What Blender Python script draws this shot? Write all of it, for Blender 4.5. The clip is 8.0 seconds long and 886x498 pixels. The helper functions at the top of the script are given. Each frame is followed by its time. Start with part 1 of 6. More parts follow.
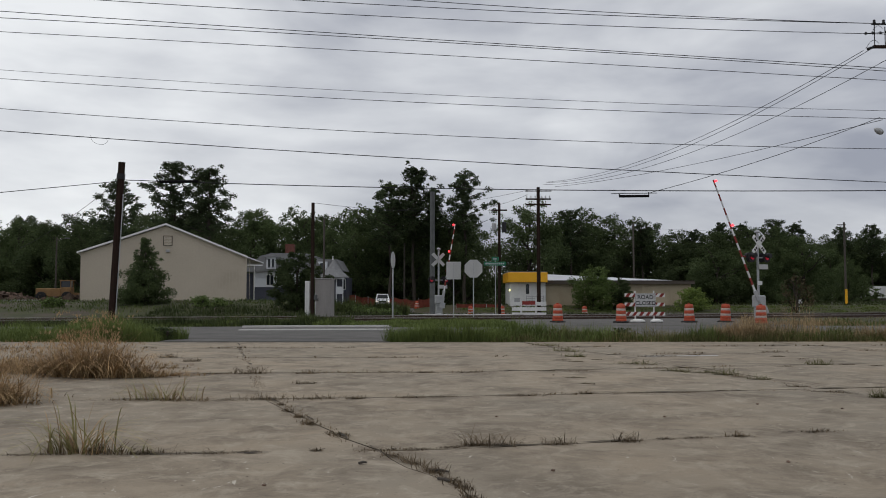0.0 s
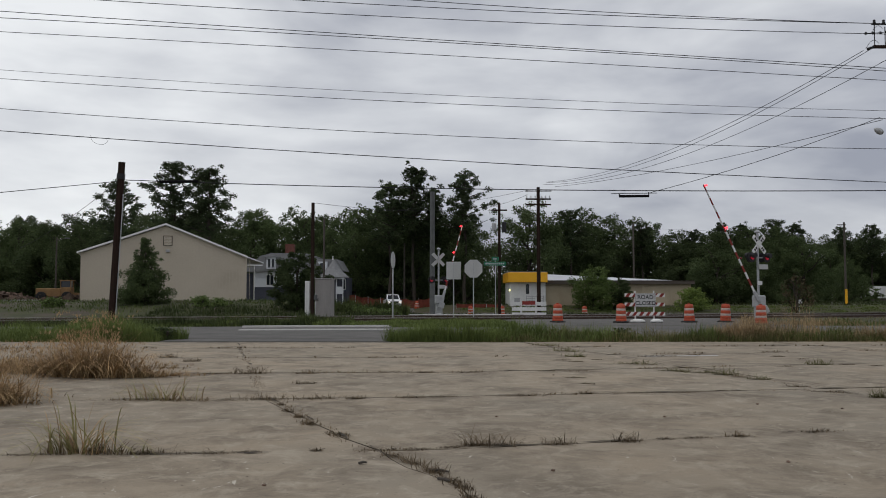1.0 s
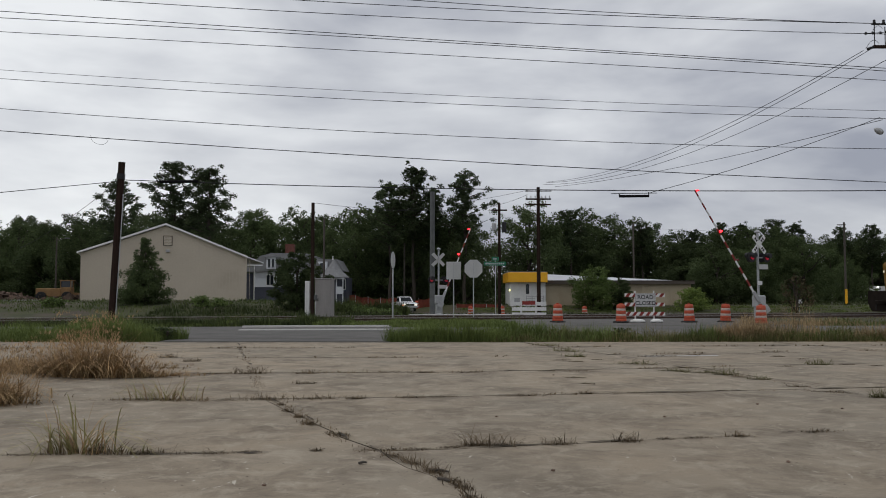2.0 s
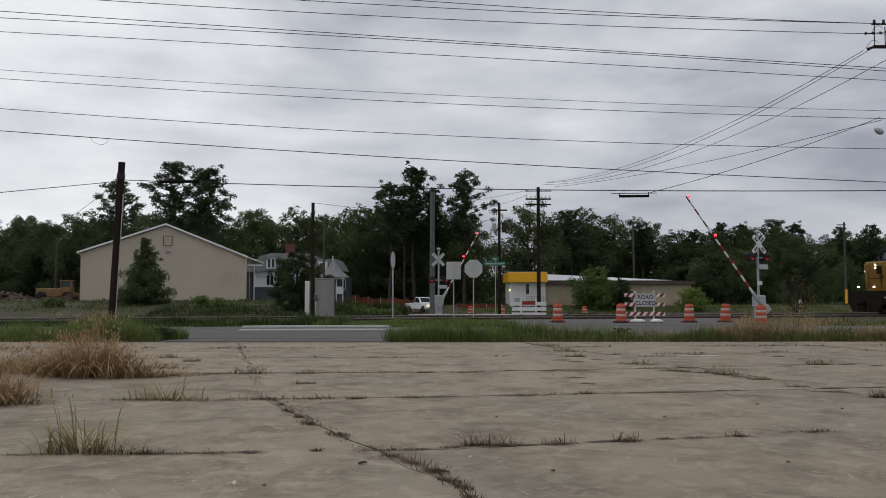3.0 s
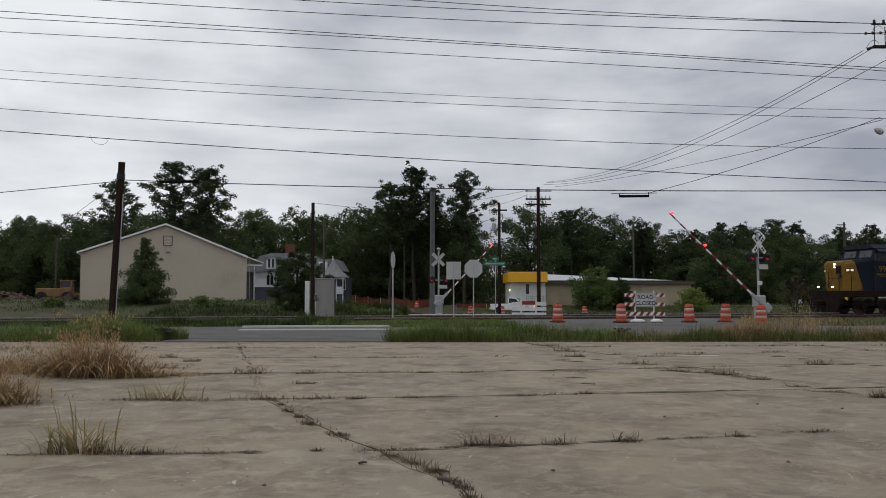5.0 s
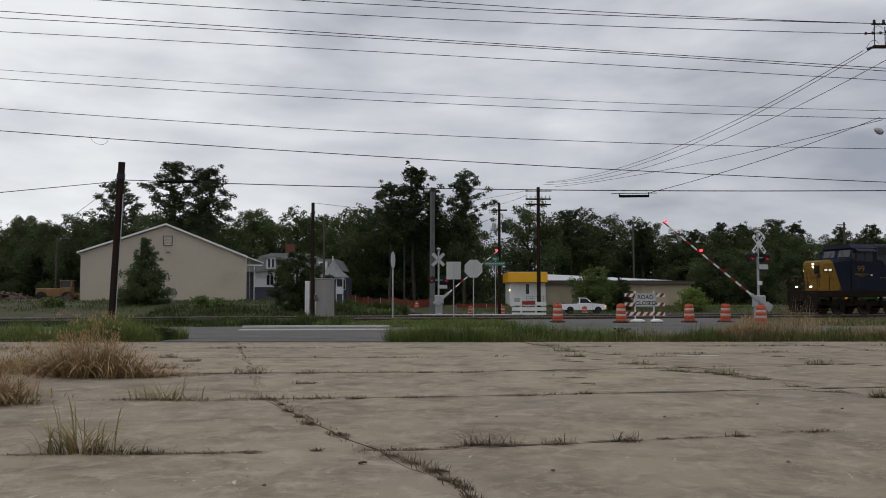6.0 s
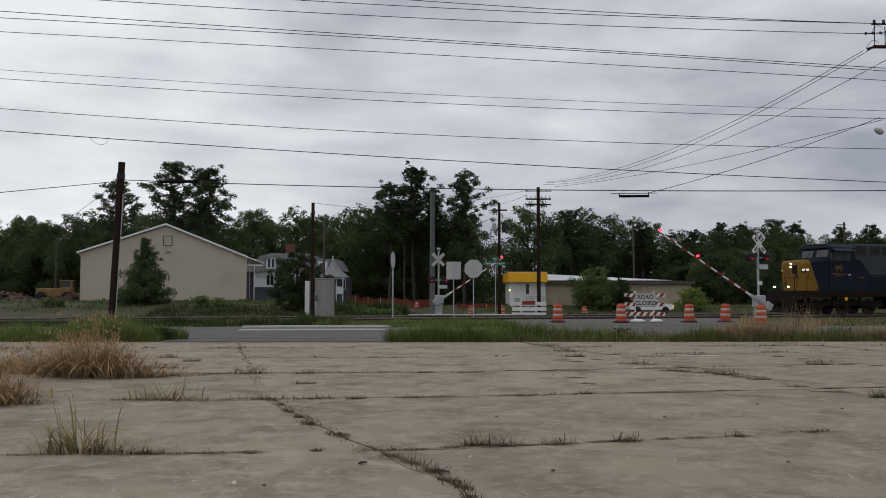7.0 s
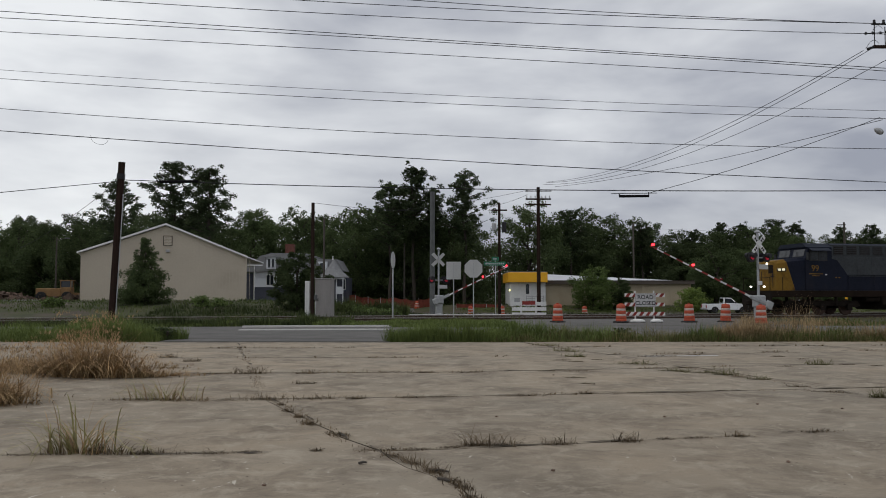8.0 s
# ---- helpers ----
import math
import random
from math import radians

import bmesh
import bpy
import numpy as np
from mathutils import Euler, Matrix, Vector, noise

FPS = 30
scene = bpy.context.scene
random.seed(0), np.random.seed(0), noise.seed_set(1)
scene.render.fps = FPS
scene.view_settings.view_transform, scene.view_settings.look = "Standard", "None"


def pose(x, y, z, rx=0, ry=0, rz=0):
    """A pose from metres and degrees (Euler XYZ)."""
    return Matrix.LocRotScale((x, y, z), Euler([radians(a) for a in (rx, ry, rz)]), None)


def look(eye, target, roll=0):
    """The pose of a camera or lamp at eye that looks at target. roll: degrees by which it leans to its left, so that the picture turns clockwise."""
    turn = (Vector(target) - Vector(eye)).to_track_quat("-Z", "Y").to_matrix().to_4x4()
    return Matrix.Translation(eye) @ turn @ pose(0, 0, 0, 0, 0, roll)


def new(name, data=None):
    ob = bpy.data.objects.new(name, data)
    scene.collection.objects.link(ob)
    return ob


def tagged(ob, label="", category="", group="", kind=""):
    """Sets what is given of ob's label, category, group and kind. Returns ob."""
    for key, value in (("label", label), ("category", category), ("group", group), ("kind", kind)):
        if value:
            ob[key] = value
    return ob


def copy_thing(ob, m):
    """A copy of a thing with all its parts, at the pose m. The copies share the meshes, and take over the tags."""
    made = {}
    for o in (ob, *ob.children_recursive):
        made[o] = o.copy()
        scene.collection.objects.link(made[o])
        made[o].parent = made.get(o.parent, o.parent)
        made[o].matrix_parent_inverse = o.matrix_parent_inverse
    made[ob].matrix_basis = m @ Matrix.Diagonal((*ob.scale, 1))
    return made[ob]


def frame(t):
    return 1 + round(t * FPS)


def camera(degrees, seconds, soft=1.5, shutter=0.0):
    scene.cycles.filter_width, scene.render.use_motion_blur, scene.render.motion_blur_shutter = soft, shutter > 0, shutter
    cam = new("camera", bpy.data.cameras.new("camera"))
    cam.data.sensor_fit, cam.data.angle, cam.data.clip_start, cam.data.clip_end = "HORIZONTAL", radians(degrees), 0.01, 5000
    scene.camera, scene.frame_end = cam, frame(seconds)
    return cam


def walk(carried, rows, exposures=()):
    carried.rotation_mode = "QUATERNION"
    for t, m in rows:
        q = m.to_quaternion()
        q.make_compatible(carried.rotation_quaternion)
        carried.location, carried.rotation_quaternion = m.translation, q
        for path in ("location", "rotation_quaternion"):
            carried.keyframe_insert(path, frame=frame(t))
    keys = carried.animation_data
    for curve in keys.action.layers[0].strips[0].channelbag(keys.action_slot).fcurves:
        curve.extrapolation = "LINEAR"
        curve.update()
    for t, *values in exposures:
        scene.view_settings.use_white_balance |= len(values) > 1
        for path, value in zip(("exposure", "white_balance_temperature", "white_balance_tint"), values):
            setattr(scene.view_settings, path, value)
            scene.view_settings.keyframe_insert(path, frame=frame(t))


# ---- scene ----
cam = camera(55.18, 8.0, soft=0.95)
EYE = look((0, 0, 1.6), (0, 100, 7.0))
walk(cam, [(0.0, EYE), (8.0, EYE)])
scene.view_settings.exposure = 0.0

# ---- world and sun: an overcast summer sky ----
SUN_HEIGHT, SUN_TURN = radians(61), radians(-117)
world = bpy.data.worlds.new("overcast_sky")
scene.world = world
world.use_nodes = True
wn, wl = world.node_tree.nodes, world.node_tree.links
wn.clear()


def wnode(kind, **values):
    n = wn.new(kind)
    for k, v in values.items():
        n.inputs[k].default_value = v
    return n


sky = wn.new("ShaderNodeTexSky")
sky.sky_type, sky.sun_disc = "NISHITA", False
sky.sun_elevation, sky.sun_rotation = SUN_HEIGHT, SUN_TURN
sky_dim = wn.new("ShaderNodeVectorMath")
sky_dim.operation = "SCALE"
sky_dim.inputs["Scale"].default_value = 0.08
coord = wn.new("ShaderNodeTexCoord")
stretch = wn.new("ShaderNodeMapping")
stretch.inputs["Scale"].default_value = (2.0, 2.0, 6.5)
banks = wnode("ShaderNodeTexNoise", Scale=1.3, Detail=5.0, Roughness=0.52, Distortion=0.35)
wisps = wnode("ShaderNodeTexNoise", Scale=4.2, Detail=6.0, Roughness=0.5)
both = wn.new("ShaderNodeMath")
both.operation = "MULTIPLY_ADD"
both.inputs[1].default_value = 0.35
ramp = wn.new("ShaderNodeValToRGB")
ramp.color_ramp.elements[0].position, ramp.color_ramp.elements[0].color = 0.42, (0.33, 0.348, 0.41, 1)
ramp.color_ramp.elements[1].position, ramp.color_ramp.elements[1].color = 1.0, (0.88, 0.90, 0.92, 1)
veil = wn.new("ShaderNodeMix")
veil.data_type = "RGBA"
veil.inputs["Factor"].default_value = 0.93
# the cloud is thinner and brighter towards the hidden sun
glow_dir = wn.new("ShaderNodeVectorMath")
glow_dir.operation = "DOT_PRODUCT"
glow_dir.inputs[1].default_value = Vector((-0.60, 0.79, 0.07)).normalized()
glow = wnode("ShaderNodeMapRange")
glow.inputs["From Min"].default_value, glow.inputs["From Max"].default_value = 0.84, 1.0
glow.inputs["To Min"].default_value, glow.inputs["To Max"].default_value = 0.0, 0.30
dusk_dir = wn.new("ShaderNodeVectorMath")
dusk_dir.operation = "DOT_PRODUCT"
dusk_dir.inputs[1].default_value = Vector((0.45, 0.89, 0.03)).normalized()
dusk = wnode("ShaderNodeMapRange")
dusk.inputs["From Min"].default_value, dusk.inputs["From Max"].default_value = 0.93, 1.0
dusk.inputs["To Min"].default_value, dusk.inputs["To Max"].default_value = 0.0, -0.1
lumpy = wn.new("ShaderNodeMath")
lumpy.operation = "ADD"
thick = wn.new("ShaderNodeMath")
thick.operation = "ADD"
back = wn.new("ShaderNodeBackground")
back.inputs["Strength"].default_value = 1.0
wout = wn.new("ShaderNodeOutputWorld")
wl.new(coord.outputs["Generated"], stretch.inputs["Vector"])
wl.new(stretch.outputs["Vector"], banks.inputs["Vector"])
wl.new(stretch.outputs["Vector"], wisps.inputs["Vector"])
wl.new(wisps.outputs["Fac"], both.inputs[0])
wl.new(banks.outputs["Fac"], both.inputs[2])
wl.new(coord.outputs["Generated"], glow_dir.inputs[0])
wl.new(glow_dir.outputs["Value"], glow.inputs["Value"])
wl.new(coord.outputs["Generated"], dusk_dir.inputs[0])
wl.new(dusk_dir.outputs["Value"], dusk.inputs["Value"])
wl.new(both.outputs[0], lumpy.inputs[0])
wl.new(dusk.outputs["Result"], lumpy.inputs[1])
wl.new(lumpy.outputs[0], thick.inputs[0])
wl.new(glow.outputs["Result"], thick.inputs[1])
wl.new(thick.outputs[0], ramp.inputs["Fac"])
wl.new(sky.outputs["Color"], sky_dim.inputs[0])
wl.new(sky_dim.outputs["Vector"], veil.inputs["A"])
wl.new(ramp.outputs["Color"], veil.inputs["B"])
wl.new(veil.outputs["Result"], back.inputs["Color"])
wl.new(back.outputs["Background"], wout.inputs["Surface"])

sun = new("sun", bpy.data.lights.new("sun", "SUN"))
sun.data.energy, sun.data.angle, sun.data.color = 0.6, radians(40), (1.0, 0.97, 0.92)
sun.matrix_world = look((-30, -15, 60), (0, 0, 0))


# ---- materials ----
def material(name, c1, c2, scale=2.0, rough=0.8, metal=0.0, bump=0.0, fine=30.0, spots=None, vary=0.0, stretch=(1, 1, 1), spec=0.3, through_light=0.0, ends=(0.36, 0.64), pale=None):
    """Two colours mixed by a coarse and a fine noise, with relief; spots: a third colour in blotches (colour, level); vary: value change from object to object or island to island."""
    m = bpy.data.materials.new(name)
    m.use_nodes = True
    n, l = m.node_tree.nodes, m.node_tree.links
    b = n["Principled BSDF"]
    b.inputs["Roughness"].default_value, b.inputs["Metallic"].default_value = rough, metal
    b.inputs["Specular IOR Level"].default_value = spec
    tc = n.new("ShaderNodeTexCoord")
    mp = n.new("ShaderNodeMapping")
    mp.inputs["Scale"].default_value = stretch
    l.new(tc.outputs["Object"], mp.inputs["Vector"])
    big = n.new("ShaderNodeTexNoise")
    big.inputs["Scale"].default_value, big.inputs["Detail"].default_value, big.inputs["Roughness"].default_value = scale, 6, 0.6
    small = n.new("ShaderNodeTexNoise")
    small.inputs["Scale"].default_value, small.inputs["Detail"].default_value = fine, 4
    l.new(mp.outputs["Vector"], big.inputs["Vector"])
    l.new(mp.outputs["Vector"], small.inputs["Vector"])
    mix = n.new("ShaderNodeMath")
    mix.operation = "MULTIPLY_ADD"
    mix.inputs[1].default_value = 0.5
    l.new(small.outputs["Fac"], mix.inputs[0])
    half = n.new("ShaderNodeMath")
    half.operation = "MULTIPLY"
    half.inputs[1].default_value = 0.5
    l.new(big.outputs["Fac"], half.inputs[0])
    l.new(half.outputs[0], mix.inputs[2])
    cr = n.new("ShaderNodeValToRGB")
    cr.color_ramp.elements[0].position, cr.color_ramp.elements[1].position = ends
    cr.color_ramp.elements[0].color, cr.color_ramp.elements[1].color = (*c1, 1), (*c2, 1)
    l.new(mix.outputs[0], cr.inputs["Fac"])
    colour = cr.outputs["Color"]
    if pale:
        pn = n.new("ShaderNodeTexNoise")
        pn.inputs["Scale"].default_value, pn.inputs["Detail"].default_value, pn.inputs["Roughness"].default_value, pn.inputs["Distortion"].default_value = scale * 2.3, 8, 0.72, 0.8
        l.new(mp.outputs["Vector"], pn.inputs["Vector"])
        pr = n.new("ShaderNodeValToRGB")
        pr.color_ramp.elements[0].position, pr.color_ramp.elements[1].position = pale[1], pale[1] + 0.16
        l.new(pn.outputs["Fac"], pr.inputs["Fac"])
        pm = n.new("ShaderNodeMix")
        pm.data_type = "RGBA"
        l.new(pr.outputs["Color"], pm.inputs["Factor"])
        l.new(colour, pm.inputs["A"])
        pm.inputs["B"].default_value = (*pale[0], 1)
        colour = pm.outputs["Result"]
    if spots:
        sn = n.new("ShaderNodeTexNoise")
        sn.inputs["Scale"].default_value, sn.inputs["Detail"].default_value, sn.inputs["Roughness"].default_value = scale * 0.37, 7, 0.65
        l.new(mp.outputs["Vector"], sn.inputs["Vector"])
        sr = n.new("ShaderNodeValToRGB")
        sr.color_ramp.elements[0].position, sr.color_ramp.elements[1].position = spots[1], spots[1] + 0.12
        l.new(sn.outputs["Fac"], sr.inputs["Fac"])
        sm = n.new("ShaderNodeMix")
        sm.data_type = "RGBA"
        l.new(sr.outputs["Color"], sm.inputs["Factor"])
        l.new(colour, sm.inputs["A"])
        sm.inputs["B"].default_value = (*spots[0], 1)
        colour = sm.outputs["Result"]
    if vary:
        oi = n.new("ShaderNodeObjectInfo")
        ge = n.new("ShaderNodeNewGeometry")
        add = n.new("ShaderNodeMath")
        add.operation = "ADD"
        l.new(oi.outputs["Random"], add.inputs[0])
        l.new(ge.outputs["Random Per Island"], add.inputs[1])
        ran = n.new("ShaderNodeMapRange")
        ran.inputs["From Max"].default_value = 2.0
        ran.inputs["To Min"].default_value, ran.inputs["To Max"].default_value = 1 - vary, 1 + vary
        l.new(add.outputs[0], ran.inputs["Value"])
        hs = n.new("ShaderNodeHueSaturation")
        l.new(ran.outputs["Result"], hs.inputs["Value"])
        l.new(colour, hs.inputs["Color"])
        colour = hs.outputs["Color"]
    l.new(colour, b.inputs["Base Color"])
    if through_light:
        tr = n.new("ShaderNodeBsdfTranslucent")
        l.new(colour, tr.inputs["Color"])
        ms = n.new("ShaderNodeMixShader")
        ms.inputs["Fac"].default_value = through_light
        l.new(b.outputs["BSDF"], ms.inputs[1])
        l.new(tr.outputs["BSDF"], ms.inputs[2])
        l.new(ms.outputs["Shader"], n["Material Output"].inputs["Surface"])
    if bump:
        bp = n.new("ShaderNodeBump")
        bp.inputs["Strength"].default_value, bp.inputs["Distance"].default_value = bump, 0.02
        l.new(mix.outputs[0], bp.inputs["Height"])
        l.new(bp.outputs["Normal"], b.inputs["Normal"])
    return m


def glowing(name, colour, strength):
    m = bpy.data.materials.new(name)
    m.use_nodes = True
    b = m.node_tree.nodes["Principled BSDF"]
    b.inputs["Base Color"].default_value = (*colour, 1)
    b.inputs["Emission Color"].default_value = (*colour, 1)
    b.inputs["Emission Strength"].default_value = strength
    return m


def dark_glass(name, colour=(0.02, 0.025, 0.03)):
    m = bpy.data.materials.new(name)
    m.use_nodes = True
    b = m.node_tree.nodes["Principled BSDF"]
    b.inputs["Base Color"].default_value = (*colour, 1)
    b.inputs["Roughness"].default_value = 0.08
    return m


def old_concrete(name):
    """Old poured concrete: tan paste, grey stains, blotches, exposed grit, pale scuffs and dark pits."""
    m = bpy.data.materials.new(name)
    m.use_nodes = True
    n, l = m.node_tree.nodes, m.node_tree.links
    b = n["Principled BSDF"]
    b.inputs["Roughness"].default_value, b.inputs["Specular IOR Level"].default_value = 0.92, 0.2
    where = n.new("ShaderNodeTexCoord").outputs["Object"]

    def grain(scale, detail, rough, low, high, distortion=0.0, stretch=(1, 1, 1)):
        mp = n.new("ShaderNodeMapping")
        mp.inputs["Scale"].default_value = stretch
        l.new(where, mp.inputs["Vector"])
        t = n.new("ShaderNodeTexNoise")
        for k, v in (("Scale", scale), ("Detail", detail), ("Roughness", rough), ("Distortion", distortion)):
            t.inputs[k].default_value = v
        l.new(mp.outputs["Vector"], t.inputs["Vector"])
        r = n.new("ShaderNodeMapRange")
        r.inputs["From Min"].default_value, r.inputs["From Max"].default_value = low, high
        l.new(t.outputs["Fac"], r.inputs["Value"])
        return r.outputs["Result"]

    def layer(factor, under, over, mode="MIX"):
        x = n.new("ShaderNodeMix")
        x.data_type, x.blend_type = "RGBA", mode
        l.new(factor, x.inputs["Factor"])
        for socket, v in (("A", under), ("B", over)):
            if isinstance(v, tuple):
                x.inputs[socket].default_value = (*v, 1)
            else:
                l.new(v, x.inputs[socket])
        return x.outputs["Result"]

    c = layer(grain(0.23, 6, 0.6, 0.38, 0.62), (0.358, 0.294, 0.217), (0.285, 0.247, 0.193))
    c = layer(grain(0.8, 9, 0.72, 0.45, 0.66, 0.4), c, (0.185, 0.152, 0.114))
    c = layer(grain(2.3, 9, 0.75, 0.49, 0.70, 0.6), c, (0.435, 0.378, 0.295))
    grit = grain(19.0, 9, 0.9, 0.38, 0.60)
    c = layer(grit, layer(grit, c, (0.55, 0.53, 0.50), "MULTIPLY"), c)
    c = layer(grain(4.5, 7, 0.7, 0.635, 0.70, 2.2, (1, 0.45, 1)), c, (0.50, 0.455, 0.38))
    c = layer(grain(17.0, 4, 0.6, 0.665, 0.70), c, (0.10, 0.082, 0.062))
    oi = n.new("ShaderNodeObjectInfo")
    tone = n.new("ShaderNodeMapRange")
    tone.inputs["To Min"].default_value, tone.inputs["To Max"].default_value = 0.92, 1.10
    l.new(oi.outputs["Random"], tone.inputs["Value"])
    hs = n.new("ShaderNodeHueSaturation")
    l.new(tone.outputs["Result"], hs.inputs["Value"])
    l.new(c, hs.inputs["Color"])
    l.new(hs.outputs["Color"], b.inputs["Base Color"])
    bp = n.new("ShaderNodeBump")
    bp.inputs["Strength"].default_value, bp.inputs["Distance"].default_value = 0.35, 0.01
    l.new(grit, bp.inputs["Height"])
    l.new(bp.outputs["Normal"], b.inputs["Normal"])
    return m


CONCRETE = old_concrete("weathered_concrete")
CONCRETE_PALE = material("pale_concrete", (0.36, 0.35, 0.33), (0.48, 0.47, 0.45), 1.5, 0.85, bump=0.2)
ASPHALT = material("worn_asphalt", (0.095, 0.091, 0.085), (0.160, 0.152, 0.142), 0.9, 0.9, bump=0.3, fine=30, spots=((0.10, 0.096, 0.09), 0.55), spec=0.15)
SOIL = material("grassy_soil", (0.03, 0.036, 0.013), (0.07, 0.072, 0.028), 0.6, 0.95, bump=0.4, fine=14, spots=((0.075, 0.058, 0.042), 0.5))
BALLAST = material("dirty_ballast", (0.035, 0.028, 0.022), (0.085, 0.07, 0.057), 1.0, 0.95, bump=0.9, fine=22)
JOINT_FILL = material("sandy_joint_fill", (0.03, 0.024, 0.018), (0.24, 0.20, 0.15), 1.8, 0.95, bump=0.5, fine=7, ends=(0.44, 0.58))
DIRT = material("joint_dirt", (0.03, 0.024, 0.018), (0.085, 0.068, 0.048), 3.0, 0.95, bump=0.5, fine=40)
LEAF = material("dark_leaves", (0.046, 0.066, 0.028), (0.098, 0.128, 0.052), 0.35, 0.8, vary=0.5, fine=3, through_light=0.38, spec=0.15)
LEAF_BRIGHT = material("fresh_leaves", (0.07, 0.105, 0.028), (0.13, 0.18, 0.05), 0.5, 0.7, vary=0.45, fine=3, through_light=0.2)
NEEDLES = material("pine_needles", (0.036, 0.052, 0.025), (0.075, 0.098, 0.045), 0.4, 0.8, vary=0.45, fine=3, through_light=0.35, spec=0.15)
BARK = material("grey_bark", (0.032, 0.027, 0.021), (0.075, 0.062, 0.05), 3.0, 0.95, bump=0.8, stretch=(4, 4, 0.6))
GRASS = material("green_grass", (0.075, 0.104, 0.027), (0.160, 0.200, 0.058), 0.4, 0.8, vary=0.5, fine=2, through_light=0.28)
DRY_GRASS = material("dry_grass", (0.24, 0.165, 0.09), (0.46, 0.34, 0.19), 0.8, 0.85, vary=0.45, fine=3, through_light=0.2)
MIXED_GRASS = material("half_dry_grass", (0.09, 0.10, 0.035), (0.20, 0.17, 0.075), 0.6, 0.85, vary=0.5, fine=3, through_light=0.2)
LITTER = material("rotted_litter", (0.045, 0.035, 0.024), (0.17, 0.13, 0.085), 2.0, 0.95, vary=0.6, fine=8)
DEAD_GRASS = material("brown_joint_weeds", (0.07, 0.05, 0.03), (0.24, 0.175, 0.105), 1.0, 0.9, vary=0.5, fine=3, through_light=0.1)
WOOD_POLE = material("creosote_pole", (0.014, 0.010, 0.008), (0.045, 0.027, 0.021), 2.0, 0.95, bump=0.6, stretch=(6, 6, 0.4), spec=0.08)
WOOD_GREY = material("grey_pole_wood", (0.05, 0.042, 0.036), (0.10, 0.088, 0.075), 2.0, 0.9, bump=0.6, stretch=(6, 6, 0.4))
TIE_WOOD = material("tie_wood", (0.03, 0.022, 0.017), (0.08, 0.06, 0.048), 2.0, 0.95, bump=0.6, stretch=(1, 6, 6))
RAIL_STEEL = material("rusty_rail", (0.035, 0.02, 0.014), (0.07, 0.042, 0.03), 4.0, 0.6, 0.3, bump=0.2)
RAIL_TOP = material("polished_rail_top", (0.22, 0.2, 0.18), (0.34, 0.32, 0.3), 4.0, 0.4, 0.6)
CASE_BLACK = material("matt_black_plastic", (0.008, 0.008, 0.009), (0.016, 0.016, 0.017), 4.0, 0.95, spec=0.03)
WIRE = material("black_cable", (0.012, 0.012, 0.013), (0.025, 0.025, 0.027), 4.0, 0.7)
TAN_METAL = material("tan_metal_siding", (0.47, 0.41, 0.325), (0.53, 0.465, 0.372), 0.35, 0.6, bump=0.05, fine=8, spots=((0.44, 0.38, 0.30), 0.6))
WHITE_TRIM = material("white_trim", (0.72, 0.72, 0.71), (0.82, 0.82, 0.81), 1.0, 0.6)
ROOF_GREY = material("grey_roofing", (0.165, 0.167, 0.170), (0.25, 0.252, 0.256), 1.6, 0.85, bump=0.3, fine=14)
ROOF_METAL = material("white_metal_roof", (0.62, 0.63, 0.66), (0.74, 0.75, 0.78), 0.6, 0.4, 0.1)
HOUSE_WHITE = material("white_clapboard", (0.55, 0.57, 0.60), (0.66, 0.68, 0.71), 0.8, 0.7, bump=0.2)
# blue lower wall; also stands in for shade on porch, wing and bay
HOUSE_DARK = material("dark_blue_skirting_and_shade", (0.05, 0.055, 0.075), (0.085, 0.09, 0.115), 0.8, 0.8)
GLASS = dark_glass("dark_window_glass")
GREY_METAL = material("galvanised_steel", (0.33, 0.335, 0.34), (0.46, 0.465, 0.47), 3.0, 0.5, 0.35)
SILVER = material("silver_paint", (0.30, 0.31, 0.315), (0.42, 0.43, 0.435), 3.0, 0.5, 0.1)
SIGN_BACK = material("bare_aluminium_sign_back", (0.42, 0.42, 0.41), (0.50, 0.50, 0.49), 2.0, 0.55, 0.2)
WHITE_PAINT = material("white_paint", (0.60, 0.60, 0.59), (0.74, 0.74, 0.73), 2.5, 0.6, spots=((0.52, 0.51, 0.48), 0.66))
LINE_PAINT = material("road_line_paint", (0.42, 0.42, 0.41), (0.66, 0.66, 0.65), 2.5, 0.8, fine=20, spots=((0.2, 0.2, 0.2), 0.6))
RED_PAINT = material("red_reflective", (0.19, 0.026, 0.022), (0.28, 0.045, 0.036), 3.0, 0.6)
ORANGE = material("orange_plastic", (0.36, 0.060, 0.028), (0.48, 0.092, 0.045), 2.5, 0.6, spots=((0.26, 0.05, 0.03), 0.6))
DRUM_WHITE = material("drum_white_band", (0.40, 0.30, 0.26), (0.58, 0.49, 0.45), 5.0, 0.5)
RUBBER = material("black_rubber", (0.012, 0.012, 0.012), (0.03, 0.03, 0.03), 4.0, 0.85)
BLACK = material("black_paint", (0.012, 0.012, 0.013), (0.03, 0.03, 0.032), 3.0, 0.6)
BLACK_TEXT = material("black_lettering", (0.015, 0.015, 0.015), (0.03, 0.03, 0.03), 3.0, 0.7)
GREEN_SIGN = material("green_street_sign", (0.015, 0.13, 0.07), (0.03, 0.18, 0.10), 3.0, 0.5)
YELLOW_FASCIA = material("amber_fascia", (0.72, 0.36, 0.015), (0.82, 0.43, 0.025), 1.0, 0.5)
TAN_BLOCK = material("tan_block_wall", (0.36, 0.30, 0.21), (0.46, 0.39, 0.28), 0.8, 0.85, bump=0.2)
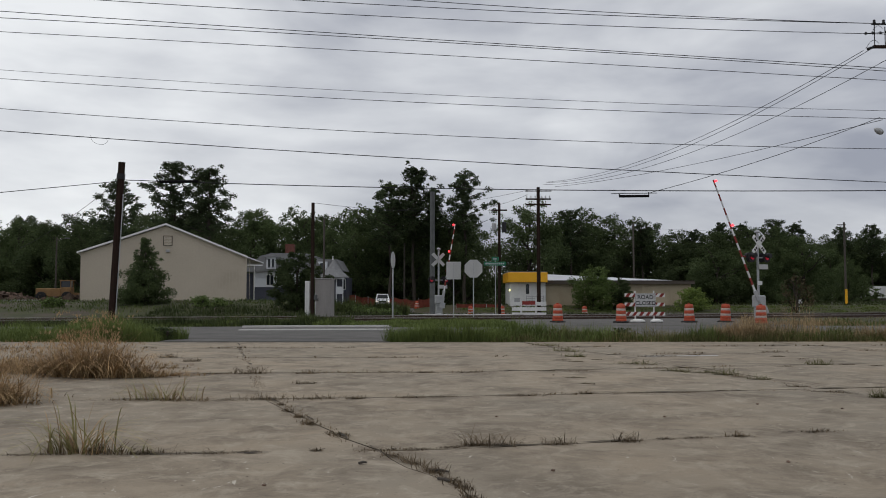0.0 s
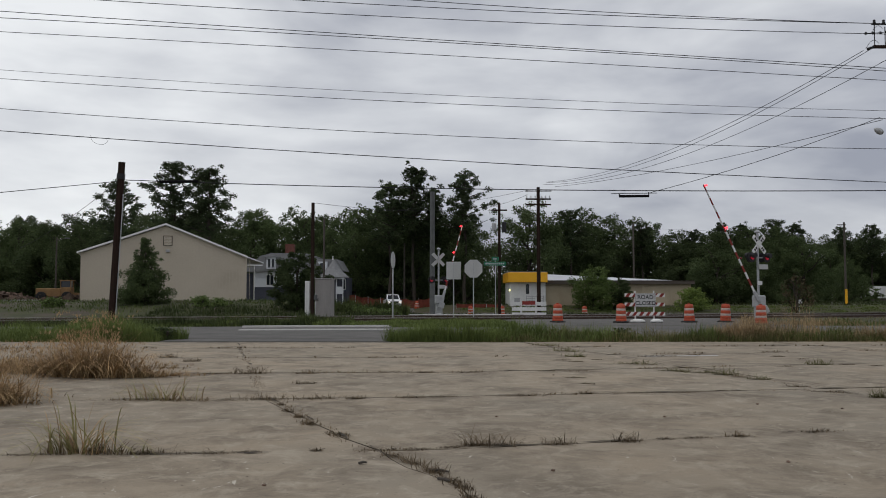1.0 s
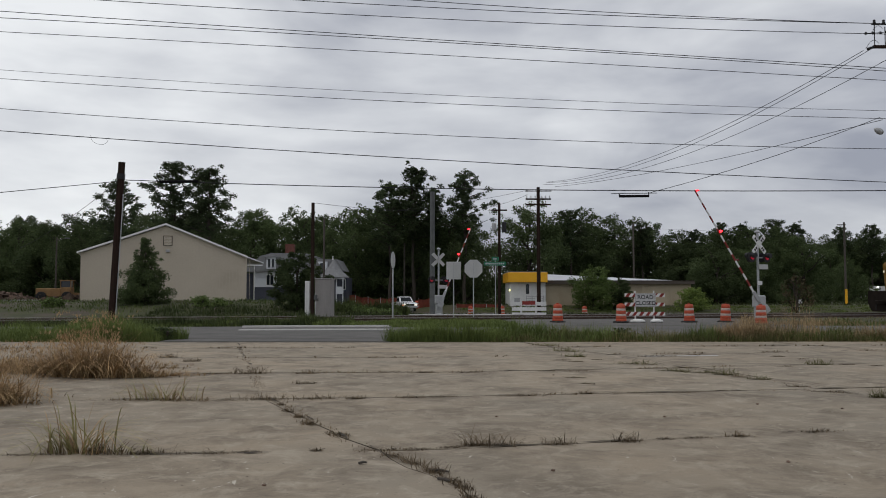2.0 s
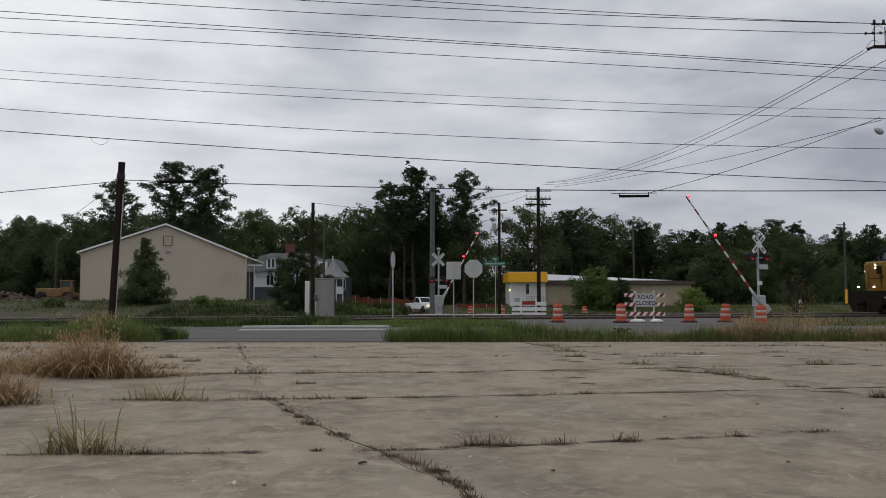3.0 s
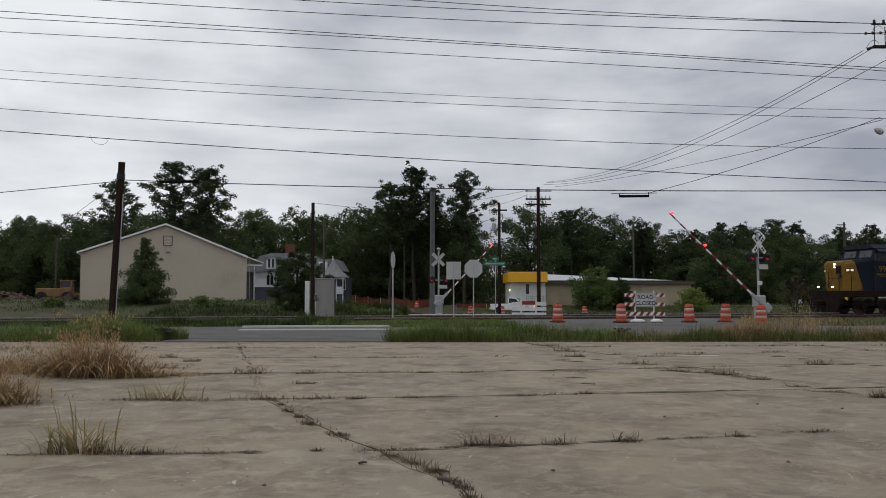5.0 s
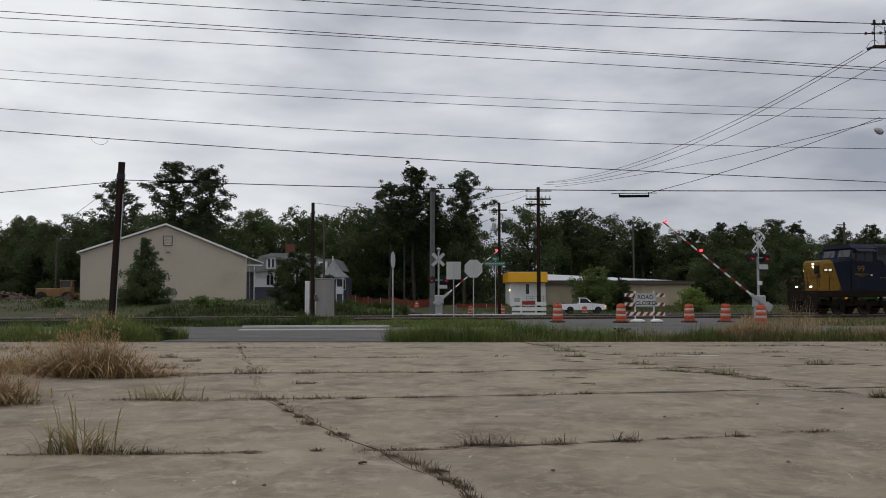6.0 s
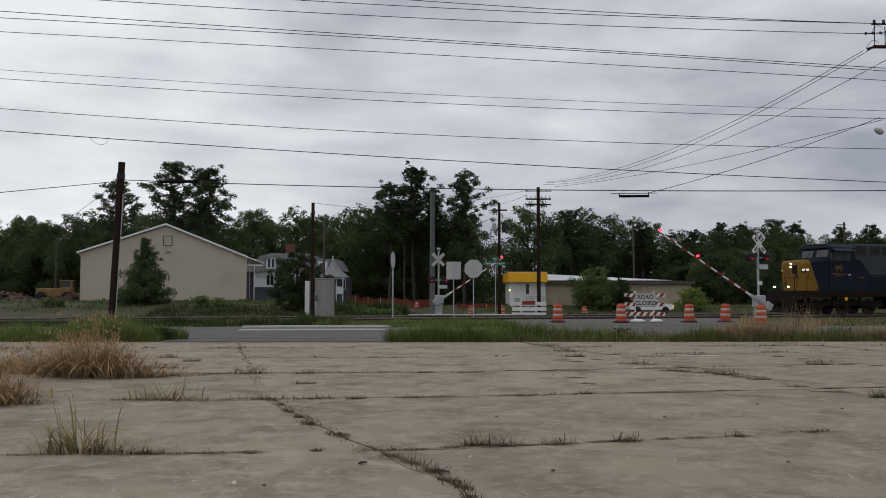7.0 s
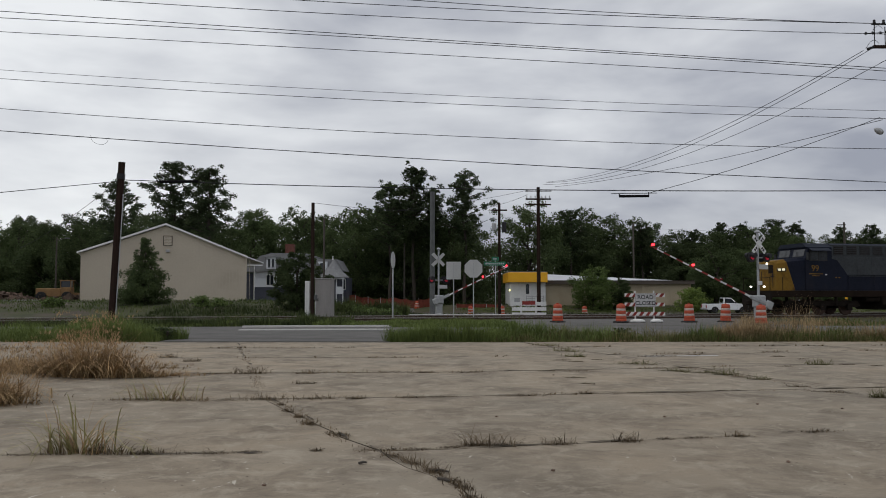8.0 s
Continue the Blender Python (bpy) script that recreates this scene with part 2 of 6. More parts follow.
BRICK = material("weathered_chimney_brick", (0.10, 0.04, 0.03), (0.17, 0.07, 0.055), 4.0, 0.9, bump=0.4)
BROWN_TRIM = material("brown_fascia", (0.07, 0.055, 0.045), (0.11, 0.09, 0.075), 1.0, 0.7)
LOCO_BLUE = material("locomotive_dark_blue", (0.007, 0.009, 0.018), (0.012, 0.015, 0.029), 0.8, 0.6, fine=9, spec=0.12, spots=((0.018, 0.018, 0.025), 0.55))
LOCO_YELLOW = material("locomotive_yellow", (0.16, 0.09, 0.015), (0.22, 0.125, 0.02), 1.2, 0.6, spec=0.12, fine=9, spots=((0.085, 0.045, 0.015), 0.50))
LOCO_GREY = material("locomotive_grey", (0.042, 0.045, 0.049), (0.062, 0.067, 0.071), 0.8, 0.7, spec=0.08, fine=9)
LOCO_ROOF = material("locomotive_roof", (0.016, 0.019, 0.028), (0.03, 0.035, 0.048), 0.8, 0.7, spec=0.1)
GRIME = material("underframe_grime", (0.010, 0.008, 0.007), (0.026, 0.02, 0.016), 2.0, 0.9, bump=0.3, spec=0.08)
TRUCK_WHITE = material("white_car_paint", (0.74, 0.75, 0.77), (0.8, 0.81, 0.83), 1.0, 0.25, spec=0.5)
RED_GLOW = glowing("red_lamp", (1.0, 0.02, 0.03), 6.0)
WHITE_GLOW = glowing("white_headlamp", (1.0, 0.93, 0.8), 5.0)
YELLOW_GLOW = glowing("yellow_lamp", (0.9, 0.9, 0.3), 3.0)
TAIL_RED = material("tail_lamp_red", (0.25, 0.015, 0.015), (0.32, 0.02, 0.02), 3.0, 0.3)
CAR_LAMP = glowing("car_headlamp", (1.0, 0.92, 0.8), 0.7)
BOARD_GLOW = glowing("lit_number_panel", (0.8, 0.72, 0.5), 0.6)
AMBER_LAMP = glowing("amber_signal", (1.0, 0.35, 0.08), 1.5)
FLASH_RED = glowing("flashing_red_lens", (0.45, 0.01, 0.03), 0.3)
RED_LENS = material("unlit_red_lens", (0.10, 0.01, 0.01), (0.15, 0.015, 0.015), 3.0, 0.2)
NETTING = material("orange_netting", (0.11, 0.026, 0.016), (0.18, 0.042, 0.024), 3.0, 0.8)
MACHINE_YELLOW = material("machine_ochre", (0.18, 0.10, 0.04), (0.28, 0.165, 0.07), 1.0, 0.6, spots=((0.14, 0.08, 0.05), 0.55))
RUBBLE = material("broken_rubble", (0.06, 0.042, 0.03), (0.18, 0.12, 0.09), 1.5, 0.95, bump=0.6, vary=0.6)
SANDBAG = material("white_sandbag", (0.6, 0.6, 0.58), (0.75, 0.75, 0.73), 6.0, 0.9, bump=0.4)


# ---- building helpers ----
def part(name, bm, mat, parent=None, label="", smooth=False):
    me = bpy.data.meshes.new(name)
    bm.to_mesh(me)
    bm.free()
    me.materials.append(mat)
    if smooth:
        for p in me.polygons:
            p.use_smooth = True
    ob = new(name, me)
    ob.parent = parent
    if label:
        ob["label"] = label
    return ob


def sheet(name, verts, faces, mat, parent=None, label="", smooth=False):
    me = bpy.data.meshes.new(name)
    me.from_pydata(verts, [], faces)
    me.update()
    me.materials.append(mat)
    if smooth:
        for p in me.polygons:
            p.use_smooth = True
    ob = new(name, me)
    ob.parent = parent
    if label:
        ob["label"] = label
    return ob


def thing(name, label, category, m=None, group="", kind=""):
    ob = new(name)
    ob.empty_display_size = 0.2
    if m is not None:
        ob.matrix_basis = m
    return tagged(ob, label, category, group, kind)


def box(bm, x0, x1, y0, y1, z0, z1, bevel=0.0, m=None):
    r = bmesh.ops.create_cube(bm, size=1.0, matrix=Matrix.Translation(((x0 + x1) / 2, (y0 + y1) / 2, (z0 + z1) / 2)) @ Matrix.Diagonal((x1 - x0, y1 - y0, z1 - z0, 1)))
    vs = r["verts"]
    if bevel:
        es = list({e for v in vs for e in v.link_edges})
        vs = list({v for f in bmesh.ops.bevel(bm, geom=es, offset=bevel, segments=1, affect="EDGES")["faces"] for v in f.verts} | {v for v in vs if v.is_valid})
    if m is not None:
        bmesh.ops.transform(bm, matrix=m, verts=[v for v in vs if v.is_valid])
    return bm


def boxed(*args, **kw):
    return box(bmesh.new(), *args, **kw)


def rod(bm, a, b, r1, r2=None, sides=8):
    a, b = Vector(a), Vector(b)
    d = b - a
    m = Matrix.Translation((a + b) / 2) @ d.to_track_quat("Z", "Y").to_matrix().to_4x4()
    bmesh.ops.create_cone(bm, cap_ends=True, segments=sides, radius1=r1, radius2=r1 if r2 is None else r2, depth=d.length, matrix=m)
    return bm


def lathe(bm, profile, sides=20, m=None):
    """A turned body about z: profile of (radius, height), closed at both ends."""
    rings = []
    for r, z in profile:
        rings.append([bm.verts.new((r * math.cos(2 * math.pi * i / sides), r * math.sin(2 * math.pi * i / sides), z)) for i in range(sides)])
    for a, b in zip(rings, rings[1:]):
        for i in range(sides):
            bm.faces.new((a[i], a[(i + 1) % sides], b[(i + 1) % sides], b[i]))
    bm.faces.new(rings[0][::-1])
    bm.faces.new(rings[-1])
    if m is not None:
        bmesh.ops.transform(bm, matrix=m, verts=[v for ring in rings for v in ring])
    return bm


def prism(bm, outline, y0, y1, axis="y"):
    """An outline of (x, z) drawn out along y (or (y, z) along x)."""
    put = (lambda p, q: (p[0], q, p[1])) if axis == "y" else (lambda p, q: (q, p[0], p[1]))
    a = [bm.verts.new(put(p, y0)) for p in outline]
    b = [bm.verts.new(put(p, y1)) for p in outline]
    n = len(outline)
    bm.faces.new(a)
    bm.faces.new(b[::-1])
    for i in range(n):
        bm.faces.new((a[i], b[i], b[(i + 1) % n], a[(i + 1) % n]))
    bmesh.ops.recalc_face_normals(bm, faces=bm.faces[:])
    return bm


def smoothstep(a, b, v):
    t = min(1.0, max(0.0, (v - a) / (b - a)))
    return t * t * (3 - 2 * t)


def along(table, v):
    for (a, p), (b, q) in zip(table, table[1:]):
        if v <= b:
            return p + (q - p) * min(1.0, max(0.0, (v - a) / (b - a)))
    return table[-1][1]


def track_y(x):
    return 50.7 + 0.25 * x


EAST = [(0, 0), (29, 0), (42, 0.05), (46, 0.08), (50, 0.09), (60, 0.09), (66, 0.05), (82, -0.5), (97, -0.5), (104, 0.3), (150, 0.5), (400, 1.0), (2600, 1.4)]
WEST = [(0, 0), (29, 0), (42, 0.0), (46, 0.09), (56, 0.2), (64, 0.9), (74, 1.1), (100, 0.72), (150, 0.6), (400, 1.0), (2600, 1.4)]


def ground_z(x, y):
    w = smoothstep(-14.0, -4.0, x)
    dip = 0.5 * smoothstep(-14.0, -10.0, x) * (1 - smoothstep(-2.5, 1.0, x)) * smoothstep(97.0, 103.0, y) * (1 - smoothstep(108.0, 122.0, y))
    return along(WEST, y) * (1 - w) + along(EAST, y) * w - dip


DARK_STEEL = material("weathered_grey_steel", (0.075, 0.08, 0.08), (0.13, 0.135, 0.135), 2.0, 0.7, 0.1)
HUT_GREY = material("warm_grey_steel", (0.25, 0.235, 0.225), (0.33, 0.31, 0.30), 1.2, 0.6, stretch=(4, 4, 0.5))
WINDSHIELD = material("sky_lit_windshield", (0.02, 0.022, 0.026), (0.045, 0.048, 0.054), 3.0, 0.2, spec=0.4)
LOCO_GLASS = material("dusty_cab_glass", (0.02, 0.022, 0.026), (0.05, 0.055, 0.06), 3.0, 0.35, spec=0.2)
FIELD_GRASS = material("dark_rank_grass", (0.032, 0.048, 0.014), (0.085, 0.105, 0.034), 0.25, 0.85, vary=0.6, fine=1.5, through_light=0.2)
LIME_LEAF = material("lime_green_leaves", (0.13, 0.18, 0.04), (0.22, 0.29, 0.075), 0.6, 0.7, vary=0.4, fine=3, through_light=0.3)
RUSTY_LEAF = material("brownish_leaves", (0.06, 0.05, 0.025), (0.11, 0.09, 0.045), 0.6, 0.8, vary=0.5, fine=3, through_light=0.2)
STRAW = material("tan_straw", (0.25, 0.165, 0.088), (0.52, 0.36, 0.19), 0.9, 0.85, vary=0.5, fine=3, through_light=0.25)
LIME_STRAW = material("fading_green_leaves", (0.19, 0.175, 0.075), (0.34, 0.30, 0.14), 0.9, 0.8, vary=0.4, fine=3, through_light=0.25)
SILL_BROWN = material("grimy_brown_sill", (0.011, 0.008, 0.006), (0.026, 0.017, 0.013), 1.5, 0.8, spec=0.06)
DULL_WHITE = material("dull_white_sheeting", (0.44, 0.44, 0.44), (0.54, 0.54, 0.54), 2.5, 0.6)
# ---- the ground ----
def ground():
    xs = [-2500, -900, -400, -200, -120] + [i * 4.0 for i in range(-22, 23)] + [120, 200, 400, 900, 2500]
    ys = [-600, -200, -60, -20] + [i * 2.0 for i in range(-5, 64)] + [136, 150, 170, 200, 260, 400, 800, 2600]
    verts = []
    for y in ys:
        for x in xs:
            drop = 0.10 if y < 43 else 0.0
            verts.append((x, y, ground_z(x, y) - drop + (0.04 * noise.noise((x * 0.2, y * 0.2, 0)) if y > 44 and y < 90 else 0)))
    w = len(xs)
    faces = [(j * w + i, j * w + i + 1, (j + 1) * w + i + 1, (j + 1) * w + i) for j in range(len(ys) - 1) for i in range(w - 1)]
    return tagged(sheet("ground", verts, faces, SOIL, smooth=True), "rough grassy ground with bare brown patches", "ground", kind="structure")


def strip(name, label, category, mat, near, far, x0, x1, lift, step=2.0, rows=4):
    """A paved band between two lines y = near(x) and y = far(x), lying on the ground."""
    n = max(2, int((x1 - x0) / step))
    verts, faces = [], []
    for i in range(n + 1):
        x = x0 + (x1 - x0) * i / n
        for j in range(rows + 1):
            y = near(x) + (far(x) - near(x)) * j / rows
            verts.append((x, y, ground_z(x, y) + lift))
    for i in range(n):
        for j in range(rows):
            a = i * (rows + 1) + j
            faces.append((a, a + rows + 1, a + rows + 2, a + 1))
    return tagged(sheet(name, verts, faces, mat, smooth=True), label, category, kind="structure")


ground()
strip("road", "two-lane worn grey asphalt road along the lot", "road", ASPHALT, lambda x: 30.9, lambda x: 42.0, -120, 120, 0.02, rows=6)
strip("driveway", "asphalt driveway joining the lot to the road", "driveway", ASPHALT, lambda x: 28.95, lambda x: 30.9, -9.7 , -1.8, 0.012, rows=2)
strip("crossing_street", "grey asphalt street rising over the railway crossing", "road", ASPHALT, lambda x: 41.9, lambda x: 62.0, 3.6, 18.0, 0.035, rows=10)
strip("far_street", "far asphalt street beyond the railway", "road", ASPHALT, lambda x: 90.5, lambda x: 97.0, -14, 160, 0.03)
strip("side_street", "asphalt side street leading to the woods", "road", ASPHALT, lambda x: 97.0, lambda x: 190.0, -9.8, -2.8, 0.03, rows=40)
strip("concrete_apron", "thin pale concrete edge of the yard", "pavement", CONCRETE_PALE, lambda x: 72.0, lambda x: 73.0, -42, -34.5, 0.08, rows=2)
strip("concrete_apron", "pale concrete apron beyond the tracks", "pavement", CONCRETE_PALE, lambda x: 72.0, lambda x: 80.0, 30, 90, 0.05)


def kerb(y, x0, x1, tall, wide, label):
    verts, faces = [], []
    n = int((x1 - x0) / 3.0)
    for i in range(n + 1):
        x = x0 + (x1 - x0) * i / n
        z = ground_z(x, y)
        verts += [(x, y, z), (x, y + 0.03, z + tall), (x, y + wide, z + tall), (x, y + wide + 0.03, z)]
    for i in range(n):
        for k in range(3):
            a = i * 4 + k
            faces.append((a, a + 4, a + 5, a + 1))
    faces += [(0, 1, 2, 3), (n * 4 + 3, n * 4 + 2, n * 4 + 1, n * 4)]
    return tagged(sheet("kerb", verts, faces, CONCRETE_PALE), label, "kerb", kind="structure")


kerb(37.4, -9.0, -2.4, 0.06, 0.5, "low pale concrete kerb along the road")
kerb(40.6, -9.6, -2.6, 0.10, 0.4, "low pale concrete kerb along the road")

# ---- the concrete lot: rows of slabs between open joints ----
ROW_LINES = [
    [(-30, -9.0), (30, -7.5)],
    [(-30, -4.4), (30, -2.9)],
    [(-30, 0.0), (30, 1.5)],
    [(-30, 3.6), (-2, 4.3), (30, 9.0)],
    [(-30, 8.1), (-4.4, 8.5), (-1.9, 8.65), (0, 8.87), (2.62, 9.53), (5.33, 10.3), (30, 17.0)],
    [(-30, 12.3), (-4.8, 13.05), (0, 13.46), (3.9, 14.08), (7.7, 14.8), (30, 19.0)],
    [(-30, 16.6), (-6, 17.4), (0, 17.7), (4.6, 18.6), (10.6, 20.0), (30, 23.0)],
    [(-30, 20.8), (0, 21.8), (10.8, 24.2), (30, 27.0)],
    [(-30, 25.0), (0, 25.7), (14, 27.0), (30, 28.0)],
    [(-30, 28.6), (0, 28.7), (15, 29.2), (30, 29.3)],
]
CROSS_X = [-25.8, -17.3, -8.8, -0.33, 8.2, 16.7, 25.2]

ROW_Y = [-8.2, -3.6, 0.8, 4.5, 8.8, 13.46, 17.7, 21.8, 25.7, 28.7]


def cross_x(i, y):
    near = 0.455 if i == 3 else 0.27
    jag = (0.13 if i == 3 else 0.07) * noise.noise((y * 1.3, i * 5.0, 2)) + 0.04 * noise.noise((y * 4.1, i * 5.0, 8))
    return jag + CROSS_X[i] + (8.0 - min(y, 13.4)) * near + (13.4 - max(y, 13.4)) * 0.27


def lot():
    pavement = thing("pavement", "old cracked concrete lot with weeds in its joints", "pavement", kind="structure")
    rng = random.Random(4)
    gap, side_gap = 0.008, 0.006
    for r in range(len(ROW_LINES) - 1):
        for c in range(len(CROSS_X) - 1):
            x = lambda i, t: cross_x(i, ROW_Y[r] + t * (ROW_Y[r + 1] - ROW_Y[r]))
            sag = [rng.uniform(-0.004, 0.004) for _ in range(4)]
            verts, n, m = [], 22, 10
            for j in range(m + 1):
                t = j / m
                xl, xr = x(c, t) + side_gap * (1.0 if r < 5 else 0.4), x(c + 1, t) - side_gap * (1.0 if r < 5 else 0.4)
                for i in range(n + 1):
                    px = xl + (xr - xl) * i / n
                    y0, y1 = along(ROW_LINES[r], px) + gap, along(ROW_LINES[r + 1], px) - gap
                    py = y0 + (y1 - y0) * t
                    u = i / n
                    edge = 0.05 if j in (0, m) or i in (0, n) else 0.0
                    wx = edge * noise.noise((px * 2.6, py * 2.6, 7))
                    wy = edge * noise.noise((px * 2.6, py * 2.6, 17))
                    z = (sag[0] * (1 - u) + sag[1] * u) * (1 - t) + (sag[2] * (1 - u) + sag[3] * u) * t + 0.003 * noise.noise((px * 0.7, py * 0.7, 3))
                    verts.append((px + wx, py + wy, z))
            faces = [(j * (n + 1) + i, j * (n + 1) + i + 1, (j + 1) * (n + 1) + i + 1, (j + 1) * (n + 1) + i) for j in range(m) for i in range(n)]
            rim = [i for i in range(n + 1)] + [j * (n + 1) + n for j in range(1, m + 1)] + [m * (n + 1) + i for i in range(n - 1, -1, -1)] + [j * (n + 1) for j in range(m - 1, 0, -1)]
            base = len(verts)
            verts += [(verts[k][0], verts[k][1], -0.11) for k in rim]
            faces += [(rim[k], base + k, base + (k + 1) % len(rim), rim[(k + 1) % len(rim)]) for k in range(len(rim))]
            slab = sheet("slab", verts, faces, CONCRETE, pavement)
            slab.data.materials.append(DIRT)
            for k in range(n * m, len(faces)):
                slab.data.polygons[k].material_index = 1
    bed = [(-32, -8.5, -0.011), (32, -7.5, -0.011), (32, 29.2, -0.018), (-32, 29.2, -0.011)]
    sheet("joint_filling", bed, [(0, 1, 2, 3)], JOINT_FILL, pavement, "sandy dirt in the joints")
    return pavement


lot()


# ---- the railway ----
TRACK_TURN = math.degrees(math.atan(0.25))


def track(offset, name, label, x0=-70, x1=80):
    u = Vector((1, 0.25, 0)).normalized()
    n = Vector((-u.y, u.x, 0))

    def at(s, v, z):
        p = Vector((0, track_y(0), 0)) + u * s + n * (v + offset)
        return (p.x, p.y, z - 0.13)

    root = thing(name, label, "railway track", kind="structure")
    verts, faces = [], []
    profile = [(-2.6, 0.02), (-1.6, 0.24), (1.6, 0.24), (2.6, 0.02)]
    ss = [x0 + 2.0 * i for i in range(int((x1 - x0) / 2) + 1)]
    for s in ss:
        for v, z in profile:
            verts.append(at(s, v, z + (0.03 * noise.noise((s * 0.9, v, offset)))))
    for i in range(len(ss) - 1):
        for j in range(3):
            a = i * 4 + j
            faces.append((a, a + 4, a + 5, a + 1))
    sheet("ballast", verts, faces, BALLAST, root, "dark dirty crushed stone ballast", smooth=True)
    tie = bpy.data.meshes.new("tie")
    bm = boxed(-0.11, 0.11, -1.28, 1.28, 0.08, 0.27, bevel=0.015)
    bm.to_mesh(tie)
    bm.free()
    tie.materials.append(TIE_WOOD)
    rng = random.Random(8)
    for i in range(int((x1 - x0) / 0.56)):
        s = x0 + i * 0.56
        p = at(s, rng.uniform(-0.04, 0.04), 0)
        if 3.2 < p[0] < 18.2:
            continue
        o = new("tie", tie)
        o.parent = root
        o.matrix_basis = pose(p[0], p[1], -0.13 + rng.uniform(-0.015, 0.01), 0, 0, TRACK_TURN + rng.uniform(-1, 1))
    for side in (-0.7525, 0.7525):
        for nm, w, z0, z1, mat in (("rail", 0.035, 0.25, 0.375, RAIL_STEEL), ("rail_foot", 0.07, 0.262, 0.278, RAIL_STEEL), ("rail_head", 0.036, 0.362, 0.383, RAIL_TOP)):
            vv = [at(s, side + d, z) for s in (x0, x1) for d, z in ((-w, z0), (w, z0), (w, z1), (-w, z1))]
            sheet(nm, vv, [(0, 1, 5, 4), (1, 2, 6, 5), (2, 3, 7, 6), (3, 0, 4, 7), (0, 3, 2, 1), (4, 5, 6, 7)], mat, root)
    return root


track(0.0, "track", "railway track with rusty rails on dark ballast")
track(5.0, "track", "second railway track beside the main one")


# ---- leaves and trees ----
def clumps(rng, count, inside, size, lumps, flat=0.6):
    """Leaf tufts: small bent quads scattered over rounded lumps. lumps: (x, y, z, rx, rz)."""
    verts, faces = [], []
    weights = [l[3] * l[3] for l in lumps]
    picks = rng.choices(range(len(lumps)), weights, k=count)
    for k in picks:
        x, y, z, rx, rz = lumps[k]
        while True:
            d = Vector((rng.uniform(-1, 1), rng.uniform(-1, 1), rng.uniform(-1, 1)))
            if 0.05 < d.length < 1:
                break
        d = d.normalized() * (rng.random() ** inside)
        c = Vector((x + d.x * rx, y + d.y * rx, z + d.z * rz))
        a = Vector((rng.gauss(0, 1), rng.gauss(0, 1), rng.gauss(0, flat))).normalized()
        b = a.cross(Vector((rng.gauss(0, 1), rng.gauss(0, 1), rng.gauss(0, 1)))).normalized()
        s = size * rng.uniform(0.5, 1.3)
        i = len(verts)
        verts += [c - a * s, c + b * s * 0.55 + Vector((0, 0, s * 0.2)), c + a * s, c - b * s * 0.55 - Vector((0, 0, s * 0.1))]
        faces += [(i, i + 1, i + 2, i + 3)]
    return verts, faces


def crook(bm, rng, a, b, r1, r2, bends=3, wobble=0.05):
    pts = [Vector(a).lerp(Vector(b), i / bends) for i in range(bends + 1)]
    length = (Vector(b) - Vector(a)).length
    for p in pts[1:-1]:
        p += Vector((rng.gauss(0, 1), rng.gauss(0, 1), 0)) * wobble * length
    for i in range(bends):
        rod(bm, pts[i], pts[i + 1], r1 + (r2 - r1) * i / bends, r1 + (r2 - r1) * (i + 1) / bends, 7)
    return bm


def broadleaf(seed, tall, wide, low, leaves, size, mat, label, pointed=0.0):
    """A leafy tree: trunk, limbs, and an uneven crown of many small clumps from `low` to `tall`."""
    rng = random.Random(seed)
    root = thing("tree", label, "tree")
    bm = bmesh.new()
    crook(bm, rng, (0, 0, -0.3), (rng.uniform(-0.3, 0.3), rng.uniform(-0.3, 0.3), tall * 0.8), 0.022 * tall + 0.03, 0.05, 4, 0.02)
    lumps = []
    limbs = 60 if pointed else 34
    for i in range(limbs):
        t = (i + rng.random()) / limbs
        z = low + (tall - low) * t * 0.95
        spread = wide * (math.sin(math.pi * (0.16 + 0.78 * t)) ** 0.7 if not pointed else (1 - t) ** 0.8 * 0.92 + 0.06)
        ang = i * 2.4 + rng.uniform(-0.5, 0.5)
        r = spread * (rng.uniform(0.2, 0.72) if pointed else rng.uniform(0.25, 0.95))
        c = Vector((r * math.cos(ang), r * math.sin(ang), z))
        if i % 3 == 0:
            crook(bm, rng, (0, 0, max(0.3, z - wide * 0.7)), c, 0.012 * tall, 0.03, 3, 0.06)
        # each limb carries a loose spray of small clumps
        for _ in range(5):
            off = Vector((rng.gauss(0, 1), rng.gauss(0, 1), rng.gauss(0, 0.9))) * spread * 0.22
            lr = max(0.2, spread * rng.uniform(0.12, 0.32))
            q = c + off
            lumps.append((q.x, q.y, min(q.z, tall), lr, lr * rng.uniform(0.7, 1.0)))
    part("trunk", bm, BARK, root, "grey-brown trunk and limbs")
    v, f = clumps(rng, leaves, 0.5, size, lumps)
    sheet("crown", v, f, mat, root, "dense dark green leaves")
    return root


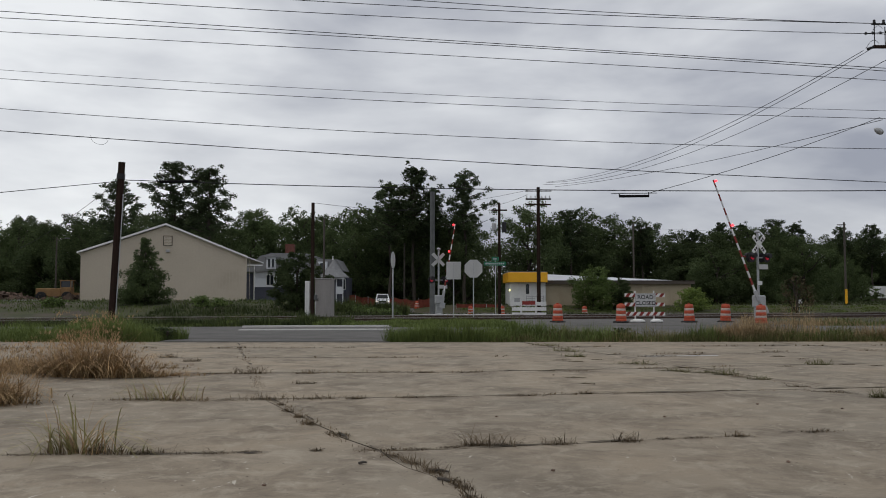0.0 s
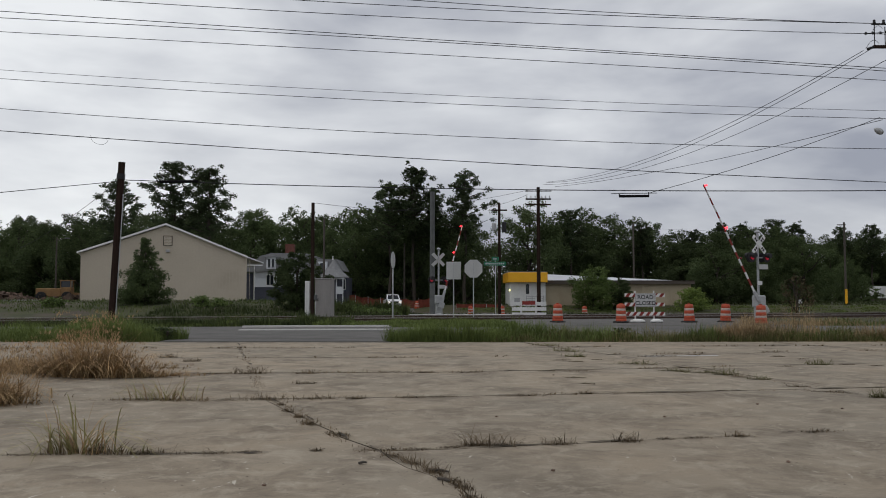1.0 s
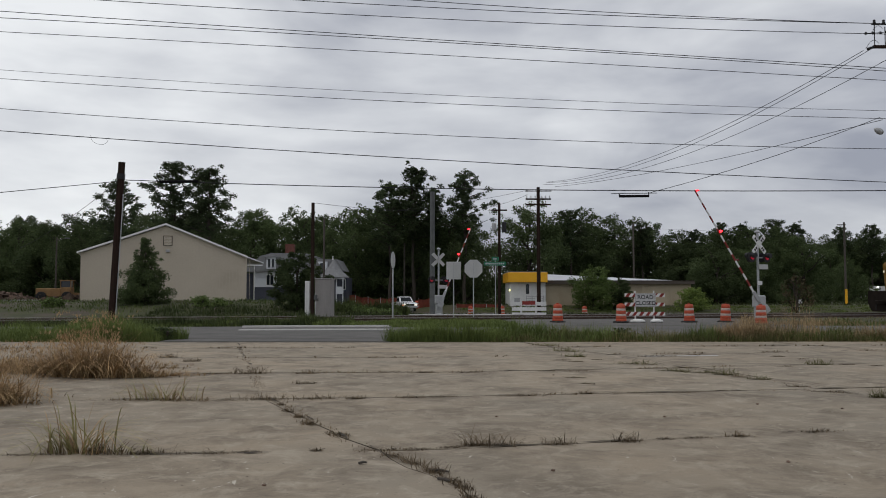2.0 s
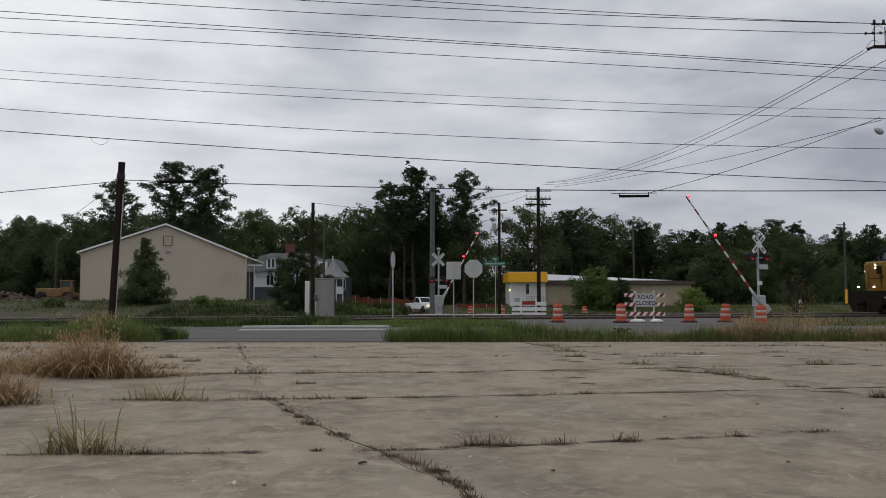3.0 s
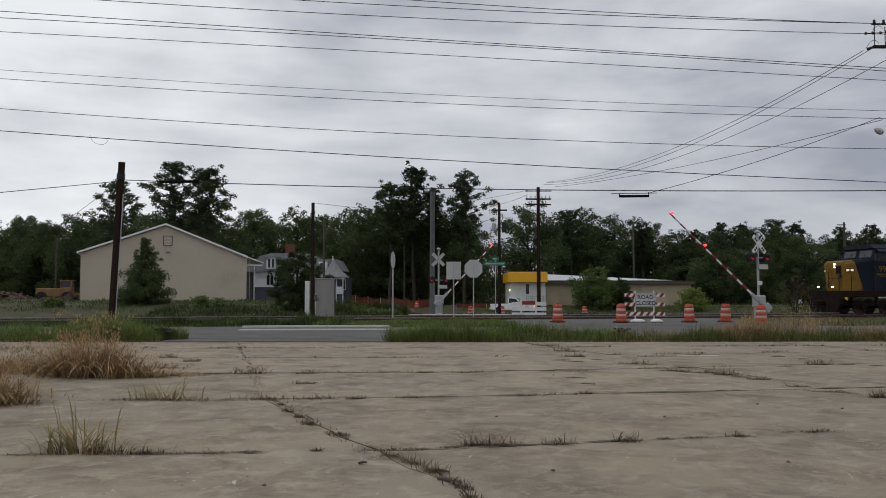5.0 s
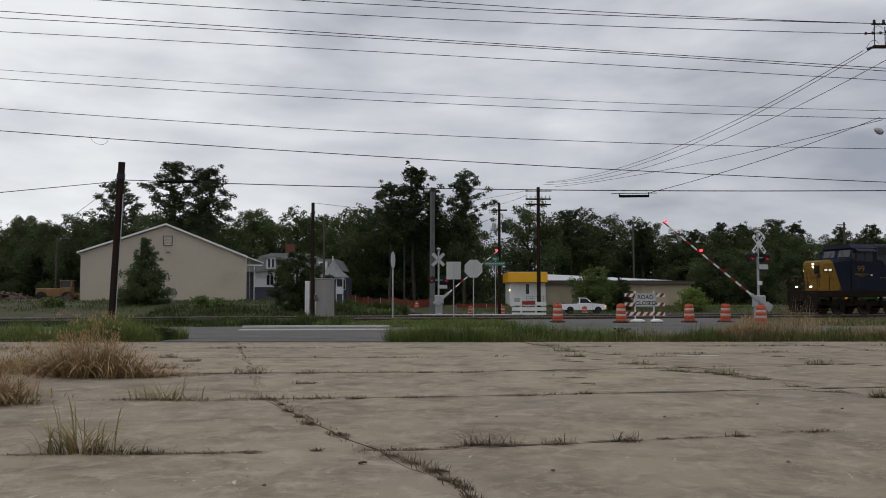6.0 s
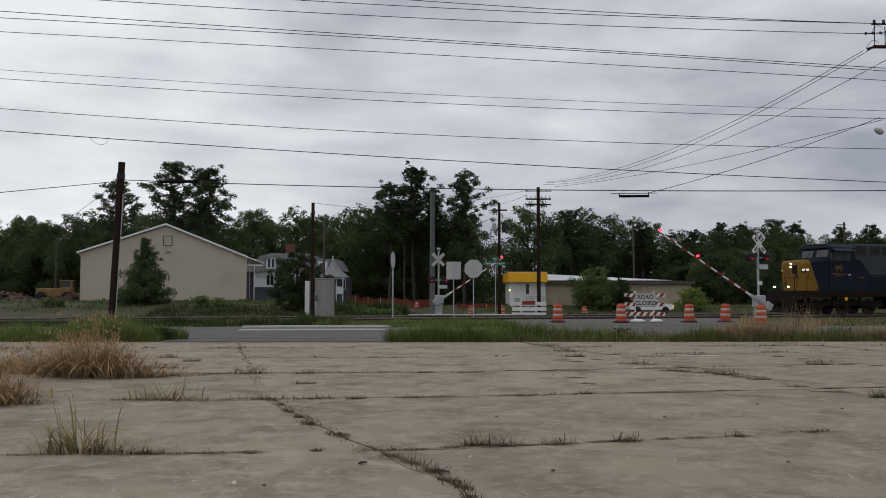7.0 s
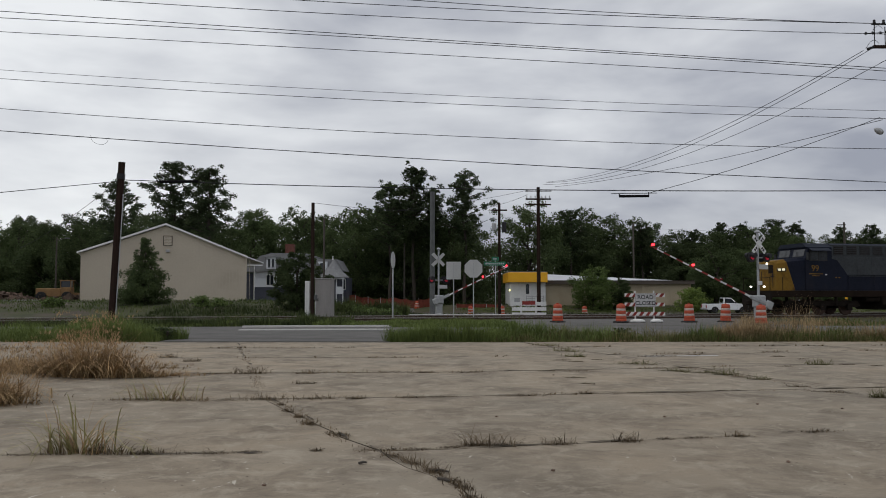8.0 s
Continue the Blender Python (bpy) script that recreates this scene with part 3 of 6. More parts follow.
def pine(seed, tall, leaves, size, label, base=0.48, wide=0.155):
    """A tall pine: straight bare trunk, rounded cloudy tufts on crooked boughs high up."""
    rng = random.Random(seed)
    root = thing("tree", label, "tree")
    bm = bmesh.new()
    crook(bm, rng, (0, 0, -0.3), (0.02 * tall * rng.uniform(-1, 1), 0, tall * 0.97), 0.010 * tall + 0.04, 0.06, 6, 0.008)
    lumps = []
    for i in range(34):
        t = (i + rng.random() * 0.8) / 34
        z = tall * (base + (0.97 - base) * t)
        reach = tall * wide * math.sin(math.pi * (0.22 + 0.70 * t)) ** 0.8 * rng.uniform(0.25, 1.1)
        ang = i * 2.4 + rng.uniform(-0.6, 0.6)
        c = (reach * math.cos(ang), reach * math.sin(ang), z + reach * 0.25)
        crook(bm, rng, (0, 0, z - reach * 0.2), c, 0.08, 0.03, 3, 0.08)
        for k in range(6):
            g = rng.uniform(0.35, 1.1)
            lr = tall * rng.uniform(0.012, 0.036)
            lumps.append((c[0] * g + rng.gauss(0, 0.02 * tall), c[1] * g + rng.gauss(0, 0.02 * tall), z + reach * 0.25 * g + rng.gauss(0, 0.022 * tall), lr, lr * 0.85))
    part("trunk", bm, BARK, root, "tall straight grey-brown trunk with boughs")
    v, f = clumps(rng, leaves, 0.7, size, lumps)
    sheet("crown", v, f, NEEDLES, root, "tufted dark green needles")
    return root


def plant(maker, x, y, z=None, turn=0, size=1.0, squash=1.0):
    """A copy of a tree at a spot on the ground."""
    o = copy_thing(maker, pose(x, y, ground_z(x, y) - 0.05 if z is None else z, 0, 0, turn))
    o.scale = (size * squash, size * squash, size)
    return o


def drop_thing(ob):
    for o in (*ob.children_recursive, ob):
        bpy.data.objects.remove(o)


def forest():
    oak = [broadleaf(11 + i, 14, 5.6, 0.6, 30000, 0.145, LEAF, "tall dense dark green broadleaf tree in the woods") for i in range(5)]
    pines = [pine(41 + i, 22, 14500, 0.15, "tall dark pine with tufted boughs and a bare trunk") for i in range(4)]
    rng = random.Random(77)
    # x, y, height, width factor
    west = [(-68, 138, 14, 1.1), (-61, 142, 15.5, 1.1), (-54, 136, 13.5, 1.0), (-46, 130, 14, 1.1), (-40, 125, 13, 1.1), (-34, 118, 13, 1.1), (-27, 122, 13.5, 1.1),
            (-32, 140, 15, 1.1), (-24, 140, 15.5, 1.1), (-18, 138, 14.5, 1.1), (-20, 128, 13, 1.0), (-75, 150, 15, 1.2), (-64, 128, 12.5, 1.2), (-57, 124, 12, 1.2), (-50, 118, 11, 1.2), (-48, 142, 15, 1.2), (-39, 138, 14.5, 1.2)]
    middle = [(-12.5, 118, 13.5, 1.0), (-9, 124, 14.5, 1.0), (-4, 118, 13.5, 1.0), (1, 114, 13, 1.0), (3.4, 122, 13.5, 0.8), (-6.5, 126, 15, 1.1), (0, 128, 13.5, 1.0),
              (13, 128, 15.8, 1.0), (18.5, 132, 14, 1.0), (22, 136, 15.5, 1.1), (28, 138, 14.5, 1.1), (34, 140, 14, 1.1)]
    east = [(36, 128, 9.5, 1.2), (38, 134, 11.6, 1.1), (43, 126, 11.3, 1.2), (48, 130, 11.9, 1.1), (43, 116, 8.5, 1.2), (53, 132, 11.5, 0.9), (51, 120, 10.0, 1.0), (56, 134, 9.8, 0.8), (62, 150, 8.5, 1.0), (68.5, 150, 10.8, 0.7),
            (77, 156, 12, 1.0), (84, 152, 14, 1.0), (66, 138, 7.5, 1.0), (70, 154, 12.0, 1.0), (73.5, 154, 12.6, 1.0), (80, 158, 13.2, 1.1), (40.5, 127, 11.0, 1.1), (46, 126, 11.6, 1.1), (50, 126, 11.6, 1.1), (36, 112, 8.0, 1.3), (30, 150, 11.5, 1.2)]
    for group in (west, middle, east):
        for x, y, h, w in group:
            plant(rng.choice(oak), x, y, turn=rng.uniform(0, 360), size=h / 14, squash=w * rng.uniform(0.9, 1.1))
    for x, y, h, w in [(-34.8, 90, 12.8, 1.35), (-28.6, 90, 14.8, 1.35), (-25.4, 91, 14.7, 1.4), (-3.7, 112, 18.9, 1.25), (-6.9, 110, 16.5, 1.2), (-1.2, 116, 16.0, 1.1), (2.8, 110, 17.4, 1.2), (76, 150, 13.6, 1.1), (71.5, 152, 13.4, 1.1), (38.2, 130, 11.2, 1.3), (42.6, 130, 12.4, 1.3), (45.8, 130, 12.2, 1.3), (50.8, 130, 12.7, 1.3), (54, 130, 12.3, 1.25), (19, 126, 13.8, 1.3), (31, 132, 12.4, 1.3)]:
        plant(rng.choice(pines), x, y, turn=rng.uniform(0, 360), size=h / 22, squash=w)
    for o in oak + pines:
        drop_thing(o)
    # the closed woods behind and all round
    lumps = []
    for i in range(150):
        x = -150 + 2.1 * i + rng.uniform(-1, 1)
        y = 165 + rng.uniform(-6, 10)
        lumps.append((x, y, rng.uniform(1.5, 4.5), 4.5, 4.5))
        if not 5.5 < x < 15.5:
            lumps.append((x, y + 4, rng.uniform(5, 8.5), 4.0, 3.2))
    v, f = clumps(rng, 60000, 0.4, 0.45, lumps)
    low = []
    for i in range(170):
        low.append((-150 + 1.85 * i, 146 + rng.uniform(-4, 10), rng.uniform(0.8, 2.4), 2.6, 2.0))
    v2, f2 = clumps(rng, 34000, 0.4, 0.42, low)
    k = len(v)
    v += v2
    f += [tuple(q + k for q in face) for face in f2]
    tagged(sheet("far_woods", v, f, LEAF), "dense dark woods closing the distance", "woods", kind="stuff")


forest()


def shrub(seed, x, y, tall, wide, leaves, size, mat, label, pointed=0.0, low=0.1):
    o = broadleaf(seed, tall, wide, low, leaves, size, mat, label, pointed)
    o.name = "shrub"
    o["category"] = "shrub"
    o.matrix_basis = pose(x, y, ground_z(x, y) - 0.05)
    return o


shrub(201, -22.5, 64, 5.2, 2.5, 26000, 0.075, LEAF, "cone-shaped dark evergreen shrub before the tan building", pointed=1.0)
shrub(202, -10.4, 60.5, 4.4, 1.75, 20000, 0.075, LEAF, "tall dark green bush behind the signal hut")
shrub(203, 17.7, 100, 5.2, 2.6, 18000, 0.10, LEAF_BRIGHT, "round green bush before the long building")
shrub(204, 21.1, 100, 3.7, 1.5, 7000, 0.11, LEAF, "small dark bush before the long building")
shrub(205, 29.1, 99, 2.7, 1.75, 4200, 0.13, LIME_LEAF, "low rounded bright green shrub")
shrub(206, 27.5, 66, 3.2, 1.2, 900, 0.10, RUSTY_LEAF, "sparse weedy sapling beside the tracks")

for i, (x, y, h, w) in enumerate([(-17.6, 62, 0.75, 0.8), (-16.3, 62, 0.6, 0.7), (-5.0, 62, 0.5, 1.0), (-3.9, 62, 0.4, 0.9), (-28.5, 62, 0.6, 0.8), (-6.5, 63, 0.5, 1.1)]):
    shrub(220 + i, x, y, h, w, 900, 0.09, LEAF_BRIGHT, "low weedy bush in the rough grass", low=0.05)
for i, (x, y, h, w) in enumerate([(-9.9, 30.2, 0.45, 0.4), (-10.6, 30.6, 0.4, 0.4), (0.9, 30.5, 0.3, 0.25), (6.4, 30.5, 0.35, 0.3)]):
    shrub(240 + i, x, y, h, w, 700, 0.05, LEAF, "dark leafy weed in the verge", low=0.02)
strip("concrete_pad", "pale concrete pad at the far crossing signal", "pavement", CONCRETE_PALE, lambda x: 62.6, lambda x: 67.0, -2.6, 5.2, 0.06, rows=3)
# ---- buildings ----
def tan_building():
    root = thing("storage_building", "tan metal storage building with a low gable and white trim", "building")
    root.matrix_basis = pose(-31.45, 73.6, 0.9, 0, 0, 20.0)
    y0, y1 = 0.0, 24.0
    xl, xr, xm = 0.0, 14.1, 6.95
    zl, zm = 4.35, 7.0
    bm = prism(bmesh.new(), [(xl, -0.4), (xr, -0.4), (xr, zl), (xm, zm - 0.12), (xl, zl)], y0, y1)
    part("wall", bm, TAN_METAL, root)
    for a, b in (((xl - 0.35, zl - 0.02), (xm, zm)), ((xm, zm), (xr + 0.1, zl - 0.2))):
        bm = prism(bmesh.new(), [a, b, (b[0], b[1] + 0.1), (a[0], a[1] + 0.1)], y0 - 0.25, y1 + 0.2)
        part("roof", bm, ROOF_METAL, root, "white metal roof")
        bm = prism(bmesh.new(), [(a[0], a[1] - 0.06), (b[0], b[1] - 0.06), (b[0], b[1] + 0.11), (a[0], a[1] + 0.11)], y0 - 0.32, y0 - 0.26)
        part("gable_trim", bm, WHITE_TRIM, root)
    # ribs of the siding
    rib = bpy.data.meshes.new("siding_rib")
    b2 = boxed(-0.012, 0.012, -0.007, 0.0, 0, 1)
    b2.to_mesh(rib)
    b2.free()
    rib.materials.append(TAN_METAL)
    for i in range(1, 49):
        x = xl + i * 0.3
        top = zl + (zm - 0.12 - zl) * (1 - abs(x - xm) / (xr - xm)) - 0.1
        o = new("siding_rib", rib)
        o.parent = root
        o.matrix_basis = Matrix.Translation((x, y0, -0.3)) @ Matrix.Diagonal((1, 1, top + 0.3, 1))
    part("corner_trim", boxed(xl - 0.03, xl + 0.09, y0 - 0.04, y0 - 0.002, -0.3, zl - 0.2), TAN_METAL, root)
    part("corner_trim", boxed(xr - 0.09, xr + 0.03, y0 - 0.04, y0 - 0.002, -0.3, zl - 0.2), TAN_METAL, root)
    v = part("vent", boxed(6.75, 7.55, y0 - 0.08, y0 - 0.03, 5.1, 6.0), BROWN_TRIM, root, "dark-framed louvred gable vent")
    for k in range(6):
        part("louvre", boxed(6.82, 7.48, y0 - 0.12, y0 - 0.085, 5.14 + k * 0.135, 5.255 + k * 0.135), TAN_METAL, v)
    part("lamp", boxed(6.98, 7.32, y0 - 0.2, y0 - 0.03, 4.5, 4.76, bevel=0.03), GREY_METAL, root, "small wall lamp")
    # lean-to roof at the side
    bm = prism(bmesh.new(), [(xr + 0.1, 4.15), (xr + 1.6, 3.6), (xr + 1.6, 3.71), (xr + 0.1, 4.26)], y0 + 0.1, y1)
    part("side_canopy", bm, ROOF_METAL, root, "white sloping side canopy")
    part("canopy_beam", boxed(xr + 0.05, xr + 1.5, y0 + 0.15, y0 + 0.25, 3.4, 3.5), WHITE_TRIM, root)
    for yy in (y0 + 6, y0 + 14, y0 + 22):
        part("canopy_post", rod(bmesh.new(), (xr + 1.5, yy, -0.3), (xr + 1.5, yy, 3.62), 0.06), WHITE_TRIM, root)
    return root


tan_building()


def window(parent, x0, x1, z0, z1, y, axis="y"):
    w = part("window", boxed(x0, x1, y - 0.05, y - 0.01, z0, z1), WHITE_TRIM, parent, "white-framed window")
    xm = (x0 + x1) / 2
    part("pane", boxed(x0 + 0.08, xm - 0.04, y - 0.075, y - 0.055, z0 + 0.08, z1 - 0.08), GLASS, w)
    part("pane", boxed(xm + 0.04, x1 - 0.08, y - 0.075, y - 0.055, z0 + 0.08, z1 - 0.08), GLASS, w)
    return w


def house():
    root = thing("house", "old white two-storey house with a grey shingled roof and turret", "house", pose(0, 0, 0))
    y0 = 105.0
    part("wall", boxed(-23.4, -15.4, y0, y0 + 9, 2.55, 4.6), HOUSE_WHITE, root, "white clapboard wall")
    part("basement_wall", boxed(-23.3, -15.5, y0 + 0.1, y0 + 9, 0.2, 2.55), HOUSE_DARK, root, "dark blue lower wall")
    # porch shade is put into the wall colour
    part("side_wing", boxed(-26.0, -23.41, y0 + 2.2, y0 + 8, 0.2, 4.3), HOUSE_DARK, root, "side porch coloured dark for shade")
    part("roof", prism(bmesh.new(), [(-24.6, 4.45), (-14.6, 4.45), (-16.0, 6.35), (-22.6, 6.35)], y0 - 0.5, y0 + 9.5), ROOF_GREY, root, "grey shingled lower roof")
    part("upper_roof", prism(bmesh.new(), [(-22.7, 6.354), (-15.9, 6.354), (-17.0, 6.75), (-21.2, 6.75)], y0 - 0.3, y0 + 9.3), ROOF_GREY, root)
    d = part("dormer", boxed(-21.7, -20.6, y0 - 0.9, y0 + 1, 4.75, 6.2), HOUSE_WHITE, root, "white dormer")
    part("dormer_pane", boxed(-21.5, -21.22, y0 - 0.95, y0 - 0.905, 4.95, 6.0), GLASS, d)
    part("dormer_pane", boxed(-21.02, -20.74, y0 - 0.95, y0 - 0.905, 4.95, 6.0), GLASS, d)
    part("dormer_roof", boxed(-21.9, -20.4, y0 - 1.1, y0 + 1, 6.2, 6.32), ROOF_GREY, d)
    window(root, -21.9, -20.9, 2.75, 4.1, y0)
    window(root, -20.4, -19.4, 2.75, 4.1, y0)
    window(root, -17.4, -16.4, 2.75, 4.1, y0)
    # wing with a pointed roof and a porch
    # dark wall colour imitates the shade on this wing
    part("east_wing", boxed(-15.39, -12.0, y0 + 0.6, y0 + 7, 0.3, 3.75), HOUSE_DARK, root, "east wing with shade in its dark colour")
    window(root, -13.0, -12.1, 2.2, 3.6, y0 + 0.6)
    part("east_roof", prism(bmesh.new(), [(-17.5, 4.6), (-12.4, 4.6), (-13.2, 6.0), (-17.0, 6.0)], y0 + 0.2, y0 + 7.5), ROOF_GREY, root)
    d2 = part("dormer", boxed(-15.5, -14.3, y0 - 0.3, y0 + 1.5, 4.6, 5.7), HOUSE_WHITE, root, "white dormer")
    part("dormer_pane", boxed(-15.2, -14.6, y0 - 0.35, y0 - 0.305, 4.75, 5.5), GLASS, d2)
    part("turret_roof", lathe(bmesh.new(), [(1.95, 3.70), (1.9, 3.8), (1.25, 4.35), (0.7, 5.0), (0.32, 5.55), (0.1, 5.95)], 10, pose(-13.5, y0 - 0.4, 0)), ROOF_GREY, root, "grey flared pointed roof")
    part("finial", rod(bmesh.new(), (-13.6, y0 - 0.4, 5.9), (-13.6, y0 - 0.4, 6.35), 0.09, 0.05), WHITE_TRIM, root)
    # bay under the porch roof, its shade painted as dark colour
    part("turret", rod(bmesh.new(), (-13.6, y0 - 0.2, 0.2), (-13.6, y0 - 0.2, 3.76), 1.2, 1.2, 8), HOUSE_DARK, root, "porch bay with shade in its dark colour")
    for x in (-15.2, -13.0, -12.2):
        part("porch_post", rod(bmesh.new(), (x, y0 - 1.6, 0.3), (x, y0 - 1.6, 3.72), 0.07), HOUSE_WHITE, root)
    part("porch_beam", boxed(-15.5, -12.0, y0 - 1.7, y0 - 1.5, 3.5, 3.68), HOUSE_WHITE, root)
    part("porch_rail", boxed(-13.0, -12.2, y0 - 1.65, y0 - 1.55, 1.7, 2.6), HOUSE_WHITE, root)
    part("chimney", boxed(-20.3, -19.2, y0 + 4, y0 + 5, 6.5, 8.1), BRICK, root)
    return root


house()


def amber_shop():
    root = thing("shop", "small white shop with a wide amber fascia", "building", pose(0.45, 5.0, 0.1))
    y0 = 98.0
    part("wall", boxed(7.7, 12.0, y0, y0 + 8, -0.2, 3.2), WHITE_PAINT, root, "white painted wall")
    part("fascia", boxed(7.4, 12.15, y0 - 0.9, y0 + 8.3, 3.0, 4.2, bevel=0.03), YELLOW_FASCIA, root, "amber-yellow fascia band")
    part("roof", boxed(7.5, 12.05, y0 - 0.8, y0 + 8.2, 4.204, 4.3), ROOF_GREY, root)
    part("door", boxed(9.6, 10.0, y0 - 0.05, y0 - 0.004, 1.6, 2.8), GLASS, root, "narrow dark window")
    part("window", boxed(8.2, 8.9, y0 - 0.05, y0 - 0.004, 0.2, 1.1), GREY_METAL, root)
    lamp = part("lamp", rod(bmesh.new(), (7.6, y0 - 0.5, 2.05), (7.6, y0 - 0.4, 2.05), 0.1), YELLOW_GLOW, root, "small glowing yellow lamp")
    for z in (0.55, 0.8, 1.05, 1.3):
        part("rack_bar", rod(bmesh.new(), (9.6, y0 - 0.6, z), (11.7, y0 - 0.6, z), 0.03), GREY_METAL, root)
    for x in (9.6, 10.3, 11.0, 11.7):
        part("rack_post", rod(bmesh.new(), (x, y0 - 0.6, -0.4), (x, y0 - 0.6, 1.4), 0.04), GREY_METAL, root)
    return root


amber_shop()


def long_building():
    root = thing("long_building", "long low tan block building with a white metal roof", "building")
    y0 = 104.0
    part("wall", boxed(12.6, 30.4, y0, y0 + 14, 0.0, 2.95), TAN_BLOCK, root)
    part("fascia", boxed(12.4, 30.7, y0 - 0.5, y0 + 14.4, 2.9, 3.35), BROWN_TRIM, root, "dark brown fascia")
    bm = bmesh.new()
    vs = [bm.verts.new(p) for p in ((12.3, y0 - 0.6, 3.354), (30.8, y0 - 0.6, 3.354), (30.8, y0 + 7, 3.45), (12.3, y0 + 7, 4.35), (12.3, y0 + 14.5, 3.354), (30.8, y0 + 14.5, 3.354))]
    for q in ((0, 1, 2, 3), (3, 2, 5, 4), (0, 3, 4), (1, 5, 2), (0, 4, 5, 1)):
        bm.faces.new([vs[i] for i in q])
    part("roof", bm, ROOF_METAL, root, "white sheet-metal roof")
    for i in range(5):
        x = 14.2 + i * 3.4
        part("pilaster", boxed(x, x + 0.25, y0 - 0.1, y0 - 0.003, 0.2, 2.895), TAN_BLOCK, root)
    return root


long_building()


def trailer(x, y, w, h, label):
    root = thing("trailer", label, "trailer", pose(x, y, ground_z(x, y)))
    part("body", boxed(0, w, 0, 3, 0.5, h, bevel=0.06), WHITE_PAINT, root)
    part("skirting", boxed(0.1, w - 0.1, 0.1, 2.9, -0.1, 0.5), BROWN_TRIM, root)
    part("window", boxed(w * 0.55, w * 0.85, -0.05, -0.004, h * 0.5, h * 0.8), GLASS, root)
    return root


trailer(74.0, 148, 9.0, 2.6, "white office trailer with a dark skirting")
trailer(69.4, 151, 4.2, 2.1, "low grey-white shed at the far yard")


# ---- poles, wires ----
def utility_pole(x, y, tall, r, mat, label, lean=0.0, top=0.8, depth_z=None):
    z = ground_z(x, y)
    root = thing("utility_pole", label, "utility pole", pose(x, y, z))
    part("shaft", rod(bmesh.new(), (0, 0, -0.4), (lean, 0, tall), r, r * top, 12), mat, root)
    return root


p = utility_pole(-16.4, 42, 8.2, 0.18, WOOD_POLE, "old dark creosoted wooden pole leaning slightly", lean=0.38, top=0.92)
part("conduit", rod(bmesh.new(), (0.22, -0.05, 0.0), (0.53, -0.12, 6.6), 0.025), GREY_METAL, p, "thin grey conduit")
part("pole_band", rod(bmesh.new(), (0.335, 0, 7.35), (0.35, 0, 7.62), 0.215), BLACK, p, "dark cable clamp")
case = thing("splice_case", "long black splice case hung on the cable near the leaning pole", "splice case", pose(-12.95, 41.3, 7.14))
part("body", rod(bmesh.new(), (-0.98, 0.224, 0.02), (0.98, -0.224, -0.02), 0.07, None, 12), CASE_BLACK, case)
p = utility_pole(-8.08, 52.5, 7.2, 0.125, WOOD_POLE, "plain dark wooden pole beside the signal hut")
p = utility_pole(-0.83, 66, 9.6, 0.22, DARK_STEEL, "thick grey steel pole behind the crossing signal")
p = utility_pole(4.99, 75, 10.0, 0.14, WOOD_POLE, "dark wooden pole with a transformer and street lamp")
part("transformer", rod(bmesh.new(), (0.42, 0, 7.4), (0.42, 0, 8.3), 0.2, None, 14), BLACK, p, "small dark transformer can")
part("crossarm", boxed(-0.7, 0.7, -0.06, 0.06, 9.3, 9.42), WOOD_POLE, p)
part("transformer", rod(bmesh.new(), (-0.45, 0, 7.6), (-0.45, 0, 8.2), 0.2, None, 14), GREY_METAL, p, "grey can")
p = utility_pole(7.9, 70, 10.6, 0.17, WOOD_POLE, "dark wooden pole with two crossarms and insulators")
for z in (9.55, 9.1):
    part("crossarm", boxed(-1.05, 1.05, -0.06, 0.06, z, z + 0.12), WOOD_POLE, p)
for k in (-0.95, -0.6, -0.25, 0.25, 0.6, 0.95):
    part("insulator", rod(bmesh.new(), (k, 0, 9.67), (k, 0, 9.9), 0.05, 0.035), GREY_METAL, p, "small pale insulator")
part("bracket", boxed(-1.1, 1.1, -0.04, 0.04, 10.25, 10.32), WOOD_POLE, p)
p = utility_pole(27.0, 120, 11.4, 0.15, WOOD_GREY, "far grey wooden pole")
p = utility_pole(52.2, 110, 10.7, 0.15, WOOD_GREY, "far wooden pole with a short crossarm")
part("crossarm", boxed(-0.9, 0.2, -0.05, 0.05, 10.3, 10.42), WOOD_GREY, p)
part("marker", rod(bmesh.new(), (0, -0.1, 0.1), (0.02, -0.1, 2.0), 0.17, 0.17, 10), YELLOW_FASCIA, p, "yellow sleeve")


def cable(a, b, sag, r, label, mids=24):
    """A hanging wire from a to b."""
    cu = bpy.data.curves.new("power_line", "CURVE")
    cu.dimensions, cu.bevel_depth, cu.bevel_resolution = "3D", r * 1.25, 1
    sp = cu.splines.new("POLY")
    sp.points.add(mids)
    a, b = Vector(a), Vector(b)
    for i in range(mids + 1):
        t = i / mids
        q = a.lerp(b, t)
        sp.points[i].co = (q.x, q.y, q.z - sag * 4 * t * (1 - t), 1)
    cu.materials.append(WIRE)
    return tagged(new("power_line", cu), label, "cable", "overhead wires")


# the roadside line: far pole beyond the view, spans run past the lot
for z0, z1, r, sag in [(16.53, 12.61, 0.011, 0.62), (15.54, 12.62, 0.011, 0.48), (14.85, 12.19, 0.011, 0.41), (13.96, 10.76, 0.011, 0.03), (13.46, 10.64, 0.011, -0.15), (12.92, 10.26, 0.010, -0.05),
                       (11.64, 9.03, 0.007, 0.36), (11.28, 8.71, 0.009, 0.37), (10.19, 7.48, 0.010, 0.51), (9.21, 6.11, 0.013, 0.28)]:
    cable((-30, 34, z0), (18.5, 34, z1), sag, r, "thin black overhead wire along the road")


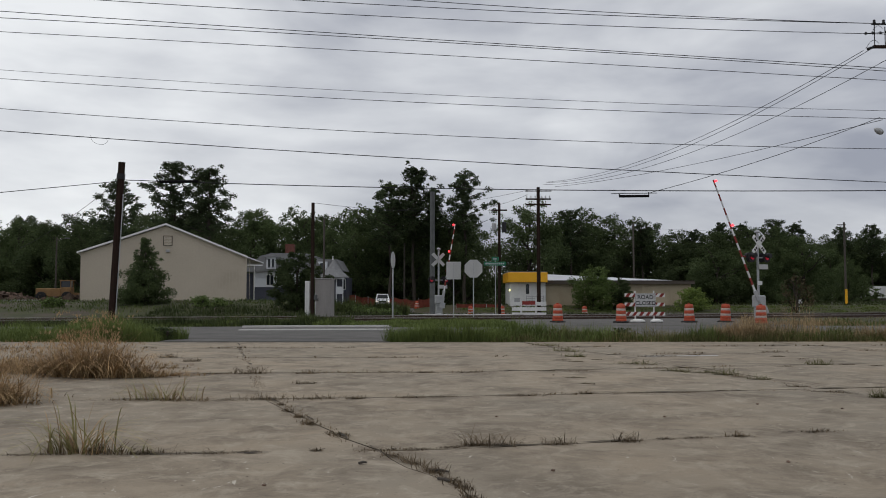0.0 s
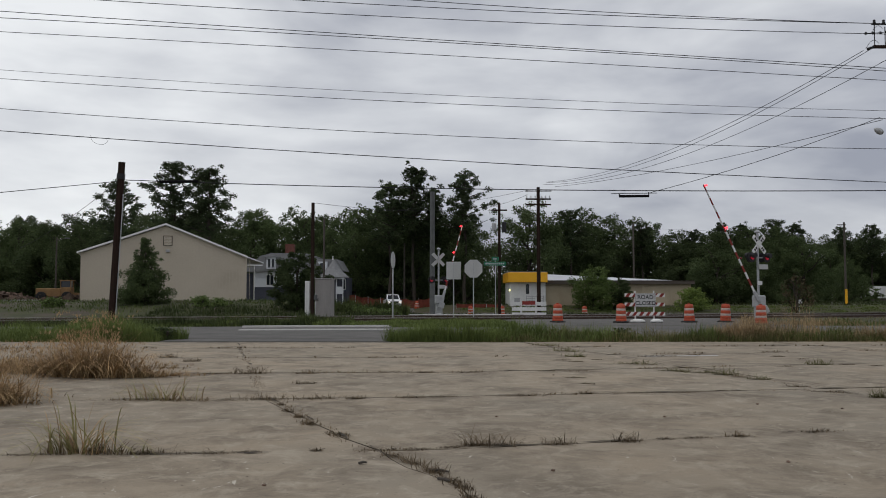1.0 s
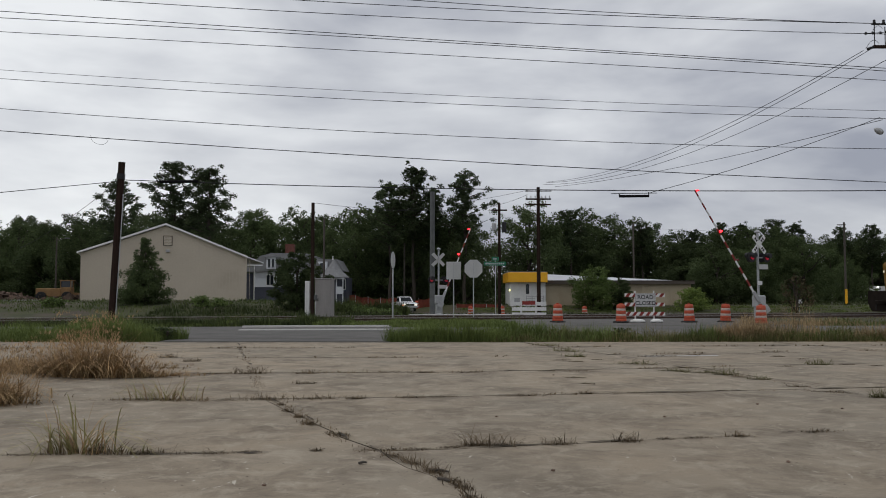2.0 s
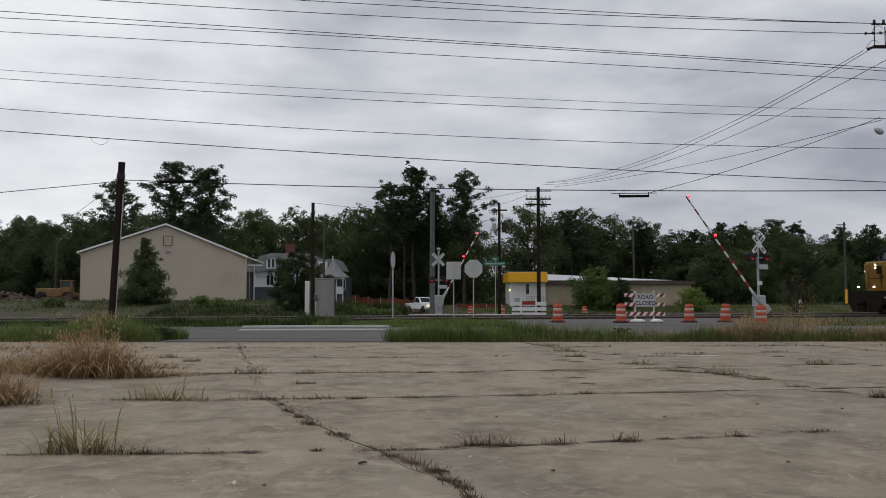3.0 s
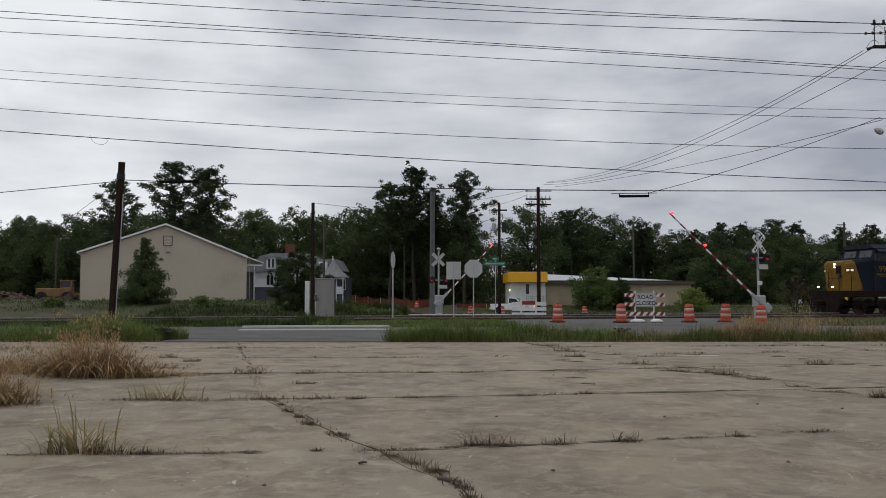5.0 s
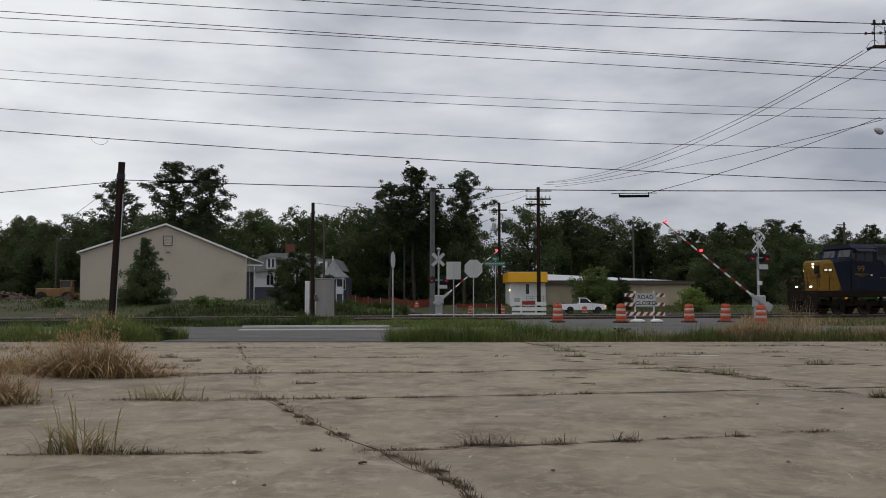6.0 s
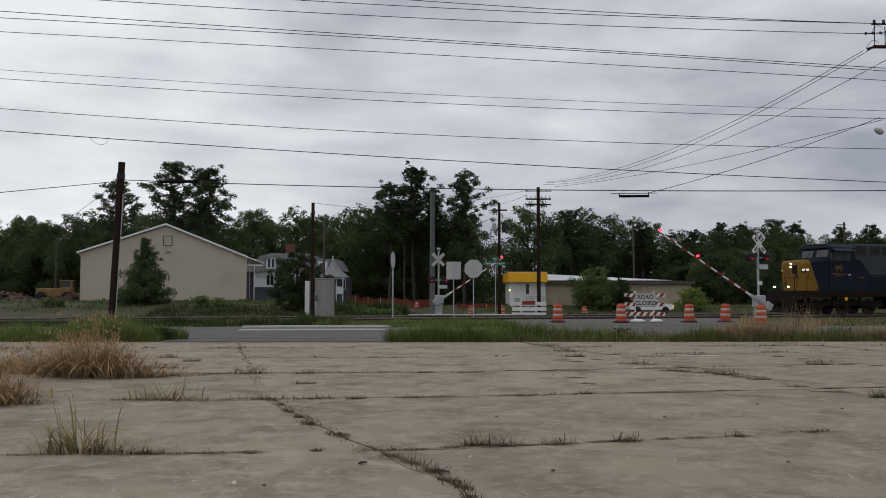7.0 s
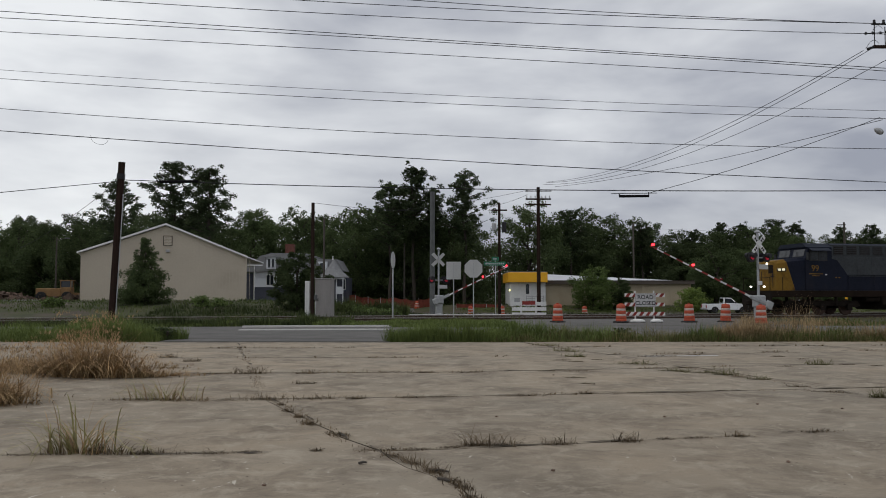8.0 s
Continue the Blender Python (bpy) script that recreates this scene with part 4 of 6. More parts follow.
def roadside_pole():
    root = thing("utility_pole", "tall wooden roadside pole with crossarms, insulators and a street lamp", "utility pole", pose(18.95, 34, 0.0))
    part("shaft", rod(bmesh.new(), (0, 0, -0.1), (0, 0, 13.4), 0.17, 0.12, 12), WOOD_GREY, root)
    arm = part("crossarm", boxed(-1.45, 1.4, -0.06, 0.06, 11.62, 11.73), WOOD_POLE, root, "dark wooden crossarm")
    part("arm_post", rod(bmesh.new(), (-1.38, 0, 11.73), (-1.38, 0, 12.62), 0.02), BLACK, arm)
    part("arm_post", rod(bmesh.new(), (-0.95, 0, 11.73), (-0.95, 0, 12.5), 0.02), BLACK, arm)
    part("top_bar", boxed(-1.5, 0.2, -0.02, 0.02, 12.58, 12.62), BLACK, root)

    def insulator_string(a, b, owner):
        a, b = Vector(a), Vector(b)
        s = part("insulator_string", rod(bmesh.new(), a, b, 0.018), BLACK, owner, "dark insulator string")
        for t in (0.15, 0.5, 0.85):
            q = a.lerp(b, t)
            d = (b - a).normalized() * 0.03
            part("insulator_disc", rod(bmesh.new(), q - d, q + d, 0.065, 0.045, 12), BLACK, s)

    insulator_string((-1.85, 0, 12.22), (-1.0, 0, 12.26), root)
    insulator_string((-1.78, -0.2, 11.52), (-1.4, 0, 11.68), root)
    insulator_string((-0.95, 0, 12.26), (-0.4, 0, 12.5), root)
    insulator_string((-0.75, 0, 10.33), (-0.3, 0, 10.38), root)
    for x in (-1.38, -1.0):
        part("pin_insulator", lathe(bmesh.new(), [(0.03, 0.0), (0.07, 0.04), (0.05, 0.1), (0.06, 0.14), (0.02, 0.18)], 10, pose(x, 0, 12.62)), BLACK, root)
    for a0, w, h, z in ((-1.75, 0.55, 0.35, 11.6), (-1.5, 0.45, 0.3, 12.25)):
        bm = bmesh.new()
        pts = [Vector((a0 + w * i / 8, 0, z + h * math.sin(math.pi * i / 8 * 0.8))) for i in range(9)]
        for p, q in zip(pts, pts[1:]):
            rod(bm, p, q, 0.01, None, 5)
        part("jumper_wire", bm, WIRE, root)
    for z in (9.06, 8.75):
        part("side_bracket", rod(bmesh.new(), (-0.75, 0, z), (-0.1, 0, z + 0.05), 0.025), GREY_METAL, root)
    la = part("lamp_arm", rod(bmesh.new(), (0, 0, 8.45), (-1.0, 0, 8.3), 0.03), GREY_METAL, root)
    bm = lathe(bmesh.new(), [(0.03, 0.24), (0.08, 0.18), (0.13, 0.06), (0.12, -0.06), (0.07, -0.14), (0.02, -0.16)], 14, pose(-1.28, 0, 8.2, 0, -62, 0))
    part("lamp_head", bm, GREY_METAL, la, "round grey street lamp head", smooth=True)
    return root


roadside_pole()
# telephone cable along the poles with its splice case
cable((-24.3, 24.0, 3.4), (-16.1, 42, 7.25), 0.0, 0.014, "thin black cable to the leaning pole")
cable((-16.05, 42, 7.32), (18.9, 34, 5.80), 0.2, 0.017, "thick black telephone cable")
case = thing("splice_case", "long black splice case hung on the telephone cable", "splice case", pose(8.24, 36.4, 5.86))
part("body", rod(bmesh.new(), (-0.62, 0.14, 0), (0.62, -0.14, -0.02), 0.058, None, 12), CASE_BLACK, case)
part("hanger", rod(bmesh.new(), (-0.95, 0.2, 0.12), (0.95, -0.2, 0.10), 0.014), CASE_BLACK, case)
for x in (-0.6, 0.6):
    part("strap", boxed(x - 0.02, x + 0.02, -0.16 * x / 0.6 - 0.02, -0.16 * x / 0.6 + 0.02, -0.05, 0.14), CASE_BLACK, case)
# service wires from the roadside pole over the tracks to the far poles
for a, b, sag in [((17.1, 34, 11.52), (8.6, 70, 10.95), 1.15), ((17.57, 34, 11.68), (8.6, 70, 10.9), 1.33), ((18.76, 34, 11.54), (8.35, 70, 10.74), 1.38), ((17.8, 34, 8.68), (9.3, 70, 10.55), 0.35), ((17.71, 34, 8.78), (8.9, 36.2, 5.98), 0.17),
                  ((7.0, 70, 9.9), (4.5, 75, 9.5), 0.1), ((7.2, 70, 10.3), (-8.6, 100, 11.5), 0.4), ((5.0, 75, 9.5), (-8.6, 56, 7.7), 0.5), ((27, 120, 11.3), (53, 130, 12), 0.6), ((-16, 42, 7.4), (-40, 80, 6.0), 0.3)]:
    cable(a, b, sag, 0.010, "thin black service wire")

# a loose loop of wire on the lowest roadside wire
loop = bpy.data.curves.new("wire_loop", "CURVE")
loop.dimensions, loop.bevel_depth = "3D", 0.006
sp = loop.splines.new("POLY")
sp.points.add(12)
for i in range(13):
    a = math.pi * i / 12
    sp.points[i].co = (-13.9 + 0.36 * math.cos(a), 34, 8.0 - 0.33 * math.sin(a) ** 0.8 - 0.06 * math.cos(a), 1)
loop.materials.append(WIRE)
tagged(new("wire_loop", loop), "loose loop of thin wire hanging from the roadside wire", "cable")

# a grey pole and a lamp standing in the trees, and a stub pole
utility_pole(-12.65, 90, 9.0, 0.13, WOOD_GREY, "grey pole standing before the woods")
utility_pole(-5.1, 112, 8.5, 0.13, WOOD_GREY, "thin grey pole among the pines")
p = utility_pole(-42.0, 92, 7.0, 0.1, WOOD_GREY, "wooden lamp pole in the demolition yard")
part("lamp_arm", rod(bmesh.new(), (0, 0, 6.7), (1.0, 0, 6.9), 0.04), WOOD_GREY, p)
part("lamp_head", boxed(0.9, 1.4, -0.1, 0.1, 6.85, 6.97, bevel=0.03), DARK_STEEL, p, "weathered grey lamp head")


# ---- the yard with rubble and a loader, and the orange netting ----
def loader(x, y):
    root = thing("wheel_loader", "old ochre wheel loader standing in a yard", "loader", pose(x, y, ground_z(x, y), 0, 0, 8) @ Matrix.Scale(0.72, 4))
    part("body", boxed(-2.4, 1.0, -0.9, 0.9, 0.7, 1.9, bevel=0.08), MACHINE_YELLOW, root)
    cabn = part("cab", boxed(0.9, 2.4, -0.8, 0.8, 0.8, 2.05, bevel=0.05), MACHINE_YELLOW, root)
    part("cab_roof", boxed(0.8, 2.5, -0.9, 0.9, 2.95, 3.1, bevel=0.03), MACHINE_YELLOW, cabn)
    for xx in (0.95, 2.3):
        for yy in (-0.75, 0.75):
            part("roof_post", boxed(xx - 0.05, xx + 0.05, yy - 0.05, yy + 0.05, 2.05, 2.95), MACHINE_YELLOW, cabn)
    part("cab_glass", boxed(1.0, 2.25, -0.7, 0.7, 2.06, 2.94), GLASS, cabn)
    part("boom", boxed(2.3, 4.4, -0.6, 0.6, 0.9, 1.25, bevel=0.06), MACHINE_YELLOW, root)
    part("bucket", prism(bmesh.new(), [(4.2, 0.3), (5.4, 0.25), (4.6, 0.6), (4.5, 1.4), (4.2, 1.3)], -1.3, 1.3), MACHINE_YELLOW, root)
    for xx in (-1.6, 1.9):
        for s in (-1, 1):
            w = part("wheel", lathe(bmesh.new(), [(0.3, -0.22), (0.65, -0.22), (0.72, -0.15), (0.72, 0.15), (0.65, 0.22), (0.3, 0.22)], 18, Matrix.Translation((xx, s * 1.05, 0.72)) @ pose(0, 0, 0, 90, 0, 0)), RUBBER, root, "black tyre")
            part("rim", lathe(bmesh.new(), [(0.28, -0.2), (0.3, -0.235), (0.3, 0.235), (0.28, 0.2)], 12, Matrix.Translation((xx, s * 1.05, 0.72)) @ pose(0, 0, 0, 90, 0, 0)), MACHINE_YELLOW, w)
    return root


loader(-40.2, 88)


def rubble():
    rng = random.Random(12)
    verts, faces = [], []
    for i in range(760):
        x = rng.uniform(-52, -34.2)
        y = rng.uniform(84, 93)
        r = rng.uniform(0.07, 0.3)
        top = 0.9 * math.exp(-((x + 47.5) / 2.6) ** 2) + 0.5 * math.exp(-((x + 36) / 1.6) ** 2)
        z = ground_z(x, y) + top * rng.random() + r * 0.3
        c = Vector((x, y, z))
        q = Euler((rng.random() * 3, rng.random() * 3, rng.random() * 3)).to_matrix()
        k = len(verts)
        sx, sy, sz = r * rng.uniform(0.6, 1.8), r, r * rng.uniform(0.3, 0.8)
        for a in ((-1, -1, -1), (1, -1, -1), (1, 1, -1), (-1, 1, -1), (-0.8, -0.9, 1), (0.9, -0.7, 1), (0.8, 0.9, 1), (-0.9, 0.7, 1)):
            verts.append(c + q @ Vector((a[0] * sx, a[1] * sy, a[2] * sz)))
        faces += [tuple(k + n for n in f) for f in ((0, 3, 2, 1), (4, 5, 6, 7), (0, 1, 5, 4), (1, 2, 6, 5), (2, 3, 7, 6), (3, 0, 4, 7))]
    tagged(sheet("rubble", verts, faces, RUBBLE), "heap of broken grey-brown demolition rubble", "rubble", kind="stuff")
    beam = thing("timber_beam", "long pale timber leaning out of the rubble", "beam", pose(-46.5, 88, ground_z(-46.5, 88)))
    part("beam", rod(bmesh.new(), (-2.2, 0, 0.1), (0.4, 0, 2.4), 0.09, None, 6), SIGN_BACK, beam)


rubble()


def netting(x0, x1, y, tall):
    root = thing("safety_netting", "sagging orange plastic safety netting on stakes", "netting", kind="")
    n = int((x1 - x0) / 1.5)
    verts, faces = [], []
    for i in range(n * 4 + 1):
        x = x0 + (x1 - x0) * i / (n * 4)
        yy = y + 0.12 * math.sin(i * 1.7)
        z = ground_z(x, y)
        h = tall * (0.93 + 0.07 * math.cos(i * math.pi / 2)) * (0.9 + 0.2 * noise.noise((x * 0.4, 0, 5)))
        for k in range(5):
            verts.append((x, yy, z + 0.05 + h * k / 4))
    for i in range(n * 4):
        for k in range(4):
            a = i * 5 + k
            faces.append((a, a + 5, a + 6, a + 1))
    net = sheet("net", verts, faces, NETTING, root, "orange plastic mesh")
    so = net.modifiers.new("thickness", "SOLIDIFY")
    so.thickness = 0.02
    for i in range(n + 1):
        x = x0 + (x1 - x0) * i / n
        part("stake", rod(bmesh.new(), (x, y + 0.1, ground_z(x, y) - 0.1), (x, y + 0.1, ground_z(x, y) + tall), 0.03), GREY_METAL, root)
    return root


netting(-14.5, -1.5, 109.0, 1.35)
netting(1.6, 7.0, 101.5, 0.5)
# ---- the crossing: signals, gates, signs, barrels ----
def crossbuck(root, z, y, mat, lettered):
    for turn in (45, -45):
        b = part("crossbuck_blade", boxed(-0.62, 0.62, -0.012, 0.012, -0.115, 0.115, m=Matrix.Translation((0, y - (0.014 if turn > 0 else -0.014), z)) @ pose(0, 0, 0, 0, turn, 0)), mat, root, "white crossbuck blade" if lettered else "grey back of a crossbuck blade")
        for k in (-0.42, -0.28, 0.28, 0.42) if lettered else ():
            part("lettering_bar", boxed(-0.045, 0.045, -0.004, 0.004, -0.07, 0.07, m=Matrix.Translation((0, y - (0.014 if turn > 0 else -0.014) - 0.018, z)) @ pose(0, 0, 0, 0, turn, 0) @ Matrix.Translation((k, 0, 0))), BLACK_TEXT, b)


def flasher(root, x, y, z, faces=-1):
    bm = rod(bmesh.new(), (x, y, z), (x, y + 0.04, z), 0.26, None, 18)
    d = part("signal_disc", bm, BLACK, root, "black round signal backing")
    part("lens", rod(bmesh.new(), (x, y + faces * 0.05, z), (x, y + faces * 0.02, z), 0.12, None, 14), FLASH_RED, d, "dimly lit red signal lens")
    bm = bmesh.new()
    rod(bm, (x, y + faces * 0.26, z + 0.1), (x, y, z + 0.1), 0.13, 0.13, 12)
    part("hood", bm, BLACK, d)


def gate_signal(name, m, label, tall, buck_z, light_z, face, lettered=True):
    """A crossing signal: mast on a base, crossbuck, flashers and gate machine."""
    root = thing(name, label, "crossing signal", m, "crossing signals")
    part("base", lathe(bmesh.new(), [(0.34, -0.1), (0.34, 0.06), (0.16, 0.22), (0.12, 0.4)], 12), GREY_METAL, root)
    part("pedestal", boxed(-0.2, 0.26, -0.17, 0.19, -0.05, 0.86, bevel=0.03), SILVER, root, "grey cast pedestal")
    part("mast", rod(bmesh.new(), (0, 0, 0.3), (0, 0, tall), 0.065, None, 12), SILVER, root)
    part("mast_cap", rod(bmesh.new(), (0, 0, tall), (0, 0, tall + 0.08), 0.08, 0.03, 12), SILVER, root)
    crossbuck(root, buck_z, -0.1 if lettered else 0.1, WHITE_PAINT if lettered else SIGN_BACK, lettered)
    part("light_bar", boxed(-0.62, 0.62, -0.04, 0.04, light_z - 0.03, light_z + 0.03), SILVER, root)
    for x in (-0.55, 0.55):
        flasher(root, x, -0.12, light_z, face)
        flasher(root, x * 0.8, 0.12, light_z + 0.02, -face)
    part("placard", boxed(-0.05, 0.62, -0.13, -0.11, light_z - 0.62, light_z - 0.36), SIGN_BACK, root, "small white placard")
    part("placard", boxed(-0.16, 0.16, -0.13, -0.11, light_z - 1.45, light_z - 1.25), WHITE_PAINT, root, "small white placard")
    part("bell", lathe(bmesh.new(), [(0.02, 0.1), (0.1, 0.08), (0.16, 0.0), (0.14, -0.04)], 14, pose(0.0, 0, tall + 0.12)), SILVER, root)
    box_ = part("gate_machine", boxed(-0.26, 0.34, -0.22, 0.24, 0.86, 1.5, bevel=0.05), SILVER, root, "silver gate machine box")
    part("machine_door", boxed(-0.2, 0.28, -0.245, -0.225, 0.92, 1.42, bevel=0.01), SILVER, box_)
    return root


def arm_mesh(name, length, sgn):
    """A gate arm along local x (sgn), tapering, with red and white bands, lamps and counterweights."""
    root_bm = bmesh.new()
    box(root_bm, min(0, sgn * 0.55), max(0, sgn * 0.55), -0.05, 0.05, -0.09, 0.09, bevel=0.015)
    arm = part(name, root_bm, SILVER, None, "striped red and white crossing gate arm")
    n = int(length / 0.41)
    for i in range(n):
        a, b = 0.5 + (length - 0.5) * i / n, 0.5 + (length - 0.5) * (i + 1) / n
        h = 0.048 - 0.024 * i / n
        part("stripe", boxed(min(sgn * a, sgn * b), max(sgn * a, sgn * b), -0.03, 0.03, -h, h), RED_PAINT if i % 2 else WHITE_PAINT, arm)
    for k in (0.985, 0.62, 0.36):
        part("arm_lamp", rod(bmesh.new(), (sgn * length * k, -0.07, 0.12), (sgn * length * k, 0.07, 0.12), 0.055, None, 12), RED_GLOW if k > 0.5 else RED_LENS, arm, "glowing red arm lamp" if k > 0.5 else "red arm lamp")
    for y in (-0.2, 0.2):
        part("counterweight_arm", boxed(min(0, -sgn * 0.6), max(0, -sgn * 0.6), y - 0.03, y + 0.03, -0.08, 0.08, bevel=0.01), SILVER, arm)
        part("counterweight", boxed(min(-sgn * 0.35, -sgn * 0.75), max(-sgn * 0.35, -sgn * 0.75), y - 0.06, y + 0.06, -0.2, 0.2, bevel=0.02), SILVER, arm)
    return arm


near_signal = gate_signal("crossing_signal", pose(16.72, 45.0, ground_z(16.72, 45), 0, 0, 28), "silver crossing signal with crossbuck, flashers and a lowering gate", 4.75, 4.2, 3.5, -1)
far_signal = gate_signal("crossing_signal", pose(-0.32, 62.0, ground_z(-0.4, 62), 0, 0, 14), "silver crossing signal beyond the tracks with a gate coming down", 4.75, 4.1, 2.6, -1, lettered=False)
near_arm = arm_mesh("gate_arm", 6.8, -1)
near_arm.parent = near_signal
far_arm = arm_mesh("gate_arm", 5.5, 1)
far_arm.parent = far_signal


def barrel(m):
    root = thing("traffic_barrel", "orange and white plastic traffic barrel on a black rubber base", "traffic barrel", m, "traffic barrels")
    part("base", lathe(bmesh.new(), [(0.44, 0.0), (0.45, 0.03), (0.40, 0.07), (0.30, 0.09)], 8), RUBBER, root, "black rubber base ring")
    rings = [(0.05, 0.20, 0.30, 0.29, ORANGE), (0.20, 0.35, 0.285, 0.275, ORANGE), (0.35, 0.47, 0.272, 0.266, DRUM_WHITE), (0.47, 0.64, 0.262, 0.252, ORANGE), (0.64, 0.76, 0.248, 0.242, DRUM_WHITE), (0.76, 0.93, 0.236, 0.226, ORANGE)]
    for z0, z1, r0, r1, mat in rings:
        part("band", lathe(bmesh.new(), [(r0 - 0.012, z0), (r0, z0 + 0.012), (r1, z1 - 0.012), (r1 - 0.012, z1)], 20), mat, root, "pale reflective band" if mat is DRUM_WHITE else "", smooth=True)
    part("lid", lathe(bmesh.new(), [(0.215, 0.925), (0.2, 0.97), (0.12, 0.985)], 20), ORANGE, root)
    part("handle", boxed(-0.09, 0.09, -0.025, 0.025, 0.98, 1.04, bevel=0.012), ORANGE, root)
    return root


first = barrel(pose(6.21, 46, ground_z(6.21, 46) + 0.035))
for i, (x, y) in enumerate([(9.55, 45.6), (13.33, 46.0), (15.35, 46.2), (15.95, 42.6), (2.73, 84), (5.56, 80), (13.5, 81), (-3.3, 107)]):
    copy_thing(first, pose(x, y, ground_z(x, y) + (0.035 if y < 60 else -0.03), random.Random(i).uniform(-1.5, 1.5), 0, 37 * i))


def striped_board(parent, x0, x1, y, z0, z1, n, mirror):
    b = part("board", boxed(x0, x1, y - 0.015, y + 0.015, z0, z1), WHITE_PAINT, parent, "white board with red slanted stripes")
    w, h = (x1 - x0) / n, z1 - z0
    for i in range(n):
        a = x0 + i * w
        s = h * 0.7 * mirror
        lo, hi = a + w * 0.25 - s / 2, a + w * 0.75 - s / 2
        q = [(max(x0, min(x1, lo)), z0), (max(x0, min(x1, hi)), z0), (max(x0, min(x1, hi + s)), z1), (max(x0, min(x1, lo + s)), z1)]
        part("stripe", prism(bmesh.new(), q, y - 0.02, y - 0.0155), RED_PAINT, b)


def words(parent, text, x, y, z, size, mat, name="lettering"):
    cu = bpy.data.curves.new(name, "FONT")
    cu.body, cu.size, cu.align_x, cu.align_y, cu.extrude = text, size, "CENTER", "CENTER", 0.002
    cu.offset = 0.005 if size < 0.5 else 0.0
    cu.materials.append(mat)
    o = new(name, cu)
    o.parent = parent
    o.matrix_basis = pose(x, y, z, 90, 0, 0)
    return o


def barricade():
    z = ground_z(11, 46) + 0.035
    root = thing("barricade", "red and white striped barricade with a white road closed sign", "barricade", pose(10.93, 46.0, z, 0, 0, 2))
    for zz in (1.36, 0.86, 0.36):
        striped_board(root, -1.1, 1.1, 0.0, zz, zz + 0.2, 6, 1)
    for x in (-0.52, 0.5):
        part("upright", boxed(x - 0.035, x + 0.035, 0.02, 0.07, 0.0, 1.7), WHITE_PAINT, root)
        part("foot", boxed(x - 0.035, x + 0.035, -0.6, 0.7, 0.0, 0.06), WHITE_PAINT, root)
    s = part("sign", boxed(-0.55, 0.57, -0.09, -0.06, 0.83, 1.56, bevel=0.004), DULL_WHITE, root, "dull white sign with black lettering")
    for z0, z1 in ((1.52, 1.535), (0.855, 0.87)):
        part("sign_border", boxed(-0.52, 0.54, -0.094, -0.0905, z0, z1), BLACK_TEXT, s)
    for x0, x1 in ((-0.52, -0.505), (0.525, 0.54)):
        part("sign_border", boxed(x0, x1, -0.094, -0.0905, 0.872, 1.518), BLACK_TEXT, s)
    words(s, "ROAD", 0.01, -0.094, 1.35, 0.31, BLACK_TEXT)
    words(s, "CLOSED", 0.01, -0.094, 1.03, 0.30, BLACK_TEXT)
    for i, x in enumerate((-0.52, 0.5)):
        bag = thing("sandbag", "white sandbag weighing down the barricade foot", "sandbag", pose(10.93 + x, 45.45, z, 0, 0, 30 * i))
        bm = bmesh.new()
        bmesh.ops.create_icosphere(bm, subdivisions=3, radius=1.0)
        for v in bm.verts:
            k = 1 + 0.14 * noise.noise(v.co * 2.3 + Vector((i * 5, 0, 0)))
            v.co = Vector((v.co.x * 0.4 * k, v.co.y * 0.24 * k, max(0.0, (v.co.z + 0.62) * 0.12 * k)))
        part("bag", bm, SANDBAG, bag, smooth=True)


barricade()


def sign_post(x, y, tall, label, r=0.035):
    root = thing("road_sign", label, "road sign", pose(x, y, ground_z(x, y)))
    part("post", rod(bmesh.new(), (0, 0.03, -0.2), (0, 0.03, tall), r, None, 8), GREY_METAL, root)
    return root


s = sign_post(1.87, 52, 3.5, "bare back of a stop sign on a steel post")
bm = bmesh.new()
bmesh.ops.create_cone(bm, cap_ends=True, segments=8, radius1=0.59, radius2=0.59, depth=0.02, matrix=pose(0, -0.02, 3.11, 90, 0, 0) @ pose(0, 0, 0, 0, 0, 22.5))
part("plate", bm, SIGN_BACK, s, "octagonal aluminium plate")
part("bracket", boxed(-0.02, 0.02, -0.05, -0.032, 2.7, 3.45), GREY_METAL, s)
s = sign_post(0.66, 52.5, 3.2, "bare back of a square sign on a steel post")
part("plate", boxed(-0.45, 0.45, -0.02, 0.0, 2.46, 3.55, bevel=0.008), SIGN_BACK, s)
part("bracket", boxed(-0.02, 0.02, -0.05, -0.022, 2.55, 3.48), GREY_METAL, s)
s = sign_post(-2.96, 50, 3.9, "narrow sign seen edge-on on a steel post", 0.045)
part("plate", rod(bmesh.new(), (-0.015, 0, 0), (0.015, 0, 0), 0.5, None, 32), SIGN_BACK, s, "thin round white plate").matrix_basis = pose(0, -0.06, 3.55, 0, 0, -12.0)
part("plate_rim", rod(bmesh.new(), (-0.012, 0, 0), (0.012, 0, 0), 0.52, None, 32), BLACK, s, "dark rim").matrix_basis = pose(0, -0.06, 3.55, 0, 0, -12.0)
s = sign_post(4.33, 70, 4.7, "green street name sign on a steel post")
for z, x0, x1 in ((4.1, -0.95, 0.88), (4.5, -0.3, 0.3)):
    pl = part("name_plate", boxed(x0, x1, -0.03, -0.01, z, z + 0.32), GREEN_SIGN, s, "green street name plate")
    for k in range(int((x1 - x0 - 0.2) / 0.16)):
        part("lettering_bar", boxed(x0 + 0.13 + k * 0.16, x0 + 0.23 + k * 0.16, -0.036, -0.0305, z + 0.09, z + 0.23), SILVER, pl)
